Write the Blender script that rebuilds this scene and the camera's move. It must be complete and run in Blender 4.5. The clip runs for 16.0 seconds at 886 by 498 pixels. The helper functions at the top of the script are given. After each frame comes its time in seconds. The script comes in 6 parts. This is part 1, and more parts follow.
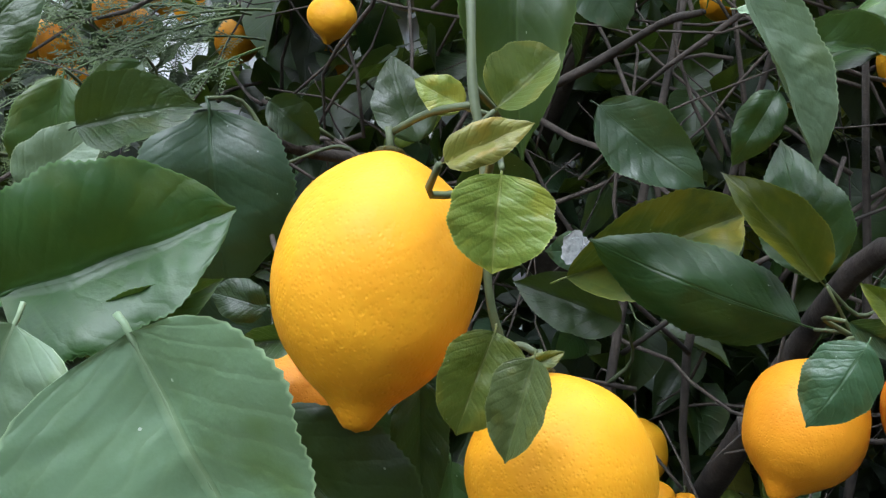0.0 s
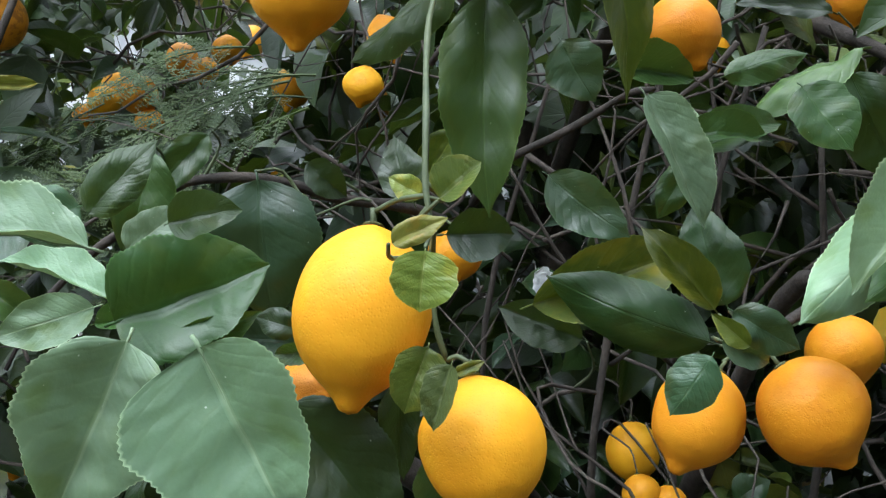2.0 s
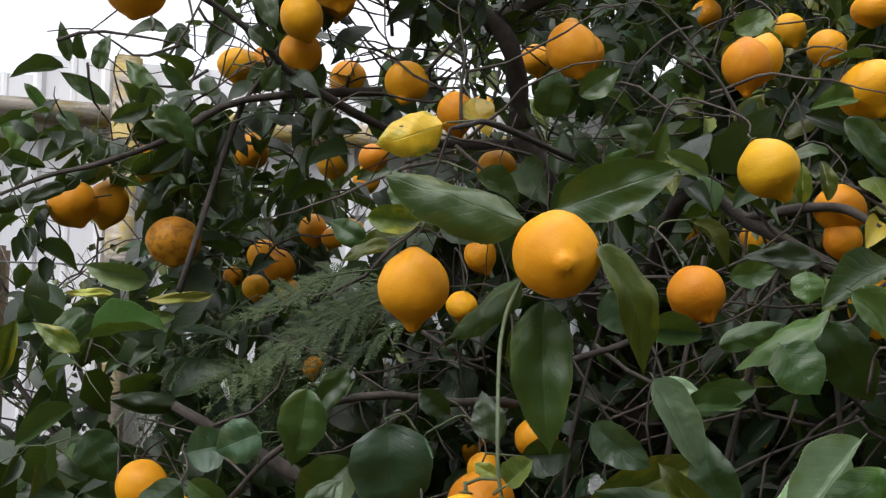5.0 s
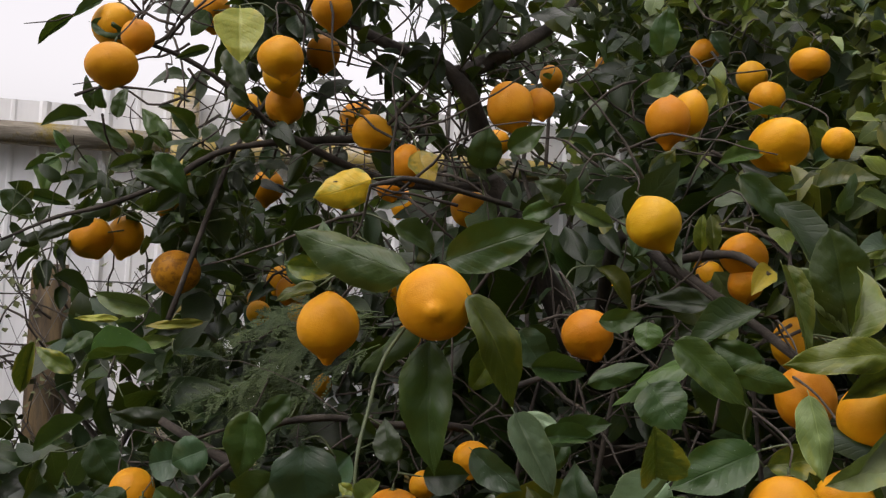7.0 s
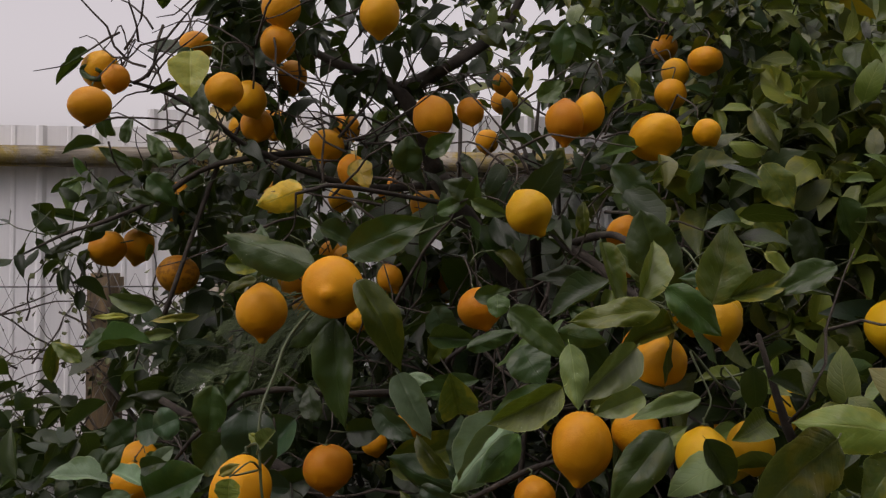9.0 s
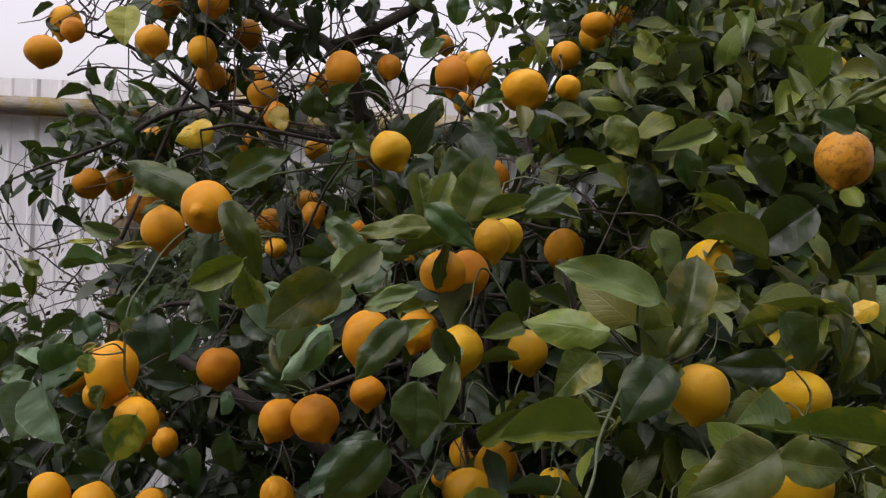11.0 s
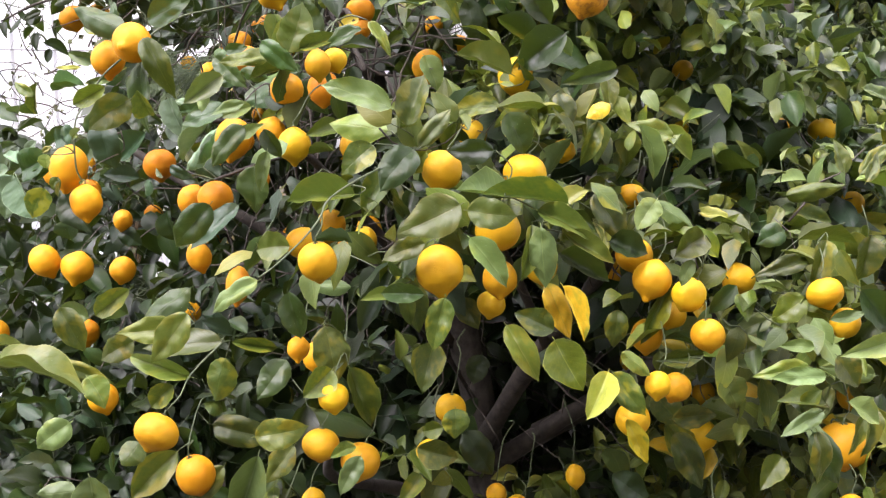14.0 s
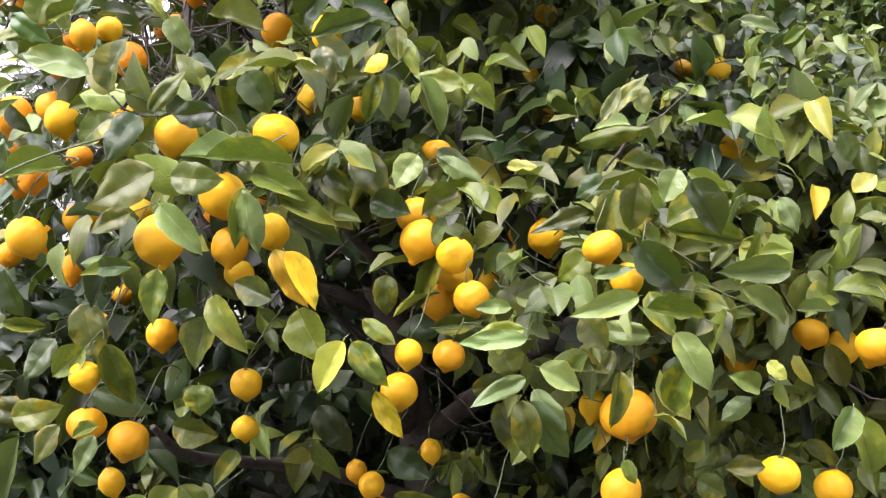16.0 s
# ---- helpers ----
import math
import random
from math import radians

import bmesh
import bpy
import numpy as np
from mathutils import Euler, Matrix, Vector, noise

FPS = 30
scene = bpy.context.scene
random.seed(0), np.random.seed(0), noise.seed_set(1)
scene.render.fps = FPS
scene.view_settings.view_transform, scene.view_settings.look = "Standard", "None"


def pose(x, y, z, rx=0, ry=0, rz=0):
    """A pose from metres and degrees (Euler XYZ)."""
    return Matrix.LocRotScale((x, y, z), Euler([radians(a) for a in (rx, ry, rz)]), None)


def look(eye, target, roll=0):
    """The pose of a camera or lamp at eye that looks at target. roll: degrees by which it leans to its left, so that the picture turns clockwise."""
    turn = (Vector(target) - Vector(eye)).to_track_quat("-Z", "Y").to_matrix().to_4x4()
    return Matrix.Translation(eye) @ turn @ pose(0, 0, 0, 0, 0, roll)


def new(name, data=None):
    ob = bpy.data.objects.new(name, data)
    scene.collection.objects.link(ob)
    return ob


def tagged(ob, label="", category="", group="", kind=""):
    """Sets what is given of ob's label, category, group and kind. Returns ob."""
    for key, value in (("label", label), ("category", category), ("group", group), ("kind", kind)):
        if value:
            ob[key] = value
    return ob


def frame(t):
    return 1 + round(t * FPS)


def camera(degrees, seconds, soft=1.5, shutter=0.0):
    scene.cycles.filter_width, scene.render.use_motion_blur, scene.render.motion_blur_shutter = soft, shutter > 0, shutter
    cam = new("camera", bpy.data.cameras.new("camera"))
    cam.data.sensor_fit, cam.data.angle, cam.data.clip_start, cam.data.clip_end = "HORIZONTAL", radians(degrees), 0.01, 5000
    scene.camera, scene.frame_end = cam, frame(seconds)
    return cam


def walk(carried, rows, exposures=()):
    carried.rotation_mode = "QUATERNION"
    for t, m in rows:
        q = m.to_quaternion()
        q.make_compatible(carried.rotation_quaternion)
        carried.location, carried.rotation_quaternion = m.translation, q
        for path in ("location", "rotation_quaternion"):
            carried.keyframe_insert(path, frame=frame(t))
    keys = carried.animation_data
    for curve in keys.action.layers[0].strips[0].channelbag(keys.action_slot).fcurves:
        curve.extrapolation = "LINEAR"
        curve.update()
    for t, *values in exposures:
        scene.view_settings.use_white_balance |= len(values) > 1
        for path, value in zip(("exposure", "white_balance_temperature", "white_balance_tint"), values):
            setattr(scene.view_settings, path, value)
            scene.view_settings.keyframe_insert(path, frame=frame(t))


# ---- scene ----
cam = camera(45.19, 16.0, soft=1.3)
# seconds, eye, turn (degrees)
PATH = [
    (0.0, 0.0188, 0.0049, 1.3147, 88.30, -4.31, 1.73),
    (0.5, 0.0363, -0.0303, 1.3023, 88.40, -5.56, 1.84),
    (1.0, 0.0599, -0.0528, 1.3032, 88.34, -5.51, 4.08),
    (1.5, 0.0688, -0.0910, 1.3001, 88.33, -5.33, 4.53),
    (2.0, 0.0660, -0.1461, 1.3358, 88.72, -4.14, 5.15),
    (2.5, 0.0803, -0.1753, 1.3716, 87.68, -2.98, 5.35),
    (3.0, 0.0591, -0.2542, 1.4299, 85.95, -2.29, 4.55),
    (3.5, 0.0440, -0.3426, 1.4682, 86.93, -1.76, 5.18),
    (4.0, 0.0415, -0.3729, 1.4766, 88.65, -1.76, 6.16),
    (4.2, 0.0447, -0.3815, 1.4792, 89.40, -1.87, 7.06),
    (6.3, 0.2663, -0.4418, 1.5168, 91.87, -3.97, 15.93),
    (6.5, 0.2804, -0.4510, 1.5247, 91.50, -3.90, 16.26),
    (7.0, 0.3217, -0.4882, 1.5318, 91.33, -3.36, 16.77),
    (7.5, 0.3892, -0.5761, 1.5500, 91.18, -2.03, 18.07),
    (8.0, 0.4878, -0.6540, 1.5474, 91.01, -1.30, 19.48),
    (8.5, 0.5416, -0.6633, 1.5452, 90.35, -1.00, 20.30),
    (9.0, 0.5929, -0.6173, 1.5325, 90.79, -0.47, 21.97),
    (9.2, 0.6427, -0.5862, 1.5263, 90.93, -0.57, 22.65),
    (11.3, 0.9878, -0.6591, 1.4787, 88.75, -2.96, 28.04),
    (11.5, 1.0097, -0.6538, 1.4797, 87.70, -2.95, 28.20),
    (12.0, 1.0443, -0.6499, 1.4792, 85.22, -2.80, 28.27),
    (12.5, 1.1286, -0.7278, 1.4706, 82.61, -1.64, 27.36),
    (13.0, 1.2561, -0.8505, 1.5056, 79.73, -1.39, 27.57),
    (13.5, 1.3527, -0.8904, 1.5186, 79.67, -1.62, 27.74),
    (14.0, 1.4596, -0.8988, 1.5196, 78.94, -1.18, 30.91),
    (14.5, 1.6171, -0.9215, 1.5170, 77.81, -0.64, 34.03),
    (15.0, 1.7119, -0.8275, 1.5252, 77.16, -0.22, 34.05),
    (15.5, 1.7784, -0.6438, 1.5133, 76.81, 1.92, 35.24),
    (16.0, 1.8661, -0.5139, 1.4785, 77.72, 2.99, 38.55),
]
EXPOSURES = [(0.0, 0.9, 5600, 10), (2.5, 0.98, 5650, 8), (3.5, 0.5, 5900, 9), (4.2, 0.3, 6050, 12), (6.4, 0.02, 6600, 17), (7.0, -0.2, 6700, 18), (8.0, -0.48, 6750, 20), (9.0, -0.82, 6850, 23),
             (11.4, 0.05, 6450, 23), (12.0, 1.17, 6400, 23), (12.5, 1.50, 6400, 24), (14.5, 1.62, 6350, 25), (16.0, 1.82, 6400, 26)]
walk(cam, [(t, pose(*row)) for t, *row in PATH], EXPOSURES)

# ---- light: a bright overcast sky ----
world = bpy.data.worlds.new("overcast_sky")
scene.world = world
world.use_nodes = True
wn, wl = world.node_tree.nodes, world.node_tree.links
sky = wn.new("ShaderNodeTexSky")
sky.sky_type, sky.sun_disc = "NISHITA", False
sky.sun_elevation, sky.sun_rotation = radians(55), radians(200)
sky.dust_density, sky.air_density = 4.0, 1.0
grey = wn.new("ShaderNodeHueSaturation")
grey.inputs["Saturation"].default_value, grey.inputs["Value"].default_value = 0.12, 2.0
wl.new(sky.outputs[0], grey.inputs["Color"])
wl.new(grey.outputs[0], wn["Background"].inputs["Color"])
wn["Background"].inputs["Strength"].default_value = 0.15
sun = new("sun", bpy.data.lights.new("sun", "SUN"))
sun.data.energy, sun.data.angle, sun.data.color = 1.5, radians(45), (1.0, 0.98, 0.94)
sun.matrix_world = look((0.3, 3.2, 9), (0.6, 0.5, 1.2))


# ---- materials ----
def material(name):
    m = bpy.data.materials.new(name)
    m.use_nodes = True
    return m, m.node_tree.nodes, m.node_tree.links, m.node_tree.nodes["Principled BSDF"]


def math_node(n, l, op, a, b=None, c=None):
    k = n.new("ShaderNodeMath")
    k.operation = op
    for i, v in enumerate((a, b, c)):
        if v is None:
            continue
        if isinstance(v, (int, float)):
            k.inputs[i].default_value = v
        else:
            l.new(v, k.inputs[i])
    return k.outputs[0]


def ramp(n, l, fac, stops):
    k = n.new("ShaderNodeValToRGB")
    while len(k.color_ramp.elements) < len(stops):
        k.color_ramp.elements.new(0.5)
    for e, (p, c) in zip(k.color_ramp.elements, stops):
        e.position, e.color = p, (*c, 1) if len(c) == 3 else c
    l.new(fac, k.inputs[0])
    return k.outputs[0]


def mix(n, l, fac, a, b, kind="MIX"):
    k = n.new("ShaderNodeMix")
    k.data_type, k.blend_type = "RGBA", kind
    for i, v in ((0, fac), (6, a), (7, b)):
        if isinstance(v, (int, float)):
            k.inputs[i].default_value = v
        elif isinstance(v, tuple):
            k.inputs[i].default_value = (*v, 1)
        else:
            l.new(v, k.inputs[i])
    return k.outputs[2]


def noise_tex(n, l, vec, scale, detail=3.0, rough=0.55):
    k = n.new("ShaderNodeTexNoise")
    k.inputs["Scale"].default_value, k.inputs["Detail"].default_value, k.inputs["Roughness"].default_value = scale, detail, rough
    if vec is not None:
        l.new(vec, k.inputs["Vector"])
    return k.outputs["Fac"]


def bump(n, l, height, strength, distance, b):
    k = n.new("ShaderNodeBump")
    k.inputs["Strength"].default_value, k.inputs["Distance"].default_value = strength, distance
    l.new(height, k.inputs["Height"])
    l.new(k.outputs[0], b.inputs["Normal"])


def leaf_material(name, base, vein, patch, per_island=False, patchy=0.58):
    m, n, l, b = material(name)
    uv = n.new("ShaderNodeUVMap").outputs[0]
    sep = n.new("ShaderNodeSeparateXYZ")
    l.new(uv, sep.inputs[0])
    across = math_node(n, l, "ABSOLUTE", math_node(n, l, "SUBTRACT", sep.outputs[0], 0.5))
    rnd = n.new("ShaderNodeNewGeometry").outputs["Random Per Island"] if per_island else n.new("ShaderNodeObjectInfo").outputs["Random"]
    # side veins run forward from the midrib
    t = math_node(n, l, "SUBTRACT", math_node(n, l, "MULTIPLY", sep.outputs[1], 9.0), math_node(n, l, "MULTIPLY", across, 5.0))
    t = math_node(n, l, "ADD", t, math_node(n, l, "MULTIPLY", noise_tex(n, l, uv, 4.0, 3.0), 1.0))
    side = math_node(n, l, "PINGPONG", t, 0.5)
    side = math_node(n, l, "SMOOTH_MIN", math_node(n, l, "MULTIPLY", side, 5.0), 1.0, 0.3)
    rib = math_node(n, l, "MINIMUM", math_node(n, l, "MULTIPLY", across, 38.0), 1.0)
    veins = math_node(n, l, "SUBTRACT", 1.0, math_node(n, l, "MULTIPLY", rib, math_node(n, l, "ADD", 0.86, math_node(n, l, "MULTIPLY", side, 0.14))))
    tc = n.new("ShaderNodeTexCoord").outputs["Object"]
    off = n.new("ShaderNodeVectorMath")
    l.new(tc, off.inputs[0])
    comb = n.new("ShaderNodeCombineXYZ")
    for i in range(3):
        l.new(math_node(n, l, "MULTIPLY", rnd, 17.0 + 9 * i), comb.inputs[i])
    l.new(comb.outputs[0], off.inputs[1])
    vec = off.outputs[0]
    mott = noise_tex(n, l, vec, 30.0 if per_island else 3.0, 4.0)
    col = mix(n, l, mott, tuple(0.62 * c for c in base), tuple(min(1, 1.38 * c) for c in base))
    blotch = ramp(n, l, noise_tex(n, l, vec, 60.0 if per_island else 9.0, 5.0, 0.75), [(0.42, (0, 0, 0)), (0.62, (1, 1, 1))])
    col = mix(n, l, math_node(n, l, "MULTIPLY", blotch, 0.5), col, tuple(0.55 * c + 0.45 * d for c, d in zip(base, patch)))
    spots = ramp(n, l, math_node(n, l, "ADD", noise_tex(n, l, vec, 22.0 if per_island else 2.3, 2.0), math_node(n, l, "MULTIPLY", math_node(n, l, "SUBTRACT", across, 0.25), 0.30)), [(patchy, (0, 0, 0)), (patchy + 0.1, (1, 1, 1))])
    col = mix(n, l, math_node(n, l, "MULTIPLY", spots, 0.75), col, patch)
    col = mix(n, l, math_node(n, l, "MULTIPLY", veins, 0.55), col, vein)
    rim = math_node(n, l, "MULTIPLY", math_node(n, l, "MAXIMUM", math_node(n, l, "SUBTRACT", across, 0.482), 0.0), 34.0)
    col = mix(n, l, rim, col, tuple(min(0.6, 1.7 * c + 0.02) for c in vein))
    if not per_island:  # pale specks and dried drops
        vo = n.new("ShaderNodeTexVoronoi")
        vo.inputs["Scale"].default_value = 9.0
        l.new(vec, vo.inputs["Vector"])
        speck = math_node(n, l, "MULTIPLY", math_node(n, l, "LESS_THAN", vo.outputs["Distance"], 0.05), math_node(n, l, "GREATER_THAN", noise_tex(n, l, vec, 1.7, 1.0), 0.52))
        col = mix(n, l, math_node(n, l, "MULTIPLY", speck, 0.6), col, (0.5, 0.55, 0.45))
    hs = n.new("ShaderNodeHueSaturation")
    l.new(col, hs.inputs["Color"])
    l.new(math_node(n, l, "ADD", 0.485, math_node(n, l, "MULTIPLY", rnd, 0.03)), hs.inputs["Hue"])
    l.new(math_node(n, l, "ADD", 0.5, math_node(n, l, "MULTIPLY", math_node(n, l, "FRACT", math_node(n, l, "MULTIPLY", rnd, 7.31)), 1.05)), hs.inputs["Value"])
    hs.inputs["Saturation"].default_value = 1.05
    col = hs.outputs[0]
    l.new(col, b.inputs["Base Color"])
    grain = noise_tex(n, l, vec, 300.0 if per_island else 28.0, 2.0)
    l.new(math_node(n, l, "ADD", 0.27, math_node(n, l, "MULTIPLY", mott, 0.28)), b.inputs["Roughness"])
    b.inputs["Specular IOR Level"].default_value = 0.36 if per_island else 0.42
    relief = math_node(n, l, "SUBTRACT", math_node(n, l, "MULTIPLY", grain, 0.35), veins)
    relief = math_node(n, l, "ADD", relief, math_node(n, l, "MULTIPLY", side, 0.3 if per_island else 0.07))
    bump(n, l, relief, 0.35, 0.0011 if per_island else 0.0015, b)
    tr = n.new("ShaderNodeBsdfTranslucent")
    l.new(mix(n, l, 0.5, col, (0.16, 0.24, 0.02)), tr.inputs["Color"])
    ms = n.new("ShaderNodeMixShader")
    ms.inputs[0].default_value = 0.16
    l.new(b.outputs[0], ms.inputs[1])
    l.new(tr.outputs[0], ms.inputs[2])
    l.new(ms.outputs[0], n["Material Output"].inputs["Surface"])
    return m


# dark kinds also stand for leaves in shade: it is put into their colour
LEAF = {
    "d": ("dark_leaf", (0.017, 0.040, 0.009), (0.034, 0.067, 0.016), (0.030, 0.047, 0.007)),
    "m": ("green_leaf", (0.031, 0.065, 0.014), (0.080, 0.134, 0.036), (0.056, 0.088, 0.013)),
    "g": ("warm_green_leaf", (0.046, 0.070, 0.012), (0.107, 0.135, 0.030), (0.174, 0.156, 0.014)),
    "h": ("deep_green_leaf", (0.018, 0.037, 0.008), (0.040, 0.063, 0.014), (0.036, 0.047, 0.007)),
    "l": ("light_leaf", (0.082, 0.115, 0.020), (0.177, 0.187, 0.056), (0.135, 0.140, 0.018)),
    # s and q are paled: sky sheen on lit faces goes into base colour
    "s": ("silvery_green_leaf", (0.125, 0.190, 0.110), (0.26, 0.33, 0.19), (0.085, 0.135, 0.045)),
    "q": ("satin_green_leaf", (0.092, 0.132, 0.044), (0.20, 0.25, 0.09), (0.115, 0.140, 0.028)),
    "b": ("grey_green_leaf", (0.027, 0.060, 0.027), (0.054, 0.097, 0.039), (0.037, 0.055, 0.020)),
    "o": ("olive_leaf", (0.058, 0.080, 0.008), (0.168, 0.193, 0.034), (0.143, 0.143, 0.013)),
    "p": ("pale_leaf", (0.234, 0.261, 0.054), (0.396, 0.405, 0.117), (0.396, 0.324, 0.045)),
    "y": ("yellow_leaf", (0.58, 0.40, 0.04), (0.270, 0.297, 0.063), (0.198, 0.243, 0.036)),
}
leaf_mats = {k: leaf_material(*v, patchy=0.53 if k in "gl" else 0.58) for k, v in LEAF.items()}
# massed copies are darkened, d, m and b most: inner shade put into colour
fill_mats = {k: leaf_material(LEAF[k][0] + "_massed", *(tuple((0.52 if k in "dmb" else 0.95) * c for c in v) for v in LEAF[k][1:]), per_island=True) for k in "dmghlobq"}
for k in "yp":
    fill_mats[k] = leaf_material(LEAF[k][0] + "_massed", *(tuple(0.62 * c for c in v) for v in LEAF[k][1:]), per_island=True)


def lemon_material(name, deep, bright, blot, amount):
    m, n, l, b = material(name)
    tc = n.new("ShaderNodeTexCoord").outputs["Object"]
    rnd = n.new("ShaderNodeObjectInfo").outputs["Random"]
    off = n.new("ShaderNodeVectorMath")
    l.new(tc, off.inputs[0])
    comb = n.new("ShaderNodeCombineXYZ")
    for i in range(3):
        l.new(math_node(n, l, "MULTIPLY", rnd, 11.0 + 7 * i), comb.inputs[i])
    l.new(comb.outputs[0], off.inputs[1])
    vec = off.outputs[0]
    col = mix(n, l, ramp(n, l, noise_tex(n, l, vec, 1.6, 3), [(0.3, (0, 0, 0)), (0.75, (1, 1, 1))]), deep, bright)
    spots = ramp(n, l, noise_tex(n, l, vec, 7.0, 4, 0.7), [(amount, (0, 0, 0)), (amount + 0.08, (1, 1, 1))])
    col = mix(n, l, math_node(n, l, "MULTIPLY", spots, 0.6), col, blot)
    hs = n.new("ShaderNodeHueSaturation")
    l.new(col, hs.inputs["Color"])
    l.new(math_node(n, l, "ADD", 0.488, math_node(n, l, "MULTIPLY", rnd, 0.020)), hs.inputs["Hue"])
    l.new(math_node(n, l, "ADD", 0.80, math_node(n, l, "MULTIPLY", rnd, 0.2)), hs.inputs["Value"])
    l.new(hs.outputs[0], b.inputs["Base Color"])
    vo = n.new("ShaderNodeTexVoronoi")
    vo.inputs["Scale"].default_value = 42.0
    l.new(vec, vo.inputs["Vector"])
    pits = math_node(n, l, "MINIMUM", math_node(n, l, "MULTIPLY", vo.outputs["Distance"], 2.2), 1.0)
    big = noise_tex(n, l, vec, 5.0, 3)
    bump(n, l, math_node(n, l, "ADD", math_node(n, l, "MULTIPLY", pits, 0.06), math_node(n, l, "MULTIPLY", big, 0.55)), 0.38, 0.005, b)
    b.inputs["Roughness"].default_value = 0.48
    b.inputs["Specular IOR Level"].default_value = 0.2
    b.inputs["Subsurface Weight"].default_value = 0.12
    b.inputs["Subsurface Radius"].default_value = (0.006, 0.003, 0.001)
    return m


lemon_mats = [
    lemon_material("lemon_peel", (0.55, 0.225, 0.004), (0.67, 0.315, 0.007), (0.45, 0.165, 0.008), 0.66),
    lemon_material("bright_lemon_peel", (0.53, 0.285, 0.005), (0.62, 0.37, 0.008), (0.48, 0.225, 0.013), 0.70),
    lemon_material("blotched_lemon_peel", (0.44, 0.18, 0.012), (0.57, 0.25, 0.016), (0.17, 0.065, 0.016), 0.50),
    lemon_material("golden_lemon_peel", (0.63, 0.26, 0.005), (0.72, 0.34, 0.009), (0.74, 0.38, 0.04), 0.68),
]


def rough_material(name, dark, light, scale, roughness=0.85, relief=0.6, distance=0.004, stretch=(1, 1, 1)):
    m, n, l, b = material(name)
    mp = n.new("ShaderNodeMapping")
    mp.inputs["Scale"].default_value = stretch
    l.new(n.new("ShaderNodeTexCoord").outputs["Object"], mp.inputs[0])
    f = noise_tex(n, l, mp.outputs[0], scale, 5, 0.65)
    g = noise_tex(n, l, mp.outputs[0], scale * 7, 3)
    tone = mix(n, l, ramp(n, l, f, [(0.32, (0, 0, 0)), (0.68, (1, 1, 1))]), dark, light)
    l.new(mix(n, l, math_node(n, l, "MULTIPLY", g, 0.35), tone, dark), b.inputs["Base Color"])
    b.inputs["Roughness"].default_value = roughness
    bump(n, l, math_node(n, l, "ADD", f, math_node(n, l, "MULTIPLY", g, 0.4)), relief, distance, b)
    return m



def lichen_material(name):
    """Grey sawn timber, streaked along its length, with yellow lichen and dark damp stains."""
    m, n, l, b = material(name)
    tc = n.new("ShaderNodeTexCoord").outputs["Object"]
    mp = n.new("ShaderNodeMapping")
    mp.inputs["Scale"].default_value = (3, 30, 30)
    l.new(tc, mp.inputs[0])
    grain = noise_tex(n, l, mp.outputs[0], 3.0, 5, 0.7)
    col = mix(n, l, ramp(n, l, grain, [(0.3, (0, 0, 0)), (0.7, (1, 1, 1))]), (0.20, 0.17, 0.13), (0.44, 0.40, 0.33))
    spread = ramp(n, l, noise_tex(n, l, tc, 9.0, 5, 0.7), [(0.44, (0, 0, 0)), (0.56, (1, 1, 1))])
    col = mix(n, l, math_node(n, l, "MULTIPLY", spread, 0.8), col, (0.34, 0.25, 0.035))
    damp = ramp(n, l, noise_tex(n, l, mp.outputs[0], 1.1, 4, 0.7), [(0.50, (0, 0, 0)), (0.66, (1, 1, 1))])
    col = mix(n, l, math_node(n, l, "MULTIPLY", damp, 0.7), col, (0.06, 0.05, 0.035))
    l.new(col, b.inputs["Base Color"])
    b.inputs["Roughness"].default_value = 0.9
    bump(n, l, math_node(n, l, "ADD", grain, math_node(n, l, "MULTIPLY", spread, 0.6)), 0.7, 0.004, b)
    return m


bark = rough_material("grey_brown_bark", (0.014, 0.011, 0.008), (0.062, 0.050, 0.038), 40, 0.9)
green_stem = rough_material("green_stem", (0.035, 0.052, 0.018), (0.085, 0.105, 0.04), 60, 0.6, 0.3, 0.001)
twig_mat = rough_material("dry_twig", (0.022, 0.017, 0.013), (0.085, 0.068, 0.052), 60, 0.9)
calyx_mat = rough_material("green_brown_calyx", (0.05, 0.055, 0.02), (0.12, 0.14, 0.045), 9, 0.8)
soil = rough_material("dark_soil", (0.018, 0.014, 0.010), (0.065, 0.050, 0.036), 9, 0.95, 0.9, 0.03)
dark_wood = rough_material("dark_post_timber", (0.035, 0.026, 0.018), (0.17, 0.115, 0.05), 9, 0.9, 0.7, 0.006, (5, 5, 1))
metal_sheet = rough_material("white_painted_sheet", (0.66, 0.67, 0.68), (0.80, 0.81, 0.82), 2.2, 0.5, 0.1, 0.002, (6, 6, 0.5))
lichen_wood = lichen_material("lichened_old_timber")
wire_mat = rough_material("grey_wire", (0.10, 0.10, 0.10), (0.2, 0.2, 0.2), 30, 0.5, 0.1, 0.001)
fern_mat = rough_material("feathery_green", (0.017, 0.036, 0.006), (0.060, 0.094, 0.014), 12, 0.6, 0.2, 0.001)


# ---- building blocks ----
def mesh_of(name, bm, mat, smooth=True):
    me = bpy.data.meshes.new(name)
    bm.to_mesh(me)
    bm.free()
    for p in me.polygons:
        p.use_smooth = smooth
    me.materials.append(mat)
    return me


def part(name, bm, mat, parent, label="", smooth=True):
    ob = new(name, mesh_of(name, bm, mat, smooth))
    ob.parent = parent
    return tagged(ob, label) if label else ob


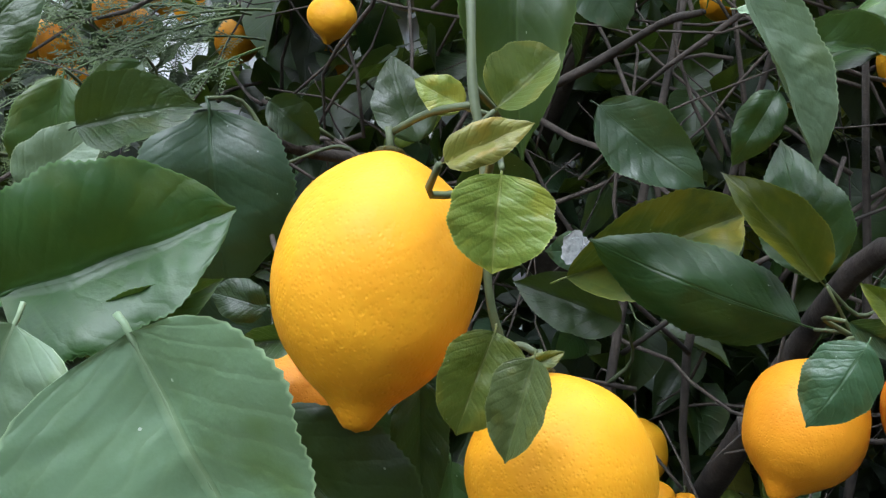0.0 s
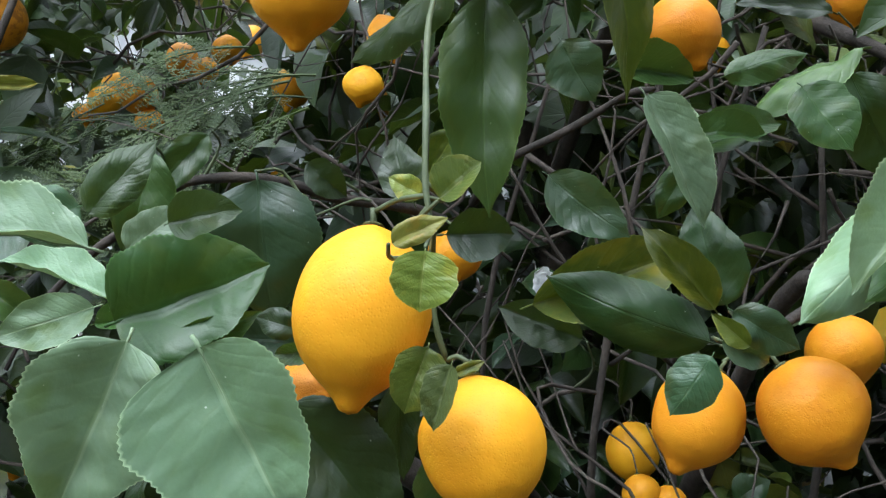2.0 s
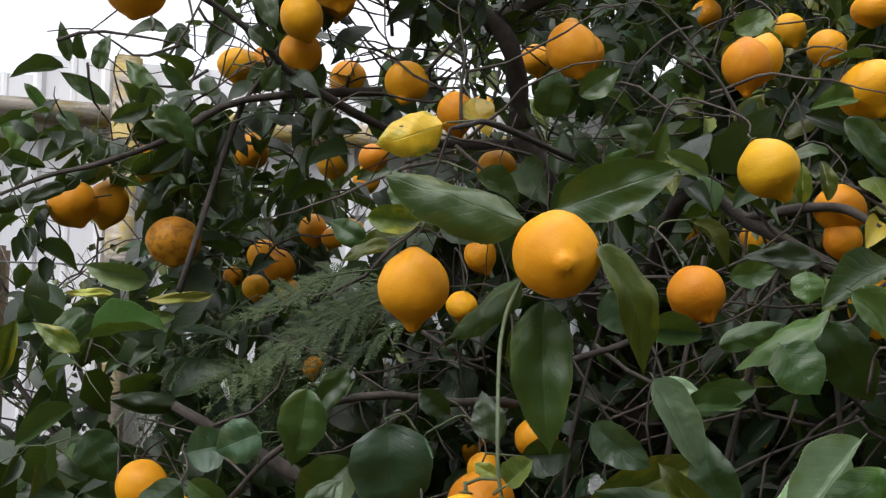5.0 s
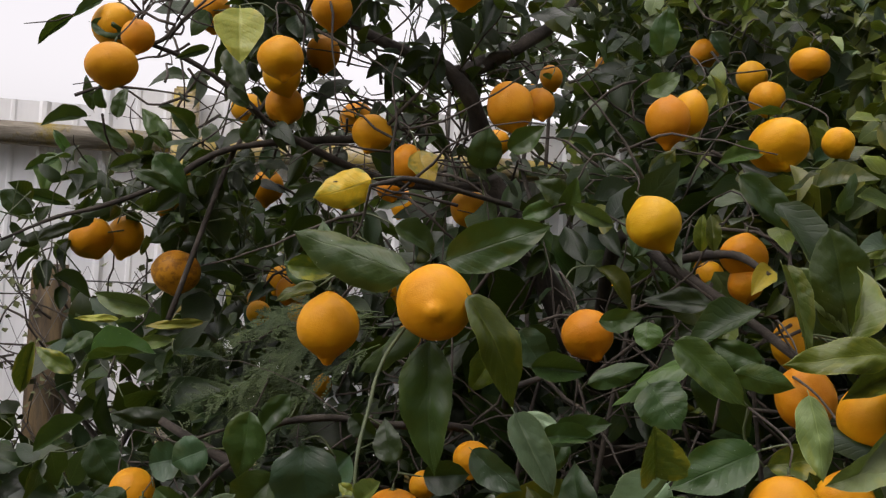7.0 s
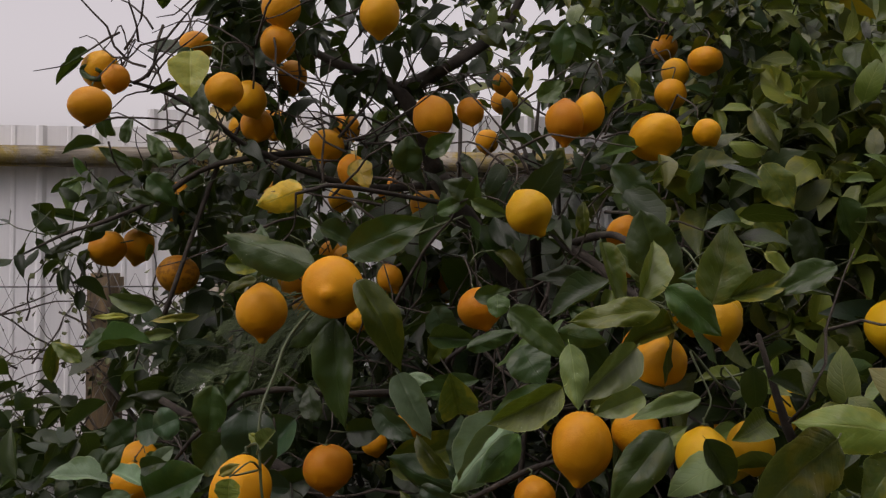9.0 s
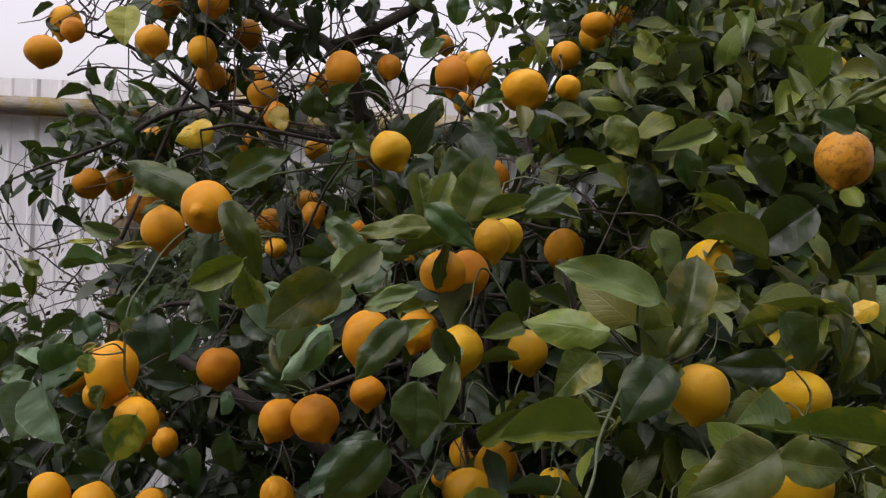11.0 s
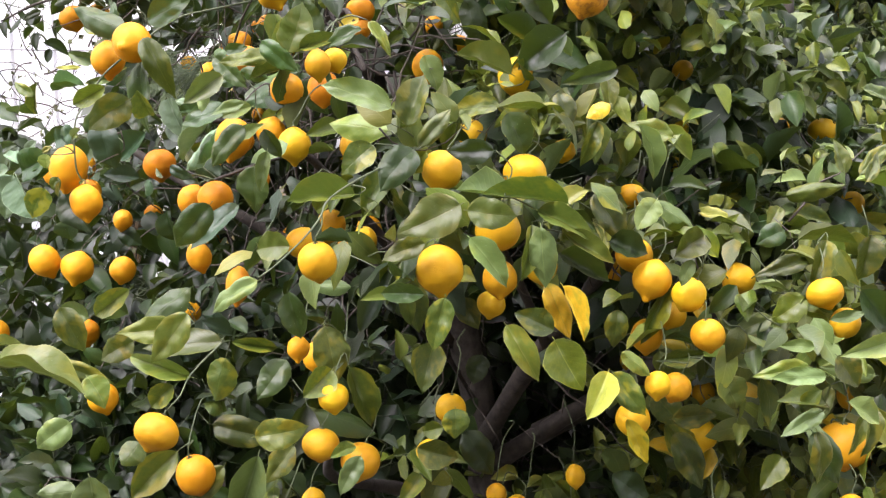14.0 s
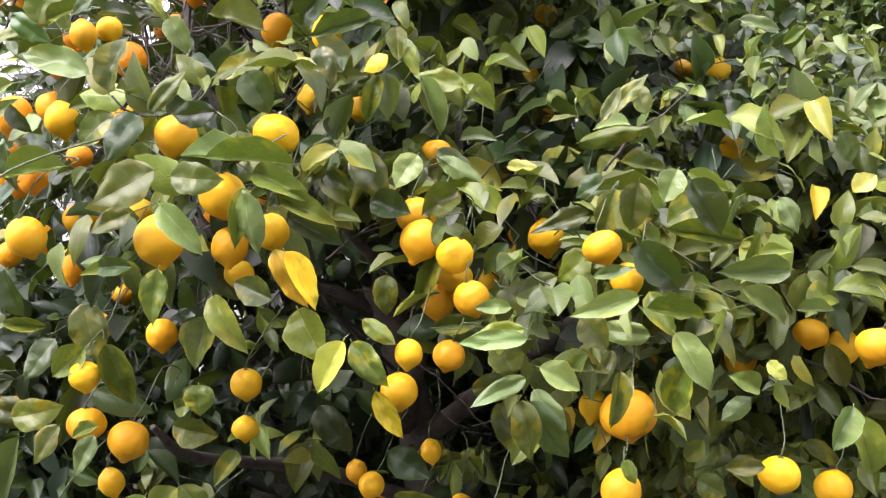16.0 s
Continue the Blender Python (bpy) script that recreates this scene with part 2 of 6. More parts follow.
def tube(bm, pts, radii, sides=6):
    """A tapered tube along pts; radii one for each point."""
    rings = []
    pts = [Vector(p) for p in pts]
    for i, p in enumerate(pts):
        d = (pts[min(i + 1, len(pts) - 1)] - pts[max(i - 1, 0)]).normalized()
        a = d.cross(Vector((0.31, 0.2, 0.93))).normalized() if abs(d.z) < 0.9 else d.cross(Vector((1, 0.1, 0))).normalized()
        b = d.cross(a)
        rings.append([bm.verts.new(p + radii[i] * (math.cos(6.2832 * k / sides) * a + math.sin(6.2832 * k / sides) * b)) for k in range(sides)])
    for r, s in zip(rings, rings[1:]):
        for k in range(sides):
            bm.faces.new((r[k], r[(k + 1) % sides], s[(k + 1) % sides], s[k]))
    bm.faces.new(rings[0][::-1])
    bm.faces.new(rings[-1])


def smooth_path(pts, steps=4):
    """Catmull-Rom points through pts."""
    p = [Vector(v) for v in pts]
    p = [2 * p[0] - p[1]] + p + [2 * p[-1] - p[-2]]
    out = []
    for i in range(1, len(p) - 2):
        for k in range(steps):
            t = k / steps
            out.append(0.5 * (2 * p[i] + (p[i + 1] - p[i - 1]) * t + (2 * p[i - 1] - 5 * p[i] + 4 * p[i + 1] - p[i + 2]) * t * t
                              + (3 * p[i] - p[i - 1] - 3 * p[i + 1] + p[i + 2]) * t ** 3))
    return out + [p[-2]]


def box(bm, x0, y0, z0, x1, y1, z1, bevel=0.0, m=None):
    g = bmesh.ops.create_cube(bm, size=1, matrix=Matrix.LocRotScale(((x0 + x1) / 2, (y0 + y1) / 2, (z0 + z1) / 2), None, (x1 - x0, y1 - y0, z1 - z0)))
    if bevel:
        bmesh.ops.bevel(bm, geom=list({e for v in g["verts"] for e in v.link_edges}), offset=bevel, segments=2, affect="EDGES")
    if m:
        bmesh.ops.transform(bm, matrix=m, verts=bm.verts)


# ---- a leaf: base at the origin, tip at y = 1, half-width 0.5, upper face +z ----
SHAPES = {  # fold, curl along, wave, twist
    "f": (0.42, 0.36, 0.032, 0.35), "v": (0.75, 0.16, 0.02, 0.1), "c": (-0.26, 0.34, 0.02, 0.1),
    "u": (0.20, 0.75, 0.03, 0.3), "w": (0.18, 0.24, 0.045, 0.25), "k": (0.60, 0.05, 0.02, 0.05),
}


def leaf_grid(shape, seed, ny, nx, pucker=False, form=None):
    """Rows of (x, y, z, u, v) of one blade; form: lift of either half in degrees, curl, taper."""
    r = random.Random(seed)
    fold, curl, wave, twist = SHAPES[shape]
    fold, curl = fold * r.uniform(0.5, 1.4), curl * r.uniform(0.4, 1.7)
    ph, ph2, tw = r.uniform(0, 6), r.uniform(0, 6), twist * r.uniform(-1.3, 1.3)
    fat, skew = r.uniform(0.55, 0.74), r.uniform(-0.09, 0.09)
    thin, nib = r.uniform(0.82, 1.05), r.uniform(0.05, 0.12)
    lip, dome = r.uniform(-0.25, 0.3) * (0.3 if shape == "v" else 1.0), r.uniform(0.0, 0.07)
    left = r.uniform(0.75, 1.25)
    lift = (0.0, 0.0)
    if form:
        lift, curl, thin = (radians(form[0]), radians(form[1])), form[2], form[3]
        fold, tw, wave, skew, fat = 0.06, 0.3 * tw, 0.5 * wave, 0.4 * skew, 0.46
    peak = max((i / 60) ** fat * (1 - i / 60) ** thin for i in range(61))
    grid = []
    for i in range(ny + 1):
        v = i / ny
        h = 0.5 * v ** fat * (1 - v) ** thin / peak if 0 < v < 1 else 0.012
        h *= 1 - 0.5 * max(0.0, 1 - (1 - v) / nib) ** 0.7 if v < 1 else 1.0
        teeth = 1 + 0.014 * (-1) ** i + 0.04 * math.sin(9 * v + ph2) + 0.025 * math.sin(23 * v + ph)
        row = []
        for j in range(nx + 1):
            s = 2 * j / nx - 1
            x = s * h * (teeth if abs(s) == 1 else 1)
            z = fold * (math.sqrt(x * x + 0.0009) - 0.03) * (left if s < 0 else 1.0)
            if form:
                a = lift[s > 0]
                z += abs(x) * math.sin(a) * 1.2
                x *= math.cos(a)
            z += dome * h * math.sin(3.14 * abs(s)) * 0.6 + lip * h * abs(s) ** 3
            z -= curl * (v - 0.25) ** 2 * (1 if v > 0.25 else 0.3)
            z += wave * math.sin(10 * v + ph + 1.5 * s) * abs(s) * min(1, 4 * h)
            z += 0.055 * noise.noise(Vector((3.2 * x + seed, 4.5 * v, 0.7 * seed))) * min(1, 5 * h)
            if pucker:  # the blade swells between its side veins
                z += (0.016 if form else 0.009) * math.sin(6.2832 * (9 * v - 5 * abs(s) * 0.5)) * min(1, 6 * h) * math.sin(3.14 * abs(s)) * (0.6 + noise.noise(Vector((5 * s, 6 * v, seed))))
            a = tw * (v - 0.4)
            row.append((x * math.cos(a) - z * math.sin(a) + skew * v * (1 - v) * 2, v, x * math.sin(a) + z * math.cos(a), 0.5 + 0.5 * s, v))
        grid.append(row)
    return grid


def leaf_mesh(shape, seed, mat, ny=54, nx=12, form=None):
    bm = bmesh.new()
    uv = bm.loops.layers.uv.new("UVMap")
    grid = leaf_grid(shape, seed, ny, nx, True, form)
    vs = [[bm.verts.new(p[:3]) for p in row] for row in grid]
    for i in range(ny):
        for j in range(nx):
            f = bm.faces.new((vs[i][j], vs[i][j + 1], vs[i + 1][j + 1], vs[i + 1][j]))
            for lp, (a, b) in zip(f.loops, ((i, j), (i, j + 1), (i + 1, j + 1), (i + 1, j))):
                lp[uv].uv = grid[a][b][3:]
    # stalk of the leaf and its raised rib below
    mid = [Vector(grid[i][nx // 2][:3]) for i in range(0, ny, 3)]
    tube(bm, [mid[0] + Vector((0.01, -0.07, -0.03)), mid[0] + Vector((0, -0.03, -0.012))] + [p - Vector((0, 0, 0.006)) for p in mid], [0.013, 0.012] + [0.010 * (1 - k / len(mid)) + 0.002 for k in range(len(mid))], 5)
    for f in bm.faces:
        for lp in f.loops:
            if lp[uv].uv.length == 0:
                lp[uv].uv = (0.5, 0.3)
    return mesh_of("leaf", bm, mat)


leaf_cache = {}
leaf_points = []  # base, centre, half length
tree = tagged(new("lemon_tree"), "lemon tree laden with ripe yellow fruit, dark green glossy leaves", "tree")
leaf_count = 0


def leaf(bx, by, bz, tx, ty, tz, width, roll, kind, shape, form=None):
    """One leaf from its base to its tip, its face turned by roll degrees from upward about its rib."""
    global leaf_count
    leaf_count += 1
    if kind == "b" or shape in "vcuwk":
        seed = leaf_count % 3
    else:
        seed = leaf_count % 5
    key = (shape, seed, kind, form)
    if key not in leaf_cache:
        leaf_cache[key] = leaf_mesh(shape, hash_seed(shape, seed), leaf_mats[kind], form=form)
    base, tip = Vector((bx, by, bz)), Vector((tx, ty, tz))
    y = (tip - base).normalized()
    up = (Vector((0, 0, 1)) - y * y.z).normalized()
    z = Matrix.Rotation(radians(roll), 3, y) @ up
    x = y.cross(z)
    size = (tip - base).length
    ob = new("leaf", leaf_cache[key])
    ob.parent = tree
    ob.matrix_basis = Matrix.Translation(base) @ Matrix((x, y, z)).transposed().to_4x4() @ Matrix.Diagonal((width, size, 0.8 * size, 1))
    leaf_points.append((base, (base + tip) / 2, size / 2, tip, width))
    return ob


def hash_seed(shape, seed):
    return 100 * "fvcuwk".index(shape) + seed


# ---- a lemon: stem end at +z, blossom end at -z, width 1 ----
def lemon_mesh(seed, nipple, neck, mat):
    r = random.Random(seed)
    bm = bmesh.new()
    rows, segs = 46, 48
    ph = [r.uniform(0, 6.28) for _ in range(8)]
    rings = []
    for i in range(1, rows):
        f = i / rows
        a = math.pi * (f - 0.085 * math.sin(2 * math.pi * f))
        rad = 0.5 * math.sin(a) ** 0.90
        z = 0.5 * math.cos(a)
        low = max(0.0, (a - 2.3) / 0.84)
        z -= nipple * (0.45 * low ** 1.5 + 0.55 * (max(0.0, min(1.0, (0.21 - rad) / 0.14)) ** 2 if a > 2 else 0.0))
        rad *= 1 - 1.6 * nipple * low * (1 - low)
        top = max(0.0, (0.6 - a) / 0.6)
        z += neck * top ** 1.6
        ring = []
        for k in range(segs):
            b = 6.28318 * k / segs
            d = 1 + 0.016 * math.sin(2 * b + ph[0]) + 0.013 * math.sin(3 * b + ph[1] + 2 * a) + 0.010 * math.sin(4 * a + ph[2] + b)
            q = Vector((rad * math.cos(b), rad * math.sin(b), z))
            d += 0.045 * noise.noise(2.4 * q + Vector((seed, 0, 0))) + 0.006 * noise.noise(7 * q + Vector((0, seed, 0)))
            ring.append(bm.verts.new((rad * d * math.cos(b), rad * d * math.sin(b), z)))
        rings.append(ring)
    for p, q in zip(rings, rings[1:]):
        for k in range(segs):
            bm.faces.new((p[k], q[k], q[(k + 1) % segs], p[(k + 1) % segs]))
    t = bm.verts.new((0, 0, 0.5 + neck - 0.01))
    e = bm.verts.new((0, 0, -0.5 - nipple - 0.004))
    for k in range(segs):
        bm.faces.new((t, rings[0][k], rings[0][(k + 1) % segs]))
        bm.faces.new((e, rings[-1][(k + 1) % segs], rings[-1][k]))
    return mesh_of("lemon", bm, mat)


def calyx_mesh():
    bm = bmesh.new()
    c = bm.verts.new((0, 0, 0.03))
    d = bm.verts.new((0, 0, -0.015))
    ring = []
    for k in range(15):
        a = 6.28318 * k / 15
        rad = (0.09, 0.065, 0.065)[k % 3]
        ring.append(bm.verts.new((rad * math.cos(a), rad * math.sin(a), -0.005 if k % 3 == 0 else 0.01)))
    for k in range(15):
        bm.faces.new((c, ring[k], ring[(k + 1) % 15]))
        bm.faces.new((d, ring[(k + 1) % 15], ring[k]))
    return mesh_of("calyx", bm, calyx_mat)


def stalk_mesh():
    bm = bmesh.new()
    tube(bm, [(0, 0, 0), (0.01, 0, 0.06), (0.02, 0.01, 0.12)], [0.026, 0.02, 0.02], 7)
    return mesh_of("stalk", bm, green_stem)


LEMON_FORMS = [(0.13, 0.04), (0.12, 0.0), (0.17, 0.09), (0.10, 0.03)]
lemon_bodies = {(k, i): lemon_mesh(10 * k + i, *LEMON_FORMS[i], lemon_mats[k]) for k in range(4) for i in range(4)}
calyx_data, stalk_data = calyx_mesh(), stalk_mesh()
lemon_points = []  # centre, axis to the tip, width, length
LEMON_LABELS = ["ripe orange-yellow lemon hanging among leaves", "bright yellow lemon with a pointed tip",
                "old orange lemon with brown blotched peel", "large golden-yellow lemon with dimpled peel"]


def lemon(x, y, z, width, ratio, ax, ay, az, kind, shape=None):
    n = len(lemon_points)
    form = shape if shape is not None else (2, 0, 0)[n % 3] if ratio > 1.25 else (1, 3)[n % 2] if ratio < 1.06 else n % 4
    axis = Vector((ax, ay, az)).normalized()
    nip, neck = LEMON_FORMS[form]
    ob = new("lemon", lemon_bodies[kind, form])
    up = -axis
    spin = Matrix.Rotation(n * 2.4, 4, "Z")
    tall = ratio / (1 + nip + neck)
    turn = up.to_track_quat("Z", "Y").to_matrix().to_4x4()
    ob.matrix_basis = Matrix.Translation((x, y, z)) @ turn @ spin @ Matrix.Diagonal((width, width, width * tall, 1))
    tagged(ob, LEMON_LABELS[kind], "lemon", "lemons on the tree")
    for nm, data in (("calyx", calyx_data), ("stalk", stalk_data)):
        c = new(nm, data)
        c.parent = ob
        c.matrix_basis = Matrix.Translation((0, 0, 0.5 + neck)) @ Matrix.Diagonal((1, 1, 1 / tall, 1))
    lemon_points.append((Vector((x, y, z)), axis, width, width * ratio))


# ---- ground and fence ----
def ground():
    bm = bmesh.new()
    r = random.Random(4)
    xs = [-400, -60, -12] + [-4 + 0.16 * i for i in range(57)] + [14, 60, 400]
    ys = [-400, -60, -12] + [-3 + 0.16 * i for i in range(51)] + [14, 60, 400]
    vs = [[bm.verts.new((x, y, 0.03 * noise.noise(Vector((2 * x, 2 * y, 0))) + 0.02 * noise.noise(Vector((7 * x, 7 * y, 3))))) for y in ys] for x in xs]
    for i in range(len(xs) - 1):
        for j in range(len(ys) - 1):
            bm.faces.new((vs[i][j], vs[i + 1][j], vs[i + 1][j + 1], vs[i][j + 1]))
    tagged(new("ground", mesh_of("ground", bm, soil)), "dark bare soil under the lemon tree", "ground", kind="structure")


ground()

FENCE = Matrix.Translation((-1.23, 2.12, 0)) @ Matrix.Rotation(radians(26), 4, "Z")  # x along the fence, y away from the tree


def fence():
    thing = tagged(new("fence"), "white corrugated metal fence with weathered timber rails and posts", "fence")
    thing.matrix_basis = FENCE
    pitch, depth = 0.165, 0.010
    for k in range(-10, 8):
        x0, top = k * 0.66 - 0.235, 1.995 if k >= 0 else (1.93, 1.915, 1.94)[k % 3]
        bm = bmesh.new()
        prof = []
        for i in range(4):
            b = x0 + i * pitch
            prof += [(b, 0), (b + 0.010, depth), (b + 0.022, depth), (b + 0.032, 0), (b + 0.09, 0), (b + 0.095, 0.003), (b + 0.103, 0.003), (b + 0.108, 0)]
        prof.append((x0 + 0.665, 0))
        lay = 0.002 * (k % 2)
        front = [[bm.verts.new((x, 0.03 - y + lay, z)) for x, y in prof] for z in (0.02, top)]
        back = [[bm.verts.new((x, 0.0312 - y + lay, z)) for x, y in prof] for z in (0.02, top)]
        for i in range(len(prof) - 1):
            bm.faces.new((front[0][i], front[0][i + 1], front[1][i + 1], front[1][i]))
            bm.faces.new((back[0][i + 1], back[0][i], back[1][i], back[1][i + 1]))
            bm.faces.new((front[1][i], front[1][i + 1], back[1][i + 1], back[1][i]))
        part("panel", bm, metal_sheet, thing, "white painted ribbed metal sheet", smooth=False)
    for z in (1.843, 0.95):
        for k in range(-2, 2):
            bm = bmesh.new()
            box(bm, k * 2.4 + 0.036, -0.05, z - 0.029, k * 2.4 + 2.356, 0.018, z + 0.029, 0.006)
            part("rail", bm, lichen_wood, thing, "weathered timber rail with yellow-green lichen")
    for k in range(-2, 3):
        bm = bmesh.new()
        box(bm, k * 2.4 - 0.036, -0.055, 0, k * 2.4 + 0.032, 0.016, 2.00, 0.006)
        part("post", bm, lichen_wood, thing, "weathered timber fence post")


fence()


def wire_fence():
    """A low chain-link fence on a short dark post in front of the metal one."""
    thing = tagged(new("chain_link_fence"), "low chain-link wire fence on short dark wooden posts", "fence")
    thing.matrix_basis = Matrix.Translation((-1.32, 1.70, 0)) @ Matrix.Rotation(radians(24), 4, "Z")
    for x in (-1.9, 0.0):
        bm = bmesh.new()
        box(bm, x - 0.042, -0.036, 0, x + 0.042, 0.036, 1.5 + 0.01 * x, 0.010)
        part("post", bm, dark_wood, thing, "short dark weathered wooden post")
    bm = bmesh.new()
    step = 0.06
    for i in range(-40, 26):
        for s in (1, -1):
            x0 = i * step
            pts = []
            for k in range(24):
                x, z = x0 + s * k * step / 2, 0.12 + k * step
                if -1.9 < x < 0.55:
                    pts.append((x, -0.045 + 0.004 * s * (-1) ** k, z))
            if len(pts) > 2:
                tube(bm, pts, [0.0008] * len(pts), 3)
    tagged(part("mesh_wire", bm, wire_mat, thing), kind="stuff")
    bm = bmesh.new()
    tube(bm, [(-1.9, -0.045, 1.47), (-0.9, -0.045, 1.455), (0.55, -0.045, 1.47)], [0.002] * 3, 4)
    part("top_wire", bm, wire_mat, thing)


wire_fence()


def dry_vine():
    r = random.Random(12)
    thing = tagged(new("dry_vine"), "dry leafless vine climbing the wire fence", "vine", kind="stuff")
    bm, lb = bmesh.new(), bmesh.new()
    for k in range(190):
        p = Vector((-1.36 + r.uniform(-0.95, 0.5) * 0.91, 0, r.uniform(0.7, 1.50)))
        p.y = 1.63 + (p.x + 1.32) * 0.42 + r.uniform(-0.05, 0.03)
        d = Vector((r.uniform(-1, 1), r.uniform(-0.4, 0.2), r.uniform(-0.2, 1))).normalized()
        pts = [p.copy()]
        for i in range(9):
            d = (d + Vector((r.uniform(-0.5, 0.5), r.uniform(-0.2, 0.2), r.uniform(-0.35, 0.35)))).normalized()
            p = p + d * 0.035
            pts.append(p.copy())
            if r.random() < 0.75:
                q = p + Vector((r.uniform(-0.03, 0.03), r.uniform(-0.03, 0.01), r.uniform(-0.035, 0.01)))
                e = Vector((r.uniform(-1, 1), r.uniform(-1, 1), r.uniform(-1, 1))).normalized() * 0.014
                g = (q - p).normalized().cross(e).normalized() * 0.009
                lb.faces.new([lb.verts.new(v) for v in (p + (q - p) * 0.5, p + (q - p) * 0.8 + g, q + e * 0.5, p + (q - p) * 0.8 - g)])
        tube(bm, pts, [0.0030 - 0.0019 * i / 9 for i in range(10)], 4)
    part("vine_stem", bm, twig_mat, thing)
    part("withered_leaf", lb, calyx_mat, thing, smooth=False)


dry_vine()

# ---- the fruit: centre, width, length to width, axis to the blossom end, peel ----
lemon(-0.010, 0.325, 1.295, 0.0640, 1.34, -0.03, -0.20, -0.98, 3, 0)
lemon(0.049, 0.308, 1.243, 0.0542, 1.22, 0.26, -0.18, -0.95, 3, 0)
lemon(-0.043, 0.389, 1.242, 0.0457, 1.12, 0.09, -0.24, -0.97, 0)
lemon(-0.072, 0.496, 1.175, 0.0360, 1.25, -0.13, -0.05, -0.99, 0)
lemon(0.160, 0.443, 1.241, 0.0518, 1.20, -0.36, -0.22, -0.91, 3, 0)
lemon(0.218, 0.437, 1.251, 0.0592, 1.08, 0.61, -0.15, -0.78, 0)
lemon(0.251, 0.503, 1.279, 0.0447, 1.13, 0.23, -0.29, -0.93, 0)
lemon(0.178, 0.950, 1.120, 0.0549, 1.20, 0.12, 0.00, -0.99, 0)
lemon(0.180, 0.863, 1.098, 0.0360, 1.12, 0.28, -0.07, -0.96, 0)
lemon(0.206, 0.865, 1.090, 0.0360, 1.05, 0.08, -0.11, -0.99, 0)
lemon(-0.004, 0.759, 1.311, 0.0475, 1.00, 0.09, -0.42, -0.90, 0)
lemon(-0.058, 0.744, 1.277, 0.0362, 1.00, 0.26, -0.07, -0.96, 0)
lemon(-0.172, 1.255, 1.487, 0.0585, 1.15, 0.60, -0.06, -0.80, 0)
lemon(0.247, 1.085, 1.552, 0.0406, 1.11, 0.21, 0.03, -0.98, 0)
lemon(-0.479, 1.400, 1.551, 0.0494, 1.30, 0.17, -0.17, -0.97, 0)
lemon(-0.489, 1.263, 1.484, 0.0518, 1.19, 0.53, 0.07, -0.85, 0)
lemon(-0.458, 1.078, 1.452, 0.0399, 1.04, 0.16, -0.24, -0.96, 0)
lemon(-0.592, 2.148, 1.707, 0.0657, 1.28, -0.21, -0.32, -0.92, 0)
lemon(-0.436, 1.379, 1.537, 0.0390, 1.13, -0.29, 0.28, -0.92, 0)
lemon(-0.472, 1.266, 1.446, 0.0393, 1.05, -0.30, -0.16, -0.94, 0)
lemon(-0.626, 1.404, 1.462, 0.0362, 1.05, 0.30, -0.22, -0.93, 0)
lemon(-0.438, 1.314, 1.316, 0.0360, 1.30, 0.08, -0.09, -0.99, 0)
lemon(-0.360, 1.232, 1.545, 0.0424, 1.13, 0.18, -0.14, -0.97, 0)
lemon(-0.646, 0.887, 1.554, 0.0654, 1.00, 0.48, -0.05, -0.88, 0)
lemon(-0.632, 0.954, 1.561, 0.0579, 1.25, -0.11, -0.15, -0.98, 0)
lemon(-0.504, 0.895, 1.511, 0.0730, 0.95, 0.20, -0.32, -0.93, 2)
lemon(-0.558, 0.975, 1.643, 0.0678, 1.05, -0.34, -0.04, -0.94, 0)
lemon(-0.644, 1.084, 1.626, 0.0413, 1.20, -0.28, 0.03, -0.96, 0)
lemon(-0.527, 1.138, 1.792, 0.0637, 0.90, -0.04, -0.01, -1.00, 0)
lemon(-0.503, 1.202, 1.804, 0.0610, 1.26, 0.26, -0.51, -0.82, 0)
lemon(-0.554, 1.277, 1.672, 0.0583, 1.30, -0.16, 0.19, -0.97, 0)
lemon(-0.439, 1.367, 1.667, 0.0542, 1.10, 0.15, -0.34, -0.93, 0)
lemon(-0.421, 1.568, 1.700, 0.0549, 1.13, 0.34, -0.33, -0.88, 0)
lemon(-0.402, 1.312, 1.804, 0.0607, 1.15, -0.13, -0.08, -0.99, 0)
lemon(-0.184, 0.828, 1.712, 0.0538, 1.11, -0.04, -0.42, -0.91, 0)
lemon(-0.112, 0.773, 1.667, 0.0425, 1.30, 0.12, 0.20, -0.97, 0)
lemon(0.039, 0.430, 1.505, 0.0692, 1.02, 0.27, -0.94, -0.21, 3, 0)
lemon(-0.089, 0.491, 1.474, 0.0615, 1.22, 0.02, 0.03, -1.00, 0, 2)
lemon(-0.093, 0.762, 1.451, 0.0360, 1.07, -0.19, 0.31, -0.93, 0)
lemon(-0.091, 0.862, 1.510, 0.0398, 1.29, 0.44, -0.00, -0.90, 0)
lemon(0.153, 0.593, 1.479, 0.0532, 1.08, 0.44, -0.29, -0.85, 0)
lemon(0.213, 0.597, 1.595, 0.0566, 1.15, 0.52, -0.00, -0.85, 1, 2)
lemon(0.299, 0.742, 1.571, 0.0531, 1.10, -0.08, -0.21, -0.98, 0)
lemon(0.302, 0.740, 1.540, 0.0389, 1.16, 0.02, -0.13, -0.99, 0)
lemon(0.204, 0.786, 1.728, 0.0521, 1.35, 0.03, -0.14, -0.99, 0, 2)
lemon(0.225, 0.832, 1.744, 0.0448, 1.50, -0.22, -0.10, -0.97, 0)
lemon(0.330, 0.773, 1.700, 0.0705, 0.90, 0.36, -0.36, -0.86, 0)
lemon(0.015, 0.772, 1.740, 0.0559, 1.25, 0.32, -0.22, -0.92, 0)
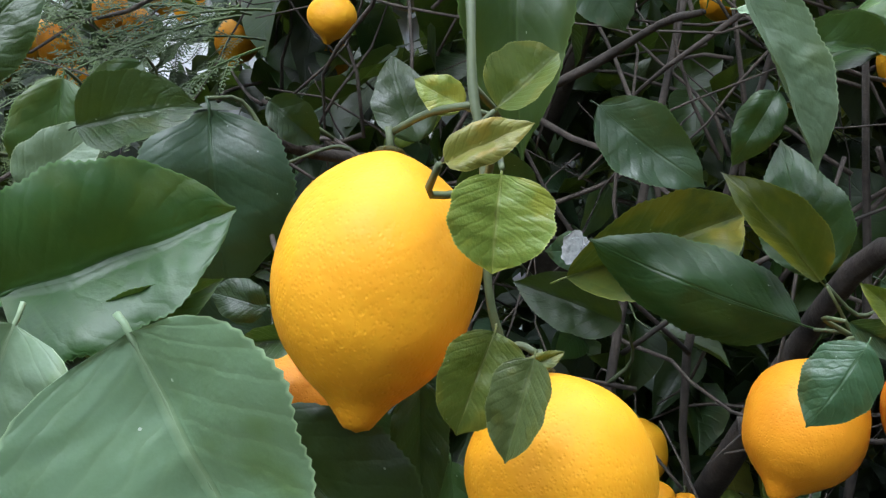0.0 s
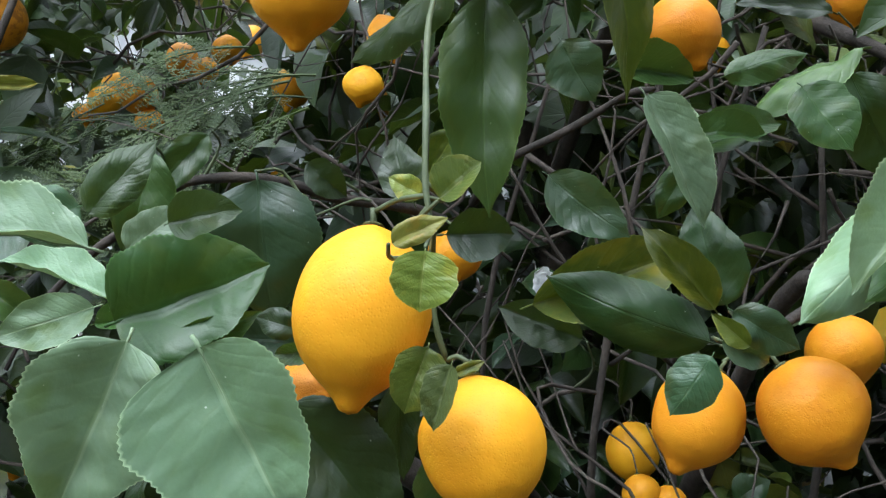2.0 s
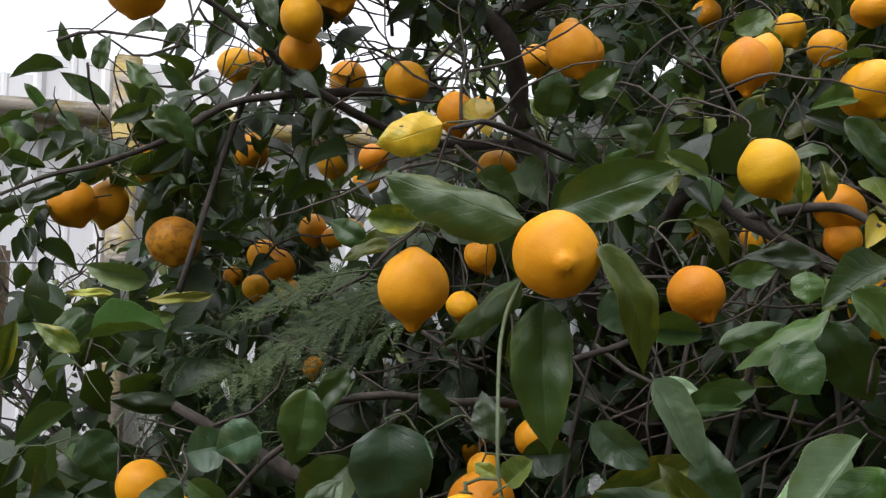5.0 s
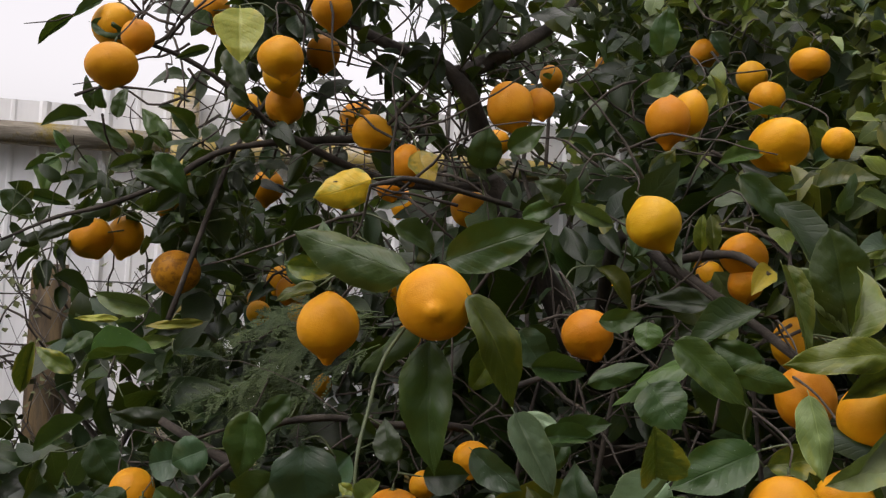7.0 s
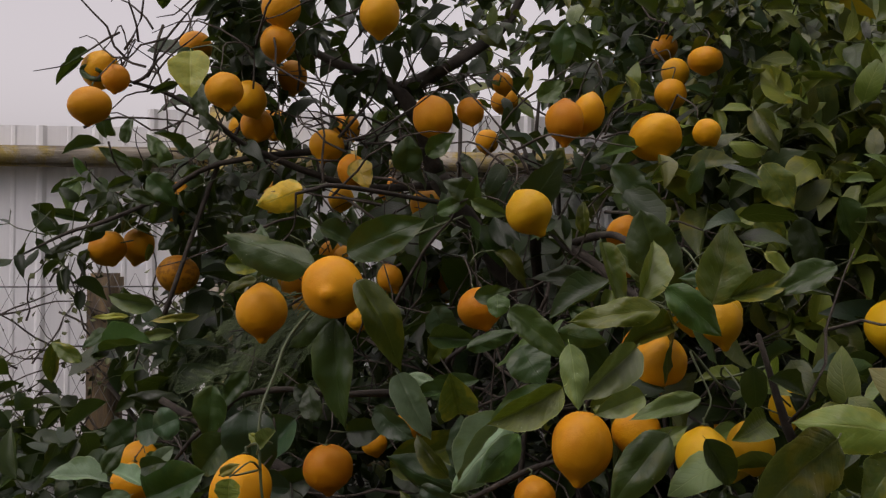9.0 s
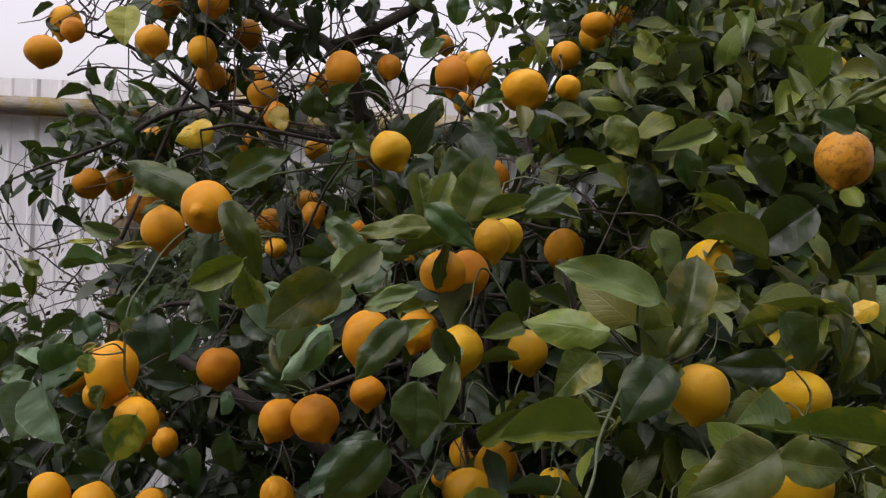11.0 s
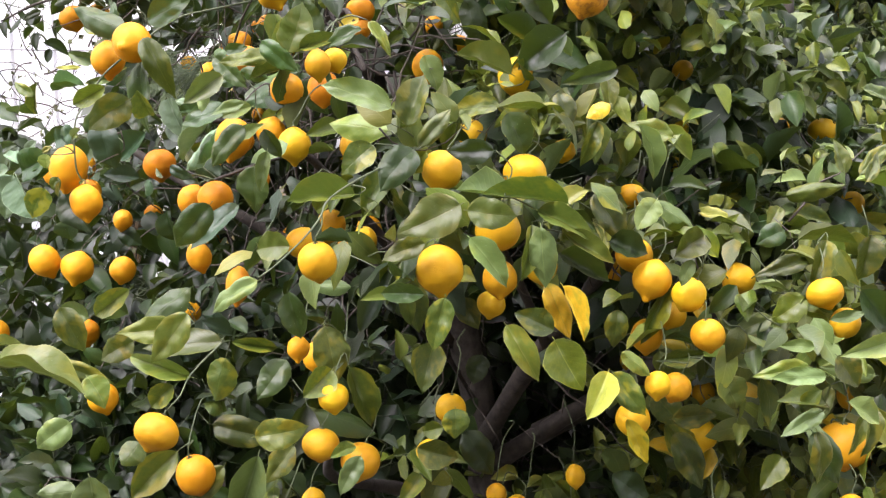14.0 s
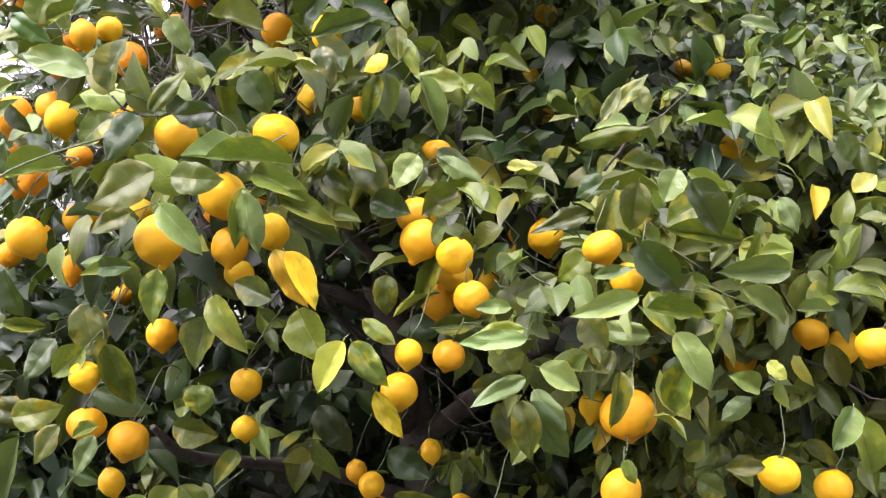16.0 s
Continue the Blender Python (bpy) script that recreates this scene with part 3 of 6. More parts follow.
lemon(0.024, 0.900, 1.765, 0.0415, 1.20, 0.27, -0.32, -0.91, 0)
lemon(-0.019, 1.176, 1.854, 0.0360, 1.29, 0.27, -0.12, -0.95, 0)
lemon(-0.453, 0.633, 1.811, 0.0557, 1.23, 0.08, -0.33, -0.94, 0)
lemon(-0.380, 0.525, 1.741, 0.0571, 0.95, -0.01, -0.13, -0.99, 0)
lemon(-0.398, 0.599, 1.790, 0.0383, 1.19, 0.13, -0.28, -0.95, 0)
lemon(-0.469, 0.888, 1.894, 0.0567, 1.09, 0.13, 0.15, -0.98, 0)
lemon(-0.194, 0.564, 1.757, 0.0501, 1.11, 0.26, -0.11, -0.96, 0)
lemon(-0.318, 0.823, 1.790, 0.0521, 1.23, 0.29, 0.22, -0.93, 0)
lemon(-0.200, 0.707, 1.848, 0.0514, 1.11, 0.04, 0.00, -1.00, 0)
lemon(-0.314, 0.946, 1.845, 0.0498, 1.25, 0.05, -0.06, -1.00, 0)
lemon(-0.194, 0.705, 1.899, 0.0551, 1.26, 0.24, -0.09, -0.97, 0)
lemon(-0.027, 0.683, 1.870, 0.0551, 1.23, -0.01, 0.00, -1.00, 0)
lemon(-0.332, 0.866, 1.754, 0.0549, 1.10, 0.31, -0.38, -0.87, 0)
lemon(0.314, 0.973, 1.787, 0.0483, 1.04, -0.07, -0.25, -0.97, 0)
lemon(0.289, 1.158, 1.852, 0.0448, 1.29, 0.30, -0.35, -0.89, 0)
lemon(0.365, 0.970, 1.834, 0.0514, 0.85, -0.01, -0.01, -1.00, 0)
lemon(0.394, 0.783, 1.705, 0.0360, 1.10, 0.52, 0.09, -0.85, 0)
lemon(-0.236, 1.704, 1.817, 0.0550, 1.12, -0.06, 0.23, -0.97, 0)
lemon(-0.100, 1.427, 1.862, 0.0550, 1.16, 0.21, -0.05, -0.98, 0)
lemon(-0.147, 2.526, 2.151, 0.0442, 1.22, 0.00, -0.24, -0.97, 0)
lemon(0.322, 2.715, 2.164, 0.0544, 1.13, -0.44, 0.12, -0.89, 0)
lemon(0.522, 2.797, 2.067, 0.0510, 1.05, -0.09, 0.15, -0.98, 1)
lemon(0.538, 2.804, 2.027, 0.0510, 1.23, -0.08, -0.16, -0.98, 1)
lemon(0.585, 2.648, 2.240, 0.0549, 1.18, -0.31, -0.37, -0.88, 1)
lemon(0.286, 2.527, 2.248, 0.0549, 1.13, -0.01, -0.00, -1.00, 0)
lemon(-0.100, 1.026, 1.630, 0.0551, 1.10, 0.34, -0.04, -0.94, 0)
lemon(-0.278, 1.267, 1.506, 0.0550, 1.24, -0.09, -0.28, -0.96, 0)
lemon(-0.477, 1.898, 1.419, 0.0551, 1.18, -0.11, -0.19, -0.97, 0)
lemon(0.197, 1.882, 1.588, 0.0550, 1.20, -0.08, -0.28, -0.96, 0)
lemon(-0.156, 1.341, 1.196, 0.0549, 1.30, 0.24, 0.11, -0.97, 0)
lemon(-1.099, 2.425, 1.577, 0.0442, 1.20, -0.05, -0.42, -0.91, 0)
lemon(0.363, 0.877, 1.471, 0.0602, 1.20, 0.06, -0.27, -0.96, 0)
lemon(0.406, 0.397, 1.441, 0.0525, 1.10, -0.02, 0.10, -0.99, 0)
lemon(0.345, 0.342, 1.366, 0.0560, 1.25, -0.05, -0.20, -0.98, 0)
lemon(0.453, 0.355, 1.362, 0.0500, 1.25, -0.04, 0.10, -0.99, 1)
lemon(0.363, 0.547, 1.437, 0.0550, 1.19, 0.20, -0.28, -0.94, 0)
lemon(-0.031, 0.554, 1.279, 0.0611, 1.05, 0.03, 0.08, -1.00, 0)
lemon(-0.252, 0.458, 1.081, 0.0592, 1.20, 0.45, 0.16, -0.88, 0)
lemon(-0.192, 0.486, 1.070, 0.0635, 1.15, 0.06, -0.38, -0.92, 0)
lemon(-0.173, 0.583, 1.051, 0.0526, 1.12, 0.10, -0.34, -0.93, 0)
lemon(0.133, 0.483, 1.132, 0.0431, 1.40, 0.23, 0.11, -0.97, 0)
lemon(0.226, 0.480, 1.093, 0.0433, 1.70, 0.13, -0.28, -0.95, 0)
lemon(-0.153, 1.102, 1.046, 0.0549, 1.20, -0.15, -0.18, -0.97, 0)
lemon(-0.467, 1.623, 0.868, 0.0549, 1.27, -0.08, -0.21, -0.97, 0)
lemon(-0.274, 0.570, 0.907, 0.0551, 1.12, 0.18, -0.05, -0.98, 0)
lemon(0.462, 0.402, 1.481, 0.0385, 1.40, 0.17, -0.07, -0.98, 1)
lemon(0.388, 0.380, 1.376, 0.0458, 1.20, -0.02, -0.38, -0.92, 0)
lemon(0.482, 0.469, 1.355, 0.0459, 1.20, 0.22, -0.12, -0.97, 1)
lemon(0.457, 0.450, 1.487, 0.0391, 1.05, 0.45, -0.07, -0.89, 1)
lemon(0.637, 0.172, 1.238, 0.0500, 1.13, -0.02, 0.21, -0.98, 1)
lemon(0.468, 0.356, 1.215, 0.0522, 1.00, 0.38, -0.16, -0.91, 1)
lemon(0.470, 0.424, 1.232, 0.0474, 1.20, -0.11, -0.21, -0.97, 1)
lemon(0.544, 0.412, 1.220, 0.0360, 1.40, -0.02, 0.47, -0.88, 1)
lemon(0.331, 0.571, 0.958, 0.0551, 1.13, 0.27, -0.23, -0.93, 0)
lemon(0.610, 0.243, 1.029, 0.0427, 1.05, 0.25, -0.18, -0.95, 1)
lemon(0.579, 0.255, 0.949, 0.0556, 0.90, 0.01, -0.11, -0.99, 1)
lemon(0.625, 0.289, 0.923, 0.0564, 1.05, -0.00, -0.43, -0.90, 1)
lemon(0.512, 0.324, 0.818, 0.0392, 1.35, 0.14, 0.04, -0.99, 1)
lemon(0.176, 0.698, 0.533, 0.0551, 1.06, -0.16, -0.46, -0.87, 0)
lemon(0.534, 0.223, 0.790, 0.0550, 0.85, 0.37, 0.10, -0.92, 1)
lemon(0.426, 0.396, 1.032, 0.0361, 1.30, 0.27, -0.39, -0.88, 0)
lemon(0.707, 0.362, 1.344, 0.0565, 1.08, -0.04, -0.39, -0.92, 1)
lemon(0.751, 0.286, 1.222, 0.0643, 1.15, 0.28, -0.19, -0.94, 1, 0)
lemon(0.803, 0.352, 1.272, 0.0600, 1.08, -0.17, 0.12, -0.98, 1)
lemon(0.809, 0.350, 1.206, 0.0473, 1.20, 0.25, -0.38, -0.89, 1)
lemon(0.853, 0.384, 1.223, 0.0457, 1.15, 0.17, 0.06, -0.98, 1)
lemon(0.777, 0.388, 1.158, 0.0407, 1.00, -0.03, -0.22, -0.98, 1)
lemon(0.595, 1.177, 0.946, 0.0549, 1.19, 0.09, -0.12, -0.99, 1)
lemon(0.495, 0.825, 1.351, 0.0550, 1.10, 0.09, -0.50, -0.86, 1)
lemon(0.782, 0.471, 1.335, 0.0629, 0.95, 0.09, -0.52, -0.85, 1)
lemon(0.313, 1.609, 1.197, 0.0550, 1.10, 0.03, 0.40, -0.92, 0)
lemon(0.791, 0.643, 1.593, 0.0642, 1.15, -0.13, -0.31, -0.94, 2)
lemon(0.616, 0.760, 1.462, 0.0649, 1.15, -0.09, 0.09, -0.99, 1)
lemon(0.899, 0.616, 1.206, 0.0561, 1.00, 0.12, 0.08, -0.99, 1)
lemon(0.948, 0.564, 1.184, 0.0568, 1.20, -0.08, -0.49, -0.87, 1)
lemon(1.003, 0.569, 1.168, 0.0498, 1.10, -0.38, -0.03, -0.92, 1)
lemon(0.959, 0.622, 1.121, 0.0488, 0.95, -0.19, 0.01, -0.98, 1)
lemon(0.925, 0.622, 1.082, 0.0486, 1.20, -0.01, -0.04, -1.00, 1)
lemon(1.039, 0.554, 1.117, 0.0484, 1.05, 0.17, 0.16, -0.97, 1)
lemon(0.957, 0.492, 0.993, 0.0492, 1.10, 0.10, -0.12, -0.99, 1)
lemon(0.999, 0.550, 1.033, 0.0436, 1.10, -0.29, -0.13, -0.95, 1)
lemon(0.999, 0.468, 1.059, 0.0360, 1.17, 0.10, -0.40, -0.91, 1)
lemon(1.022, 0.759, 1.158, 0.0520, 1.18, 0.25, -0.17, -0.95, 1)
lemon(0.602, 1.299, 1.026, 0.0549, 1.25, 0.21, 0.17, -0.96, 1)
lemon(1.172, 0.665, 1.176, 0.0521, 0.90, 0.35, 0.02, -0.94, 1)
lemon(1.201, 0.677, 1.133, 0.0426, 1.15, -0.14, -0.39, -0.91, 1)
lemon(1.221, 0.638, 0.964, 0.0750, 0.95, 0.09, -0.00, -1.00, 1)
lemon(0.884, 1.110, 0.756, 0.0549, 1.30, 0.05, -0.48, -0.87, 1)
lemon(1.252, 0.562, 0.895, 0.0497, 1.25, 0.07, -0.24, -0.97, 1)
lemon(0.780, 1.150, 1.474, 0.0411, 1.00, 0.11, 0.14, -0.98, 1)
lemon(0.776, 1.149, 1.285, 0.0396, 1.10, 0.30, -0.15, -0.94, 1)
lemon(1.012, 1.354, 1.357, 0.0584, 0.95, 0.08, 0.14, -0.99, 1)
lemon(0.903, 1.442, 1.350, 0.0460, 1.13, 0.10, -0.19, -0.98, 1)
lemon(1.102, 1.230, 1.230, 0.0458, 1.20, 0.06, -0.06, -1.00, 1)
lemon(0.741, 0.803, 0.745, 0.0360, 1.35, 0.17, -0.06, -0.98, 1)
lemon(0.659, 0.734, 0.689, 0.0444, 1.13, -0.16, -0.49, -0.85, 1)
lemon(0.606, 0.753, 0.695, 0.0381, 1.21, 0.09, -0.18, -0.98, 1)
lemon(0.665, 0.474, 0.956, 0.0473, 1.10, -0.09, -0.01, -1.00, 1)
lemon(0.603, 0.515, 0.858, 0.0422, 1.10, -0.01, -0.10, -0.99, 1)
lemon(0.749, 0.674, 1.350, 0.0378, 1.05, -0.11, -0.17, -0.98, 1)
lemon(0.843, 0.738, 1.278, 0.0470, 0.90, 0.16, -0.31, -0.94, 1)
lemon(0.449, 0.136, 0.914, 0.0551, 1.15, 0.14, 0.23, -0.96, 0)
lemon(0.522, -0.004, 1.038, 0.0551, 0.90, -0.16, -0.46, -0.87, 1)
lemon(0.081, 0.419, 0.816, 0.0550, 1.10, 0.12, -0.12, -0.99, 0)
lemon(-0.007, 0.374, 0.871, 0.0550, 1.14, 0.30, 0.06, -0.95, 0)
lemon(-0.364, 0.423, 0.642, 0.0550, 1.28, -0.14, 0.26, -0.96, 0)
lemon(-0.147, 0.216, 0.627, 0.0550, 1.15, 0.25, -0.17, -0.95, 0)
lemon(0.088, 0.122, 0.704, 0.0551, 1.26, 0.20, -0.24, -0.95, 0)
lemon(-0.069, 0.471, 0.567, 0.0549, 1.10, 0.09, -0.21, -0.97, 0)
lemon(-0.507, 0.524, 0.878, 0.0550, 1.18, 0.03, -0.46, -0.89, 0)
lemon(0.526, 0.984, 0.500, 0.0550, 1.07, -0.04, -0.63, -0.77, 1)
lemon(0.324, 1.429, 0.273, 0.0549, 1.26, -0.39, -0.08, -0.92, 0)
lemon(0.672, 0.964, 0.550, 0.0549, 1.25, 0.28, -0.17, -0.95, 1)
lemon(1.083, 0.535, 0.809, 0.0551, 1.17, 0.43, -0.23, -0.87, 1)
lemon(0.149, 1.315, 0.288, 0.0549, 1.15, 0.28, -0.10, -0.95, 0)
lemon(1.091, 1.823, 0.486, 0.0551, 1.08, 0.32, -0.43, -0.85, 1)
lemon(1.297, 1.086, 0.964, 0.0550, 0.90, -0.00, -0.51, -0.86, 1)
lemon(1.321, 1.163, 0.923, 0.0549, 1.21, -0.09, -0.12, -0.99, 1)
lemon(1.446, 0.917, 1.012, 0.0551, 1.08, -0.26, -0.22, -0.94, 1)
lemon(1.144, 1.173, 0.872, 0.0551, 1.18, 0.37, -0.32, -0.87, 1)
lemon(1.378, 0.966, 0.769, 0.0551, 1.12, 0.03, -0.45, -0.89, 1)
lemon(1.375, 0.762, 0.869, 0.0549, 0.95, -0.04, -0.03, -1.00, 1)
lemon(0.911, 1.869, 0.532, 0.0551, 1.29, 0.10, -0.06, -0.99, 1)
lemon(1.104, 1.698, 0.989, 0.0549, 1.18, 0.05, -0.37, -0.93, 1)
lemon(0.821, 2.290, 0.981, 0.0549, 1.09, -0.07, -0.43, -0.90, 1)
lemon(0.417, 1.725, 0.818, 0.0551, 1.22, 0.22, -0.10, -0.97, 0)
lemon(0.535, 1.616, 0.724, 0.0551, 1.28, -0.05, -0.23, -0.97, 1)
lemon(0.736, 1.597, 0.679, 0.0550, 1.27, -0.20, -0.05, -0.98, 1)
lemon(0.676, 2.704, 1.726, 0.0510, 1.24, -0.16, -0.28, -0.95, 1)
lemon(0.738, 2.720, 1.618, 0.0442, 1.29, -0.24, -0.04, -0.97, 1)
lemon(0.611, 2.665, 1.690, 0.0442, 1.30, 0.29, -0.37, -0.88, 1)
lemon(0.559, 2.619, 1.553, 0.0408, 1.12, -0.07, 0.02, -1.00, 1)
lemon(0.563, 2.220, 1.965, 0.0551, 1.20, 0.17, -0.06, -0.98, 1)
lemon(0.191, 1.597, 1.985, 0.0550, 1.04, 0.40, 0.23, -0.89, 0)
lemon(-0.365, 0.965, 0.853, 0.0549, 1.15, 0.02, 0.14, -0.99, 0)
lemon(0.037, 1.558, 1.509, 0.0549, 1.08, 0.28, 0.05, -0.96, 0)
lemon(-0.556, 1.362, 1.502, 0.0549, 1.15, -0.24, -0.38, -0.89, 0)
lemon(-0.448, 0.728, 1.227, 0.0590, 1.14, 0.38, -0.21, -0.90, 0)
lemon(-0.334, 0.565, 1.233, 0.0565, 1.10, -0.08, -0.05, -1.00, 0)
lemon(-0.486, 0.776, 1.163, 0.0549, 1.10, 0.02, 0.09, -1.00, 0)
lemon(-0.815, 1.290, 1.007, 0.0549, 1.25, 0.42, -0.05, -0.91, 0)
lemon(-0.708, 1.424, 0.927, 0.0551, 1.08, 0.13, -0.43, -0.89, 0)

# ---- the outer leaves: base, tip, width, turn, kind, shape ----
leaf(-0.1198, 0.3154, 1.2813, -0.0525, 0.3214, 1.3111, 0.0669, 114, 'd', 'f', (4, 62, 0.12, 0.8))
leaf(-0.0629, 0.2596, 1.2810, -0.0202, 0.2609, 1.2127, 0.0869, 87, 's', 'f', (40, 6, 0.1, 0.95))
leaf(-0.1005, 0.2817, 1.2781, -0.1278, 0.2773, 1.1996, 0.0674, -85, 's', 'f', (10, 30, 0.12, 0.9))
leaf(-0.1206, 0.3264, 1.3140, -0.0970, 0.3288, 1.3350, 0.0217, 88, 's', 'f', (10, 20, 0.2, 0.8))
leaf(-0.098, 0.317, 1.269, -0.056, 0.320, 1.290, 0.019, 95, 'm', 'f')
leaf(-0.060, 0.419, 1.274, -0.085, 0.419, 1.279, 0.018, -84, 'd', 'f')
leaf(-0.036, 0.360, 1.271, -0.059, 0.361, 1.266, 0.012, -90, 'm', 'f')
leaf(-0.0448, 0.3402, 1.2461, 0.0139, 0.3428, 1.1824, 0.0584, 88, 'd', 'f', (12, 25, 0.1, 0.85))
leaf(0.005, 0.362, 1.259, 0.009, 0.366, 1.209, 0.021, 133, 'd', 'f')
leaf(0.0241, 0.2525, 1.3257, 0.0237, 0.2518, 1.3025, 0.0284, -31, 'l', 'f', (8, 35, 0.1, 0.7))
leaf(0.0106, 0.2565, 1.3278, 0.0311, 0.2584, 1.3391, 0.0111, 68, 'p', 'f', (25, 10, 0.1, 0.85))
leaf(0.0229, 0.3082, 1.3470, 0.0392, 0.3099, 1.3643, 0.0255, 88, 'l', 'f', (5, 65, 0.2, 0.7))
leaf(0.0127, 0.3275, 1.3486, -0.0027, 0.3265, 1.3556, 0.0125, -88, 'l', 'f', (15, 15, 0.1, 0.8))
leaf(0.0259, 0.2716, 1.2871, 0.0182, 0.2702, 1.2599, 0.0242, -84, 'l', 'f', (10, 30, 0.3, 0.75))
leaf(0.0360, 0.2672, 1.2817, 0.0309, 0.2660, 1.2551, 0.0191, -81, 'q', 'f', (62, 5, 0.1, 0.85))
leaf(0.0351, 0.3070, 1.2731, 0.0473, 0.3081, 1.2791, 0.0064, 88, 'l', 'f', (20, 20, 0.1, 0.85))
leaf(0.008, 0.526, 1.330, 0.052, 0.532, 1.335, 0.035, 92, 'd', 'f')
leaf(-0.009, 0.484, 1.348, -0.026, 0.489, 1.389, 0.029, -70, 'd', 'f')
leaf(0.069, 0.477, 1.369, 0.118, 0.471, 1.337, 0.033, 92, 'b', 'w')
leaf(0.1176, 0.4328, 1.4130, 0.1564, 0.4336, 1.3443, 0.0357, 74, 's', 'f', (12, 30, 0.15, 0.85))
leaf(0.153, 0.499, 1.384, 0.136, 0.498, 1.349, 0.022, -83, 'd', 'f')
leaf(0.167, 0.459, 1.300, 0.125, 0.455, 1.343, 0.024, -86, 'o', 'f')
leaf(0.180, 0.497, 1.301, 0.157, 0.502, 1.363, 0.042, -88, 'd', 'f')
leaf(0.172, 0.498, 1.278, 0.073, 0.492, 1.309, 0.044, -92, 'd', 'c')
leaf(0.100, 0.571, 1.266, 0.042, 0.571, 1.283, 0.032, -88, 'd', 'f')
leaf(0.082, 0.573, 1.303, 0.057, 0.570, 1.301, 0.021, -89, 'b', 'w')
leaf(0.169, 0.367, 1.289, 0.150, 0.367, 1.303, 0.011, -96, 'o', 'v')
leaf(0.164, 0.386, 1.304, 0.202, 0.392, 1.285, 0.023, 99, 'b', 'f')
leaf(0.165, 0.417, 1.286, 0.193, 0.420, 1.276, 0.015, 95, 'b', 'f')
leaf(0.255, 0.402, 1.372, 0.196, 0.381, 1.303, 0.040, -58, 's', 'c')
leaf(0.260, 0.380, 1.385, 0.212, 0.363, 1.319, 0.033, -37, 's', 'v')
leaf(0.276, 0.373, 1.366, 0.223, 0.373, 1.316, 0.035, -72, 'm', 'c')
leaf(-0.129, 0.394, 1.201, -0.136, 0.389, 1.152, 0.020, -19, 'd', 'u')
leaf(-0.143, 0.391, 1.185, -0.176, 0.388, 1.157, 0.027, -93, 'd', 'f')
leaf(-0.082, 0.376, 1.191, -0.077, 0.375, 1.154, 0.047, 51, 'd', 'f')
leaf(-0.077, 0.493, 1.159, -0.034, 0.500, 1.130, 0.038, 76, 'd', 'f')
leaf(0.016, 0.521, 1.196, 0.027, 0.526, 1.137, 0.043, 108, 'd', 'f')
leaf(0.239, 0.722, 1.132, 0.264, 0.720, 1.152, 0.030, 76, 'd', 'f')
leaf(0.013, 0.431, 1.530, -0.101, 0.418, 1.569, 0.049, -62, 'h', 'c')
leaf(0.034, 0.473, 1.544, 0.132, 0.468, 1.581, 0.048, 96, 'h', 'c')
leaf(0.072, 0.424, 1.514, 0.132, 0.430, 1.424, 0.044, 50, 'o', 'u')
leaf(0.002, 0.500, 1.485, -0.058, 0.490, 1.434, 0.032, -51, 'm', 'c')
leaf(-0.027, 0.955, 1.434, -0.067, 0.950, 1.367, 0.044, -87, 'o', 'f')
leaf(-0.086, 0.573, 1.540, -0.126, 0.573, 1.532, 0.019, -96, 'm', 'f')
leaf(-0.120, 0.599, 1.523, -0.170, 0.598, 1.511, 0.021, -52, 'o', 'v')
leaf(-0.176, 0.647, 1.513, -0.216, 0.642, 1.535, 0.028, -90, 'm', 'f')
leaf(-0.092, 0.608, 1.533, -0.043, 0.612, 1.526, 0.029, 93, 'd', 'f')
leaf(-0.107, 0.533, 1.542, -0.123, 0.534, 1.581, 0.022, -79, 'd', 'f')
leaf(-0.104, 0.481, 1.355, -0.090, 0.483, 1.269, 0.074, 86, 'b', 'f')
leaf(-0.137, 0.498, 1.319, -0.184, 0.491, 1.268, 0.049, -86, 'm', 'f')
leaf(-0.088, 0.206, 1.331, -0.068, 0.208, 1.358, 0.019, 90, 'm', 'f')
leaf(-0.073, 0.244, 1.329, -0.047, 0.244, 1.338, 0.019, 82, 'd', 'f')
leaf(-0.093, 0.220, 1.319, -0.167, 0.215, 1.322, 0.030, -34, 's', 'v')
leaf(-0.275, 0.548, 1.314, -0.314, 0.539, 1.304, 0.044, -83, 'b', 'f')
leaf(-0.235, 0.529, 1.331, -0.281, 0.526, 1.310, 0.043, -87, 'b', 'f')
leaf(-0.262, 0.423, 1.303, -0.312, 0.421, 1.254, 0.035, -95, 'd', 'c')
leaf(-0.327, 0.585, 1.269, -0.281, 0.587, 1.241, 0.027, 70, 'm', 'f')
leaf(-0.200, 0.553, 1.372, -0.212, 0.553, 1.295, 0.045, -106, 'd', 'f')
leaf(-0.172, 0.592, 1.388, -0.209, 0.580, 1.336, 0.028, -83, 'd', 'f')
leaf(-0.100, 0.593, 1.372, -0.070, 0.598, 1.351, 0.025, 86, 'd', 'f')
leaf(0.072, 0.642, 1.477, 0.101, 0.647, 1.435, 0.043, 101, 'b', 'w')
leaf(0.265, 0.566, 1.470, 0.181, 0.548, 1.427, 0.038, -27, 'm', 'c')
leaf(0.271, 0.670, 1.515, 0.200, 0.655, 1.522, 0.029, -60, 'd', 'f')
leaf(0.150, 0.660, 1.548, 0.195, 0.656, 1.514, 0.023, 44, 'o', 'u')
leaf(0.271, 0.637, 1.571, 0.266, 0.641, 1.611, 0.016, -44, 'o', 'f')
leaf(0.268, 0.599, 1.458, 0.313, 0.604, 1.384, 0.051, 106, 'd', 'f')
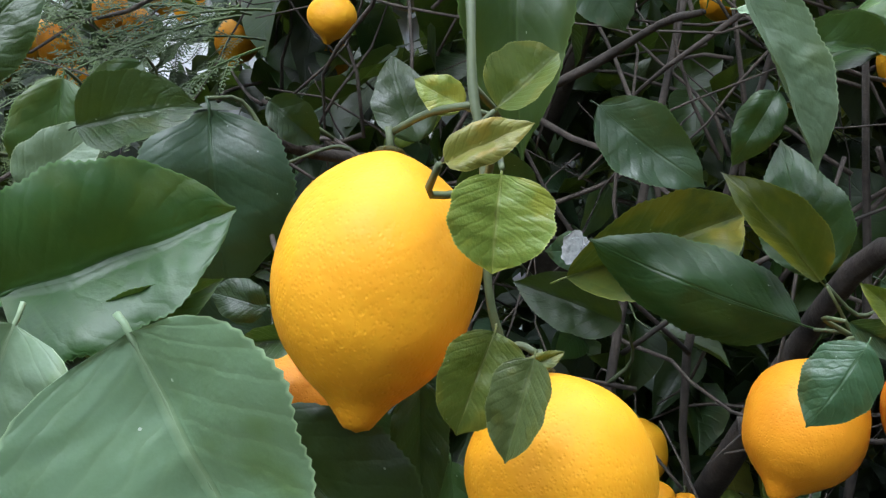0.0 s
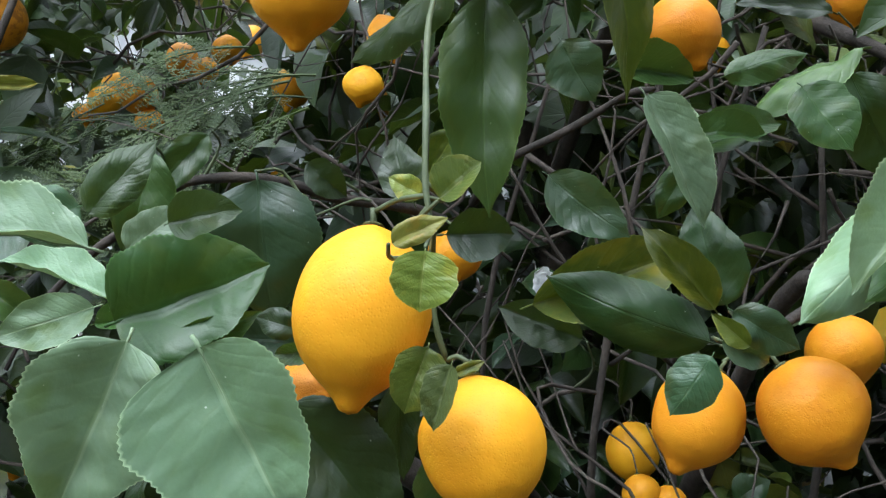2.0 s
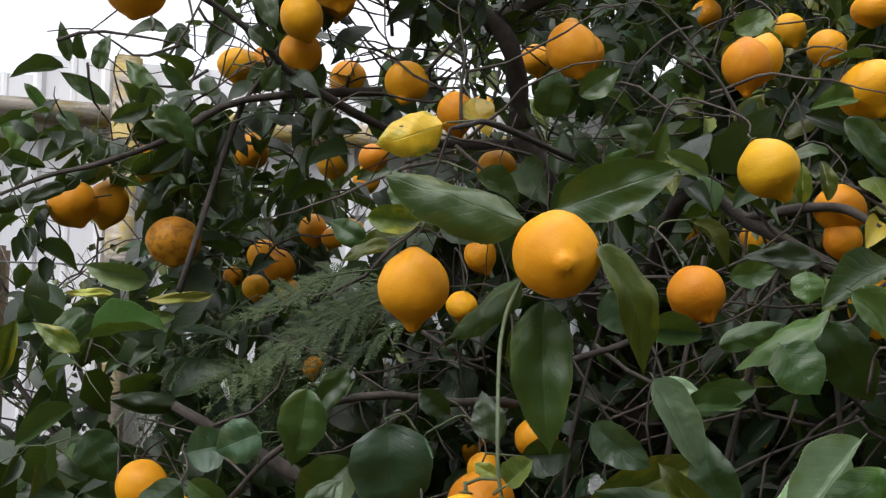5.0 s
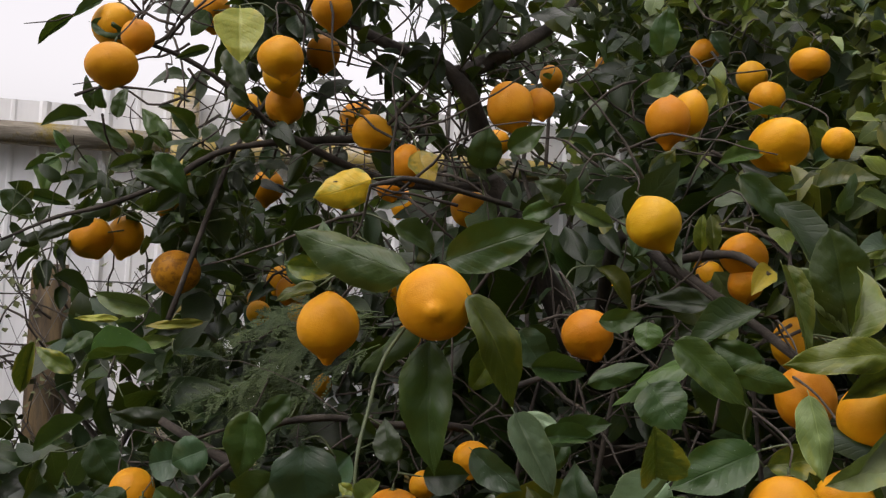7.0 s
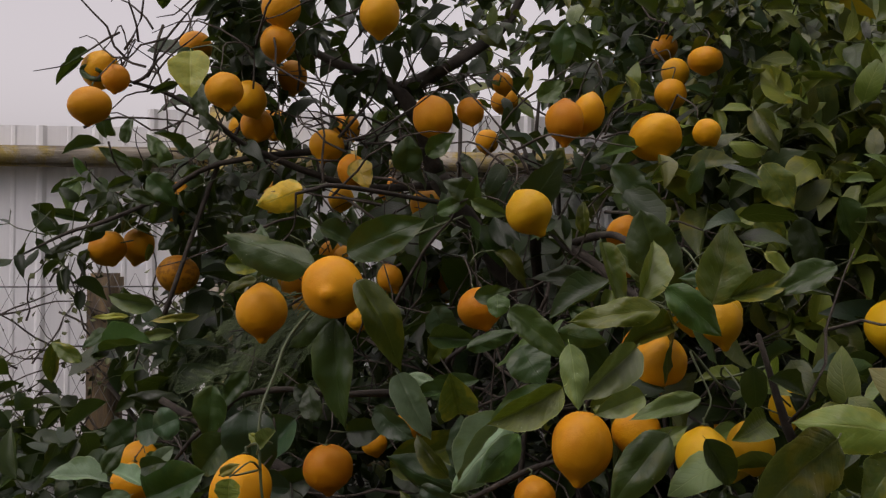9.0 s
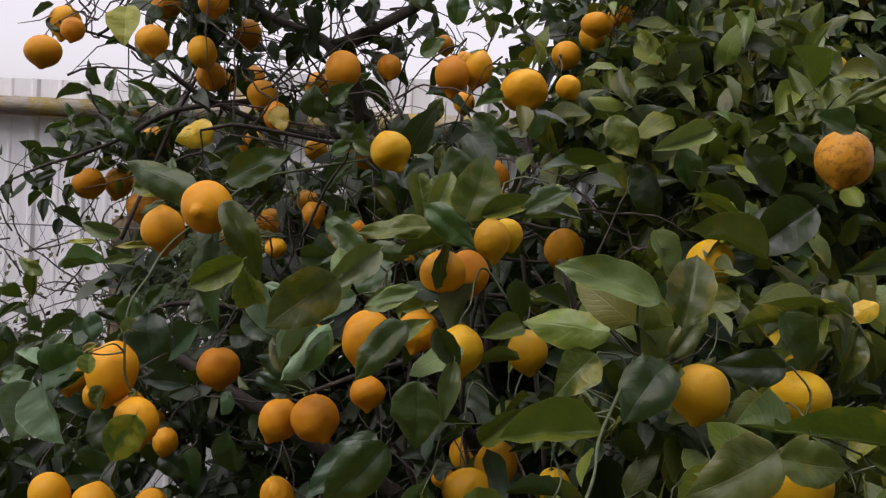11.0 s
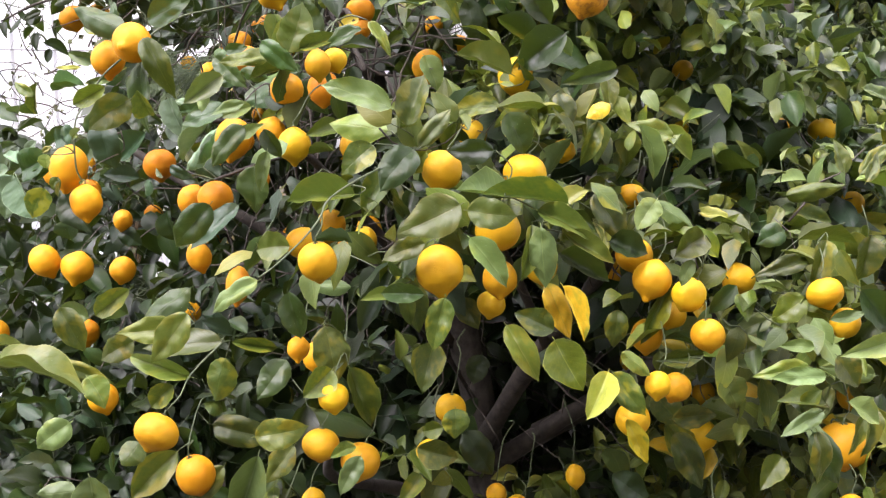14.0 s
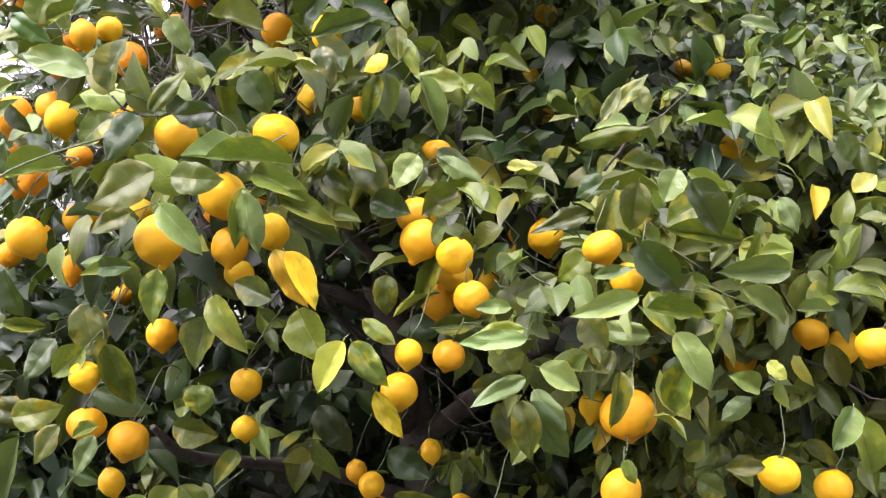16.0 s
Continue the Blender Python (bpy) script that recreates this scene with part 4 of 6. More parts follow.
leaf(-0.512, 0.709, 1.394, -0.423, 0.720, 1.411, 0.036, 33, 'm', 'v')
leaf(-0.476, 0.775, 1.668, -0.427, 0.783, 1.618, 0.038, 85, 'd', 'f')
leaf(-0.467, 0.604, 1.809, -0.420, 0.618, 1.794, 0.022, 96, 'h', 'f')
leaf(-0.127, 0.470, 1.531, -0.082, 0.490, 1.531, 0.026, 90, 'g', 'f')
leaf(-0.120, 0.528, 1.511, -0.163, 0.515, 1.500, 0.018, -50, 'o', 'f')
leaf(0.255, 0.694, 1.572, 0.254, 0.689, 1.612, 0.017, -169, 'o', 'f')
leaf(0.564, 0.370, 1.534, 0.505, 0.344, 1.509, 0.028, -55, 'h', 'f')
leaf(0.200, 1.125, 1.355, 0.242, 1.148, 1.326, 0.042, 93, 'g', 'f')
leaf(-0.093, 1.052, 1.348, -0.016, 1.092, 1.290, 0.059, 88, 'h', 'v')
leaf(-0.110, 1.325, 1.235, -0.022, 1.356, 1.206, 0.087, 82, 'h', 'f')
leaf(0.066, 0.527, 1.290, 0.167, 0.550, 1.334, 0.049, 84, 'g', 'f')
leaf(0.332, 0.426, 1.391, 0.383, 0.438, 1.404, 0.029, 83, 'g', 'w')
leaf(0.464, 0.330, 1.499, 0.479, 0.345, 1.571, 0.052, 80, 'l', 'f')
leaf(0.388, 0.393, 1.499, 0.403, 0.420, 1.560, 0.032, 67, 'l', 'f')
leaf(-0.234, 1.197, 1.572, -0.159, 1.222, 1.517, 0.049, 82, 'o', 'f')
leaf(0.479, 0.335, 1.505, 0.529, 0.368, 1.527, 0.025, 77, 'g', 'f')
leaf(0.260, 1.034, 1.608, 0.337, 1.078, 1.625, 0.037, 93, 'l', 'f')
leaf(0.578, -0.080, 1.451, 0.545, -0.111, 1.418, 0.037, -88, 'g', 'f')
leaf(0.412, 0.034, 1.455, 0.372, 0.013, 1.429, 0.024, -97, 'o', 'f')
leaf(0.508, 0.113, 1.306, 0.459, 0.092, 1.244, 0.043, -94, 'h', 'f')
leaf(0.603, 0.154, 1.196, 0.625, 0.153, 1.136, 0.035, 54, 'h', 'f')
leaf(0.622, -0.059, 1.200, 0.561, -0.101, 1.193, 0.030, -69, 'l', 'f')
leaf(0.603, -0.110, 1.192, 0.569, -0.129, 1.169, 0.030, -79, 'g', 'f')
leaf(0.759, 0.236, 1.199, 0.701, 0.216, 1.196, 0.026, -75, 'h', 'f')
leaf(0.871, 0.369, 1.204, 0.907, 0.379, 1.127, 0.034, 71, 'y', 'f')
leaf(0.895, 0.367, 1.204, 0.928, 0.382, 1.130, 0.033, 43, 'y', 'v')
leaf(0.785, 0.366, 1.376, 0.725, 0.338, 1.374, 0.035, -85, 'h', 'f')
leaf(0.353, -0.017, 1.328, 0.335, -0.025, 1.288, 0.033, -107, 'g', 'f')
leaf(0.495, -0.015, 1.217, 0.452, -0.038, 1.179, 0.028, -86, 'g', 'f')
leaf(0.463, -0.092, 1.205, 0.488, -0.079, 1.152, 0.034, 65, 'g', 'f')
leaf(0.544, -0.243, 1.212, 0.575, -0.222, 1.207, 0.015, 29, 'l', 'f')
leaf(0.650, -0.076, 1.223, 0.621, -0.107, 1.168, 0.035, -71, 'l', 'f')
leaf(0.702, 1.085, 1.299, 0.798, 1.134, 1.292, 0.048, 85, 'g', 'f')
leaf(0.626, -0.302, 1.219, 0.708, -0.263, 1.213, 0.036, 4, 'l', 'f')
leaf(0.555, 0.720, 0.817, 0.610, 0.738, 0.733, 0.059, 67, 'h', 'f')
leaf(0.443, 1.317, 1.384, 0.492, 1.339, 1.377, 0.034, 87, 'y', 'f')
leaf(0.724, 0.386, 1.158, 0.754, 0.399, 1.114, 0.035, 74, 'g', 'f')
leaf(0.605, 0.683, 0.981, 0.596, 0.669, 0.928, 0.042, -61, 'h', 'f')
leaf(1.130, 1.150, 1.042, 1.222, 1.201, 1.025, 0.050, 77, 'l', 'f')
leaf(1.217, 1.000, 1.053, 1.288, 1.044, 1.001, 0.042, 82, 'g', 'f')
leaf(0.854, 0.960, 0.818, 0.913, 0.987, 0.730, 0.060, 70, 'g', 'f')
leaf(1.077, 1.076, 0.931, 1.127, 1.100, 0.833, 0.052, 81, 'g', 'f')
leaf(0.893, 1.811, 0.543, 0.852, 1.765, 0.492, 0.052, -58, 'p', 'f')
leaf(0.540, 1.386, 1.507, 0.552, 1.362, 1.420, 0.053, -8, 'g', 'f')
leaf(0.896, 1.362, 1.307, 0.902, 1.350, 1.253, 0.022, 2, 'l', 'f')
leaf(0.781, 2.716, 1.036, 0.812, 2.730, 0.993, 0.068, 89, 'l', 'f')
leaf(0.969, 0.635, 0.952, 1.030, 0.683, 0.957, 0.037, 70, 'g', 'f')
leaf(0.802, 1.030, 0.852, 0.860, 1.050, 0.791, 0.062, 66, 'g', 'f')
leaf(0.991, 1.276, 0.609, 1.021, 1.301, 0.648, 0.037, 63, 'o', 'f')
leaf(1.192, 0.903, 0.762, 1.233, 0.926, 0.735, 0.044, 70, 'g', 'f')
leaf(-0.120, 1.014, 0.697, -0.095, 1.021, 0.649, 0.041, 51, 'g', 'f')
leaf(0.174, 0.715, 0.755, 0.212, 0.749, 0.777, 0.045, 77, 'g', 'f')
leaf(0.523, 0.178, 0.973, 0.585, 0.219, 0.988, 0.046, 75, 'g', 'f')
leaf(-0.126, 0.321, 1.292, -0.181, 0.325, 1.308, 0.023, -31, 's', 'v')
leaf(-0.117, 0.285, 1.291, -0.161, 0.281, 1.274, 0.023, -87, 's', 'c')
leaf(-0.145, 0.353, 1.276, -0.107, 0.356, 1.284, 0.015, 65, 'm', 'f')
leaf(-0.480, 0.632, 1.385, -0.526, 0.615, 1.416, 0.024, -71, 'g', 'f')
leaf(-0.407, 0.704, 1.622, -0.450, 0.682, 1.640, 0.021, -92, 'h', 'f')
leaf(-0.460, 0.718, 1.659, -0.497, 0.700, 1.641, 0.022, -98, 'h', 'f')
leaf(-0.565, 0.730, 1.567, -0.610, 0.709, 1.548, 0.021, -73, 'h', 'f')
leaf(-0.319, 0.735, 1.730, -0.350, 0.729, 1.758, 0.022, -85, 'h', 'f')
leaf(-0.342, 0.769, 1.690, -0.323, 0.776, 1.722, 0.025, 102, 'h', 'f')
leaf(0.808, 0.863, 1.319, 0.731, 0.813, 1.287, 0.039, -59, 'g', 'f')
leaf(1.182, 1.234, 1.197, 1.090, 1.182, 1.200, 0.044, -81, 'p', 'f')
leaf(1.073, 1.484, 0.713, 0.985, 1.420, 0.683, 0.052, -63, 'l', 'f')
leaf(1.221, 0.672, 1.185, 1.274, 0.684, 1.125, 0.050, 71, 'h', 'f')
leaf(0.807, 2.228, 0.970, 0.782, 2.231, 1.037, 0.039, -62, 'l', 'f')
leaf(1.155, 1.845, 1.084, 1.111, 1.814, 1.068, 0.044, -76, 'p', 'f')
leaf(1.160, 1.509, 0.963, 1.114, 1.483, 0.975, 0.024, -79, 'p', 'f')
leaf(0.948, 0.722, 0.898, 1.006, 0.732, 0.806, 0.052, 56, 'g', 'f')
leaf(1.333, 1.070, 0.956, 1.361, 1.070, 0.887, 0.038, 66, 'l', 'f')
leaf(1.172, 1.153, 0.877, 1.139, 1.136, 0.917, 0.029, -81, 'l', 'f')
leaf(1.195, 0.647, 1.044, 1.189, 0.621, 0.997, 0.022, -41, 'l', 'f')
leaf(0.7364, 1.0602, 1.5037, 0.7630, 1.0657, 1.4260, 0.0462, 65, 'g', 'w')
leaf(0.9015, 1.0735, 1.4690, 0.8716, 1.0166, 1.4424, 0.0294, -49, 'q', 'c')
leaf(0.6996, 0.9744, 1.4690, 0.7541, 0.9860, 1.4379, 0.0302, 51, 'l', 'v')
leaf(0.8421, 1.1221, 1.4367, 0.8719, 1.1140, 1.3748, 0.0329, 44, 'g', 'f')
leaf(0.7508, 0.9857, 1.3977, 0.7798, 1.0064, 1.3611, 0.0387, 83, 'l', 'w')
leaf(0.8136, 1.0187, 1.3773, 0.8344, 1.0388, 1.3564, 0.0267, 60, 'y', 'v')
leaf(0.9117, 0.9498, 1.3524, 0.9398, 0.9648, 1.3166, 0.0352, 64, 'l', 'f')
leaf(0.9489, 1.0587, 1.2595, 0.8512, 0.9895, 1.2476, 0.0363, -76, 'g', 'v')
leaf(0.9486, 0.7719, 1.2564, 1.0002, 0.7939, 1.2514, 0.0232, 44, 'p', 'f')
leaf(0.8622, 0.7175, 1.2857, 0.9162, 0.7442, 1.2290, 0.0419, 54, 'q', 'f')
leaf(0.8851, 0.8685, 1.2853, 0.9221, 0.9083, 1.2543, 0.0346, 75, 'h', 'k')
leaf(1.0612, 0.8723, 1.2260, 1.0317, 0.8309, 1.2093, 0.0421, -55, 'h', 'f')
leaf(1.1556, 0.7318, 1.2407, 1.1525, 0.6972, 1.1772, 0.0376, -32, 'g', 'f')
leaf(1.1346, 0.7068, 1.2126, 1.0824, 0.6341, 1.1987, 0.0293, -53, 'g', 'f')
leaf(1.2524, 0.7479, 1.2661, 1.3007, 0.7702, 1.2410, 0.0242, 67, 'l', 'k')
leaf(1.3291, 0.5975, 1.2831, 1.3679, 0.6074, 1.2207, 0.0426, 57, 'h', 'f')
leaf(1.3592, 0.6753, 1.2000, 1.2782, 0.6306, 1.2155, 0.0297, -69, 'g', 'k')
leaf(1.2972, 0.6305, 1.2886, 1.2883, 0.6115, 1.2506, 0.0331, -51, 'q', 'k')
leaf(0.9791, 0.9903, 1.3009, 0.9498, 0.9578, 1.3626, 0.0282, -80, 'l', 'v')
leaf(1.2267, 0.5769, 1.3498, 1.2341, 0.6118, 1.3897, 0.0182, 49, 'g', 'f')
leaf(1.2542, 1.0815, 1.1826, 1.2356, 1.0931, 1.2171, 0.0270, -4, 'q', 'f')
leaf(1.2747, 1.0059, 1.1918, 1.3095, 1.0059, 1.1435, 0.0368, 36, 'q', 'f')
leaf(1.3618, 1.0661, 1.1960, 1.3843, 1.1012, 1.2188, 0.0320, 42, 'p', 'v')
leaf(1.3333, 1.0956, 1.2793, 1.3462, 1.1113, 1.2310, 0.0371, 97, 'q', 'c')
leaf(1.0949, 1.2760, 1.4479, 1.1487, 1.3307, 1.4294, 0.0301, 60, 'q', 'f')
leaf(1.0372, 1.2097, 1.4571, 1.0807, 1.2159, 1.4317, 0.0298, 49, 'o', 'f')
leaf(1.3854, 0.7584, 1.1478, 1.3222, 0.6858, 1.1540, 0.0350, -72, 'q', 'k')
leaf(1.3609, 0.6724, 1.1416, 1.4120, 0.6983, 1.0995, 0.0299, 59, 'q', 'f')
leaf(1.3646, 0.8403, 1.0716, 1.4050, 0.8713, 1.0708, 0.0216, 47, 'q', 'k')
leaf(1.2658, 0.6088, 1.1202, 1.3265, 0.6446, 1.1086, 0.0265, 56, 'g', 'v')
leaf(1.2985, 0.6181, 1.0902, 1.3481, 0.6170, 1.0274, 0.0377, 44, 'q', 'f')
leaf(1.3042, 0.6289, 1.0521, 1.2981, 0.6175, 0.9850, 0.0396, -45, 'g', 'k')
leaf(1.3831, 0.6733, 1.0161, 1.3634, 0.6436, 1.0398, 0.0287, -64, 'l', 'f')
leaf(1.3730, 0.6687, 1.0048, 1.3524, 0.6365, 0.9822, 0.0266, -63, 'q', 'c')
leaf(1.3789, 0.7060, 1.0405, 1.4025, 0.7140, 1.0201, 0.0215, 51, 'p', 'f')
leaf(1.2566, 0.5811, 1.0473, 1.2461, 0.5491, 0.9829, 0.0227, -57, 'g', 'w')
leaf(1.2879, 0.5473, 1.1519, 1.2342, 0.4855, 1.1366, 0.0287, -68, 'q', 'v')
leaf(1.2182, 0.5359, 1.1216, 1.2490, 0.5411, 1.0826, 0.0371, 59, 'g', 'v')
leaf(1.1928, 0.6061, 1.1516, 1.2343, 0.6395, 1.1619, 0.0171, 62, 'q', 'w')
leaf(1.0999, 0.6652, 1.1279, 1.0531, 0.6171, 1.1020, 0.0294, -56, 'q', 'f')
leaf(1.2146, 0.3971, 1.1661, 1.1779, 0.3772, 1.1662, 0.0169, -65, 'q', 'w')
leaf(1.2304, 0.4012, 1.1321, 1.1842, 0.3405, 1.1385, 0.0237, -58, 'q', 'c')
leaf(1.0575, 0.5811, 1.0489, 1.0875, 0.5814, 1.0104, 0.0497, 43, 'l', 'f')
leaf(1.2630, 0.3762, 1.1127, 1.2976, 0.4035, 1.0853, 0.0295, 54, 'q', 'v')
leaf(1.2327, 0.3929, 1.0897, 1.1998, 0.3347, 1.0698, 0.0217, -57, 'q', 'f')
leaf(1.2049, 0.4489, 1.0539, 1.2467, 0.4520, 0.9925, 0.0323, 39, 'q', 'w')
leaf(1.2301, 0.3842, 1.0659, 1.2467, 0.3884, 0.9956, 0.0373, 45, 'g', 'f')
leaf(1.2850, 0.7251, 0.9103, 1.2630, 0.7147, 0.8768, 0.0265, -79, 'l', 'f')
leaf(1.3577, 0.6334, 0.9220, 1.3930, 0.6749, 0.9183, 0.0266, 50, 'g', 'v')
leaf(1.5142, 0.6104, 1.0405, 1.5045, 0.5794, 0.9969, 0.0305, -48, 'q', 'k')
leaf(1.4757, 0.7452, 0.9777, 1.5047, 0.7579, 0.8945, 0.0418, 68, 'l', 'f')
leaf(1.2701, 0.5397, 0.9479, 1.2838, 0.5485, 0.9149, 0.0187, 67, 'l', 'c')
leaf(0.6567, 0.2264, 1.3204, 0.5759, 0.1851, 1.3099, 0.0393, -58, 'l', 'k')
leaf(0.6953, 0.2512, 1.4334, 0.6154, 0.2079, 1.4644, 0.0387, -61, 'q', 'w')
leaf(0.6178, 0.3593, 1.3938, 0.5359, 0.3258, 1.4061, 0.0451, -64, 'l', 'c')
leaf(0.7124, 0.2635, 1.4118, 0.7167, 0.2877, 1.4809, 0.0431, 26, 'g', 'f')
leaf(0.6824, 0.3410, 1.3776, 0.7117, 0.3808, 1.4305, 0.0274, 71, 'l', 'f')
leaf(0.6913, 0.3456, 1.3695, 0.6654, 0.3331, 1.3354, 0.0274, -100, 'o', 'v')
leaf(0.7992, 0.2540, 1.3178, 0.7464, 0.1937, 1.2854, 0.0547, -64, 'l', 'f')
leaf(0.7522, 0.2470, 1.2633, 0.7063, 0.2143, 1.2415, 0.0301, -66, 'o', 'f')
leaf(0.6035, 0.1572, 1.2559, 0.5579, 0.1392, 1.2494, 0.0390, -71, 'l', 'f')
leaf(0.5890, 0.1097, 1.2177, 0.5334, 0.0750, 1.1806, 0.0298, -50, 'q', 'f')
leaf(0.3823, 0.3088, 1.2710, 0.3312, 0.2498, 1.2088, 0.0402, -42, 'b', 'c')
leaf(0.4147, 0.3519, 1.4928, 0.3387, 0.3149, 1.4828, 0.0297, -59, 'o', 'w')
leaf(0.5135, 0.2214, 1.3674, 0.5121, 0.2066, 1.3105, 0.0200, -33, 'q', 'w')
leaf(0.6105, 0.3354, 1.3737, 0.5883, 0.2918, 1.3360, 0.0420, -56, 'g', 'w')
leaf(0.6843, 0.3246, 1.3747, 0.6621, 0.2730, 1.3284, 0.0543, -36, 'h', 'f')
leaf(0.6346, 0.4270, 1.4986, 0.6607, 0.4311, 1.4523, 0.0334, 55, 'q', 'f')
leaf(0.4928, 0.4903, 1.5464, 0.5344, 0.4969, 1.4969, 0.0205, 43, 'l', 'f')
leaf(-0.0811, 0.5486, 1.2498, -0.1369, 0.5091, 1.2573, 0.0356, -60, 'b', 'v')
leaf(0.7365, 0.5052, 1.4742, 0.6576, 0.4745, 1.5031, 0.0404, -48, 'l', 'k')
leaf(0.7041, 0.5304, 1.4289, 0.6516, 0.4799, 1.4154, 0.0396, -53, 'g', 'w')
leaf(0.7642, 0.6281, 1.5358, 0.7030, 0.5906, 1.4812, 0.0602, -71, 'h', 'f')
leaf(0.8717, 0.5789, 1.4848, 0.8159, 0.5122, 1.4634, 0.0305, -74, 'h', 'v')
leaf(0.8036, 0.7067, 1.4681, 0.8185, 0.6916, 1.4181, 0.0311, 5, 'o', 'k')
leaf(0.8344, 0.6487, 1.4295, 0.8079, 0.6223, 1.4115, 0.0281, -56, 'y', 'c')
leaf(0.6998, 1.1405, 1.5090, 0.7291, 1.1487, 1.4300, 0.0483, 66, 'g', 'w')
leaf(0.8654, 1.1649, 1.4837, 0.8194, 1.1317, 1.4501, 0.0308, -54, 'q', 'f')
leaf(0.9134, 0.7209, 1.3795, 0.8525, 0.6823, 1.4043, 0.0357, -61, 'l', 'f')
leaf(0.8760, 0.6693, 1.3988, 0.9028, 0.6789, 1.3129, 0.0301, 50, 'q', 'k')
leaf(0.8151, 0.6489, 1.4014, 0.8054, 0.6231, 1.3338, 0.0284, -59, 'g', 'f')
leaf(0.7911, 0.5573, 1.4487, 0.8214, 0.5417, 1.4010, 0.0369, 19, 'g', 'f')
leaf(0.7646, 0.4425, 1.4219, 0.7957, 0.4504, 1.3685, 0.0465, 60, 'h', 'f')
leaf(0.7949, 1.0513, 1.3641, 0.8279, 1.0826, 1.3805, 0.0304, 51, 'o', 'f')
leaf(0.8911, 0.9513, 1.2372, 0.9526, 0.9727, 1.2529, 0.0403, 63, 'p', 'f')
leaf(1.0863, 0.7554, 1.2991, 1.1646, 0.8185, 1.3199, 0.0303, 60, 'o', 'c')
leaf(1.0649, 0.9077, 1.2501, 1.1209, 0.9531, 1.2351, 0.0344, 51, 'g', 'k')
leaf(1.0362, 0.9346, 1.2543, 1.0266, 0.9036, 1.2220, 0.0274, -34, 'l', 'v')
leaf(0.8640, 0.5330, 1.3062, 0.9170, 0.5388, 1.2362, 0.0477, 49, 'g', 'f')
leaf(0.9454, 0.5718, 1.3003, 0.9302, 0.5386, 1.2594, 0.0379, -56, 'q', 'f')
leaf(0.9114, 0.6590, 1.2835, 0.9746, 0.6748, 1.2481, 0.0301, 61, 'q', 'c')
leaf(0.8915, 0.5321, 1.2388, 0.9439, 0.5531, 1.2240, 0.0429, 59, 'h', 'k')
leaf(0.8594, 0.3550, 1.3041, 0.9343, 0.3757, 1.2769, 0.0349, 57, 'l', 'f')
leaf(0.8956, 0.3650, 1.2744, 0.9529, 0.4027, 1.2350, 0.0304, 60, 'l', 'k')
leaf(0.8731, 0.3985, 1.2388, 0.9374, 0.4267, 1.2047, 0.0377, 56, 'h', 'k')
leaf(0.8592, 0.3408, 1.2858, 0.8697, 0.3082, 1.2200, 0.0278, -31, 'g', 'f')
leaf(0.8819, 0.3180, 1.2885, 0.8929, 0.3154, 1.2082, 0.0382, 56, 'q', 'c')
leaf(0.8226, 0.2409, 1.2794, 0.8757, 0.2508, 1.2264, 0.0333, 55, 'q', 'f')
leaf(0.8795, 0.4079, 1.3081, 0.7832, 0.3404, 1.3233, 0.0374, -59, 'g', 'v')
leaf(0.7952, 0.2803, 1.3068, 0.8514, 0.3156, 1.3000, 0.0428, 72, 'l', 'f')
leaf(1.0224, 0.5574, 1.2578, 0.9972, 0.5116, 1.2319, 0.0415, -61, 'o', 'k')
leaf(1.0151, 0.5368, 1.2260, 1.0053, 0.5228, 1.1887, 0.0202, -47, 'q', 'w')
leaf(1.2270, 0.6641, 1.2648, 1.2243, 0.6477, 1.2040, 0.0408, -37, 'g', 'f')
leaf(1.3049, 0.6866, 1.2410, 1.2627, 0.6662, 1.2142, 0.0448, -61, 'g', 'v')
leaf(1.1580, 0.8125, 1.3335, 1.1378, 0.8152, 1.3860, 0.0277, -38, 'l', 'f')
leaf(1.2092, 0.6280, 1.3532, 1.2432, 0.6624, 1.4010, 0.0221, 47, 'g', 'w')
leaf(0.2601, 0.0545, 1.0711, 0.1919, -0.0030, 1.0790, 0.0280, -60, 'q', 'f')
leaf(0.3822, 0.2658, 1.0674, 0.2759, 0.2025, 1.0594, 0.0485, -48, 'l', 'c')
leaf(0.2411, 0.3477, 1.1145, 0.1826, 0.2745, 1.0492, 0.0544, -48, 'm', 'c')
leaf(0.0339, 0.3150, 1.0396, -0.0114, 0.2885, 1.0543, 0.0402, -72, 'q', 'k')
leaf(0.0819, 0.3046, 1.0855, 0.1190, 0.3228, 1.0558, 0.0449, 82, 'm', 'f')
leaf(0.3441, -0.0090, 1.0952, 0.3999, 0.0385, 1.0683, 0.0267, 67, 'g', 'f')
leaf(0.4502, 0.1320, 1.0589, 0.3654, 0.0885, 1.0853, 0.0292, -72, 'l', 'f')
leaf(0.4142, -0.0151, 1.0920, 0.4427, -0.0117, 1.0554, 0.0346, 35, 'l', 'f')
leaf(0.4831, 0.1644, 1.0833, 0.4671, 0.1537, 1.0168, 0.0464, -75, 'g', 'c')
leaf(0.4364, 0.1110, 1.0502, 0.4126, 0.0922, 1.0181, 0.0323, -73, 'g', 'k')
leaf(0.4892, 0.2673, 1.0748, 0.4388, 0.2258, 1.0849, 0.0215, -71, 'g', 'v')
leaf(0.5666, 0.2800, 1.1159, 0.5971, 0.2718, 1.0377, 0.0534, 26, 'g', 'w')
leaf(0.6084, 0.2826, 1.0622, 0.6414, 0.2928, 0.9774, 0.0426, 50, 'g', 'k')
leaf(0.5984, 0.2549, 1.0643, 0.5816, 0.2122, 1.0321, 0.0394, -62, 'g', 'v')
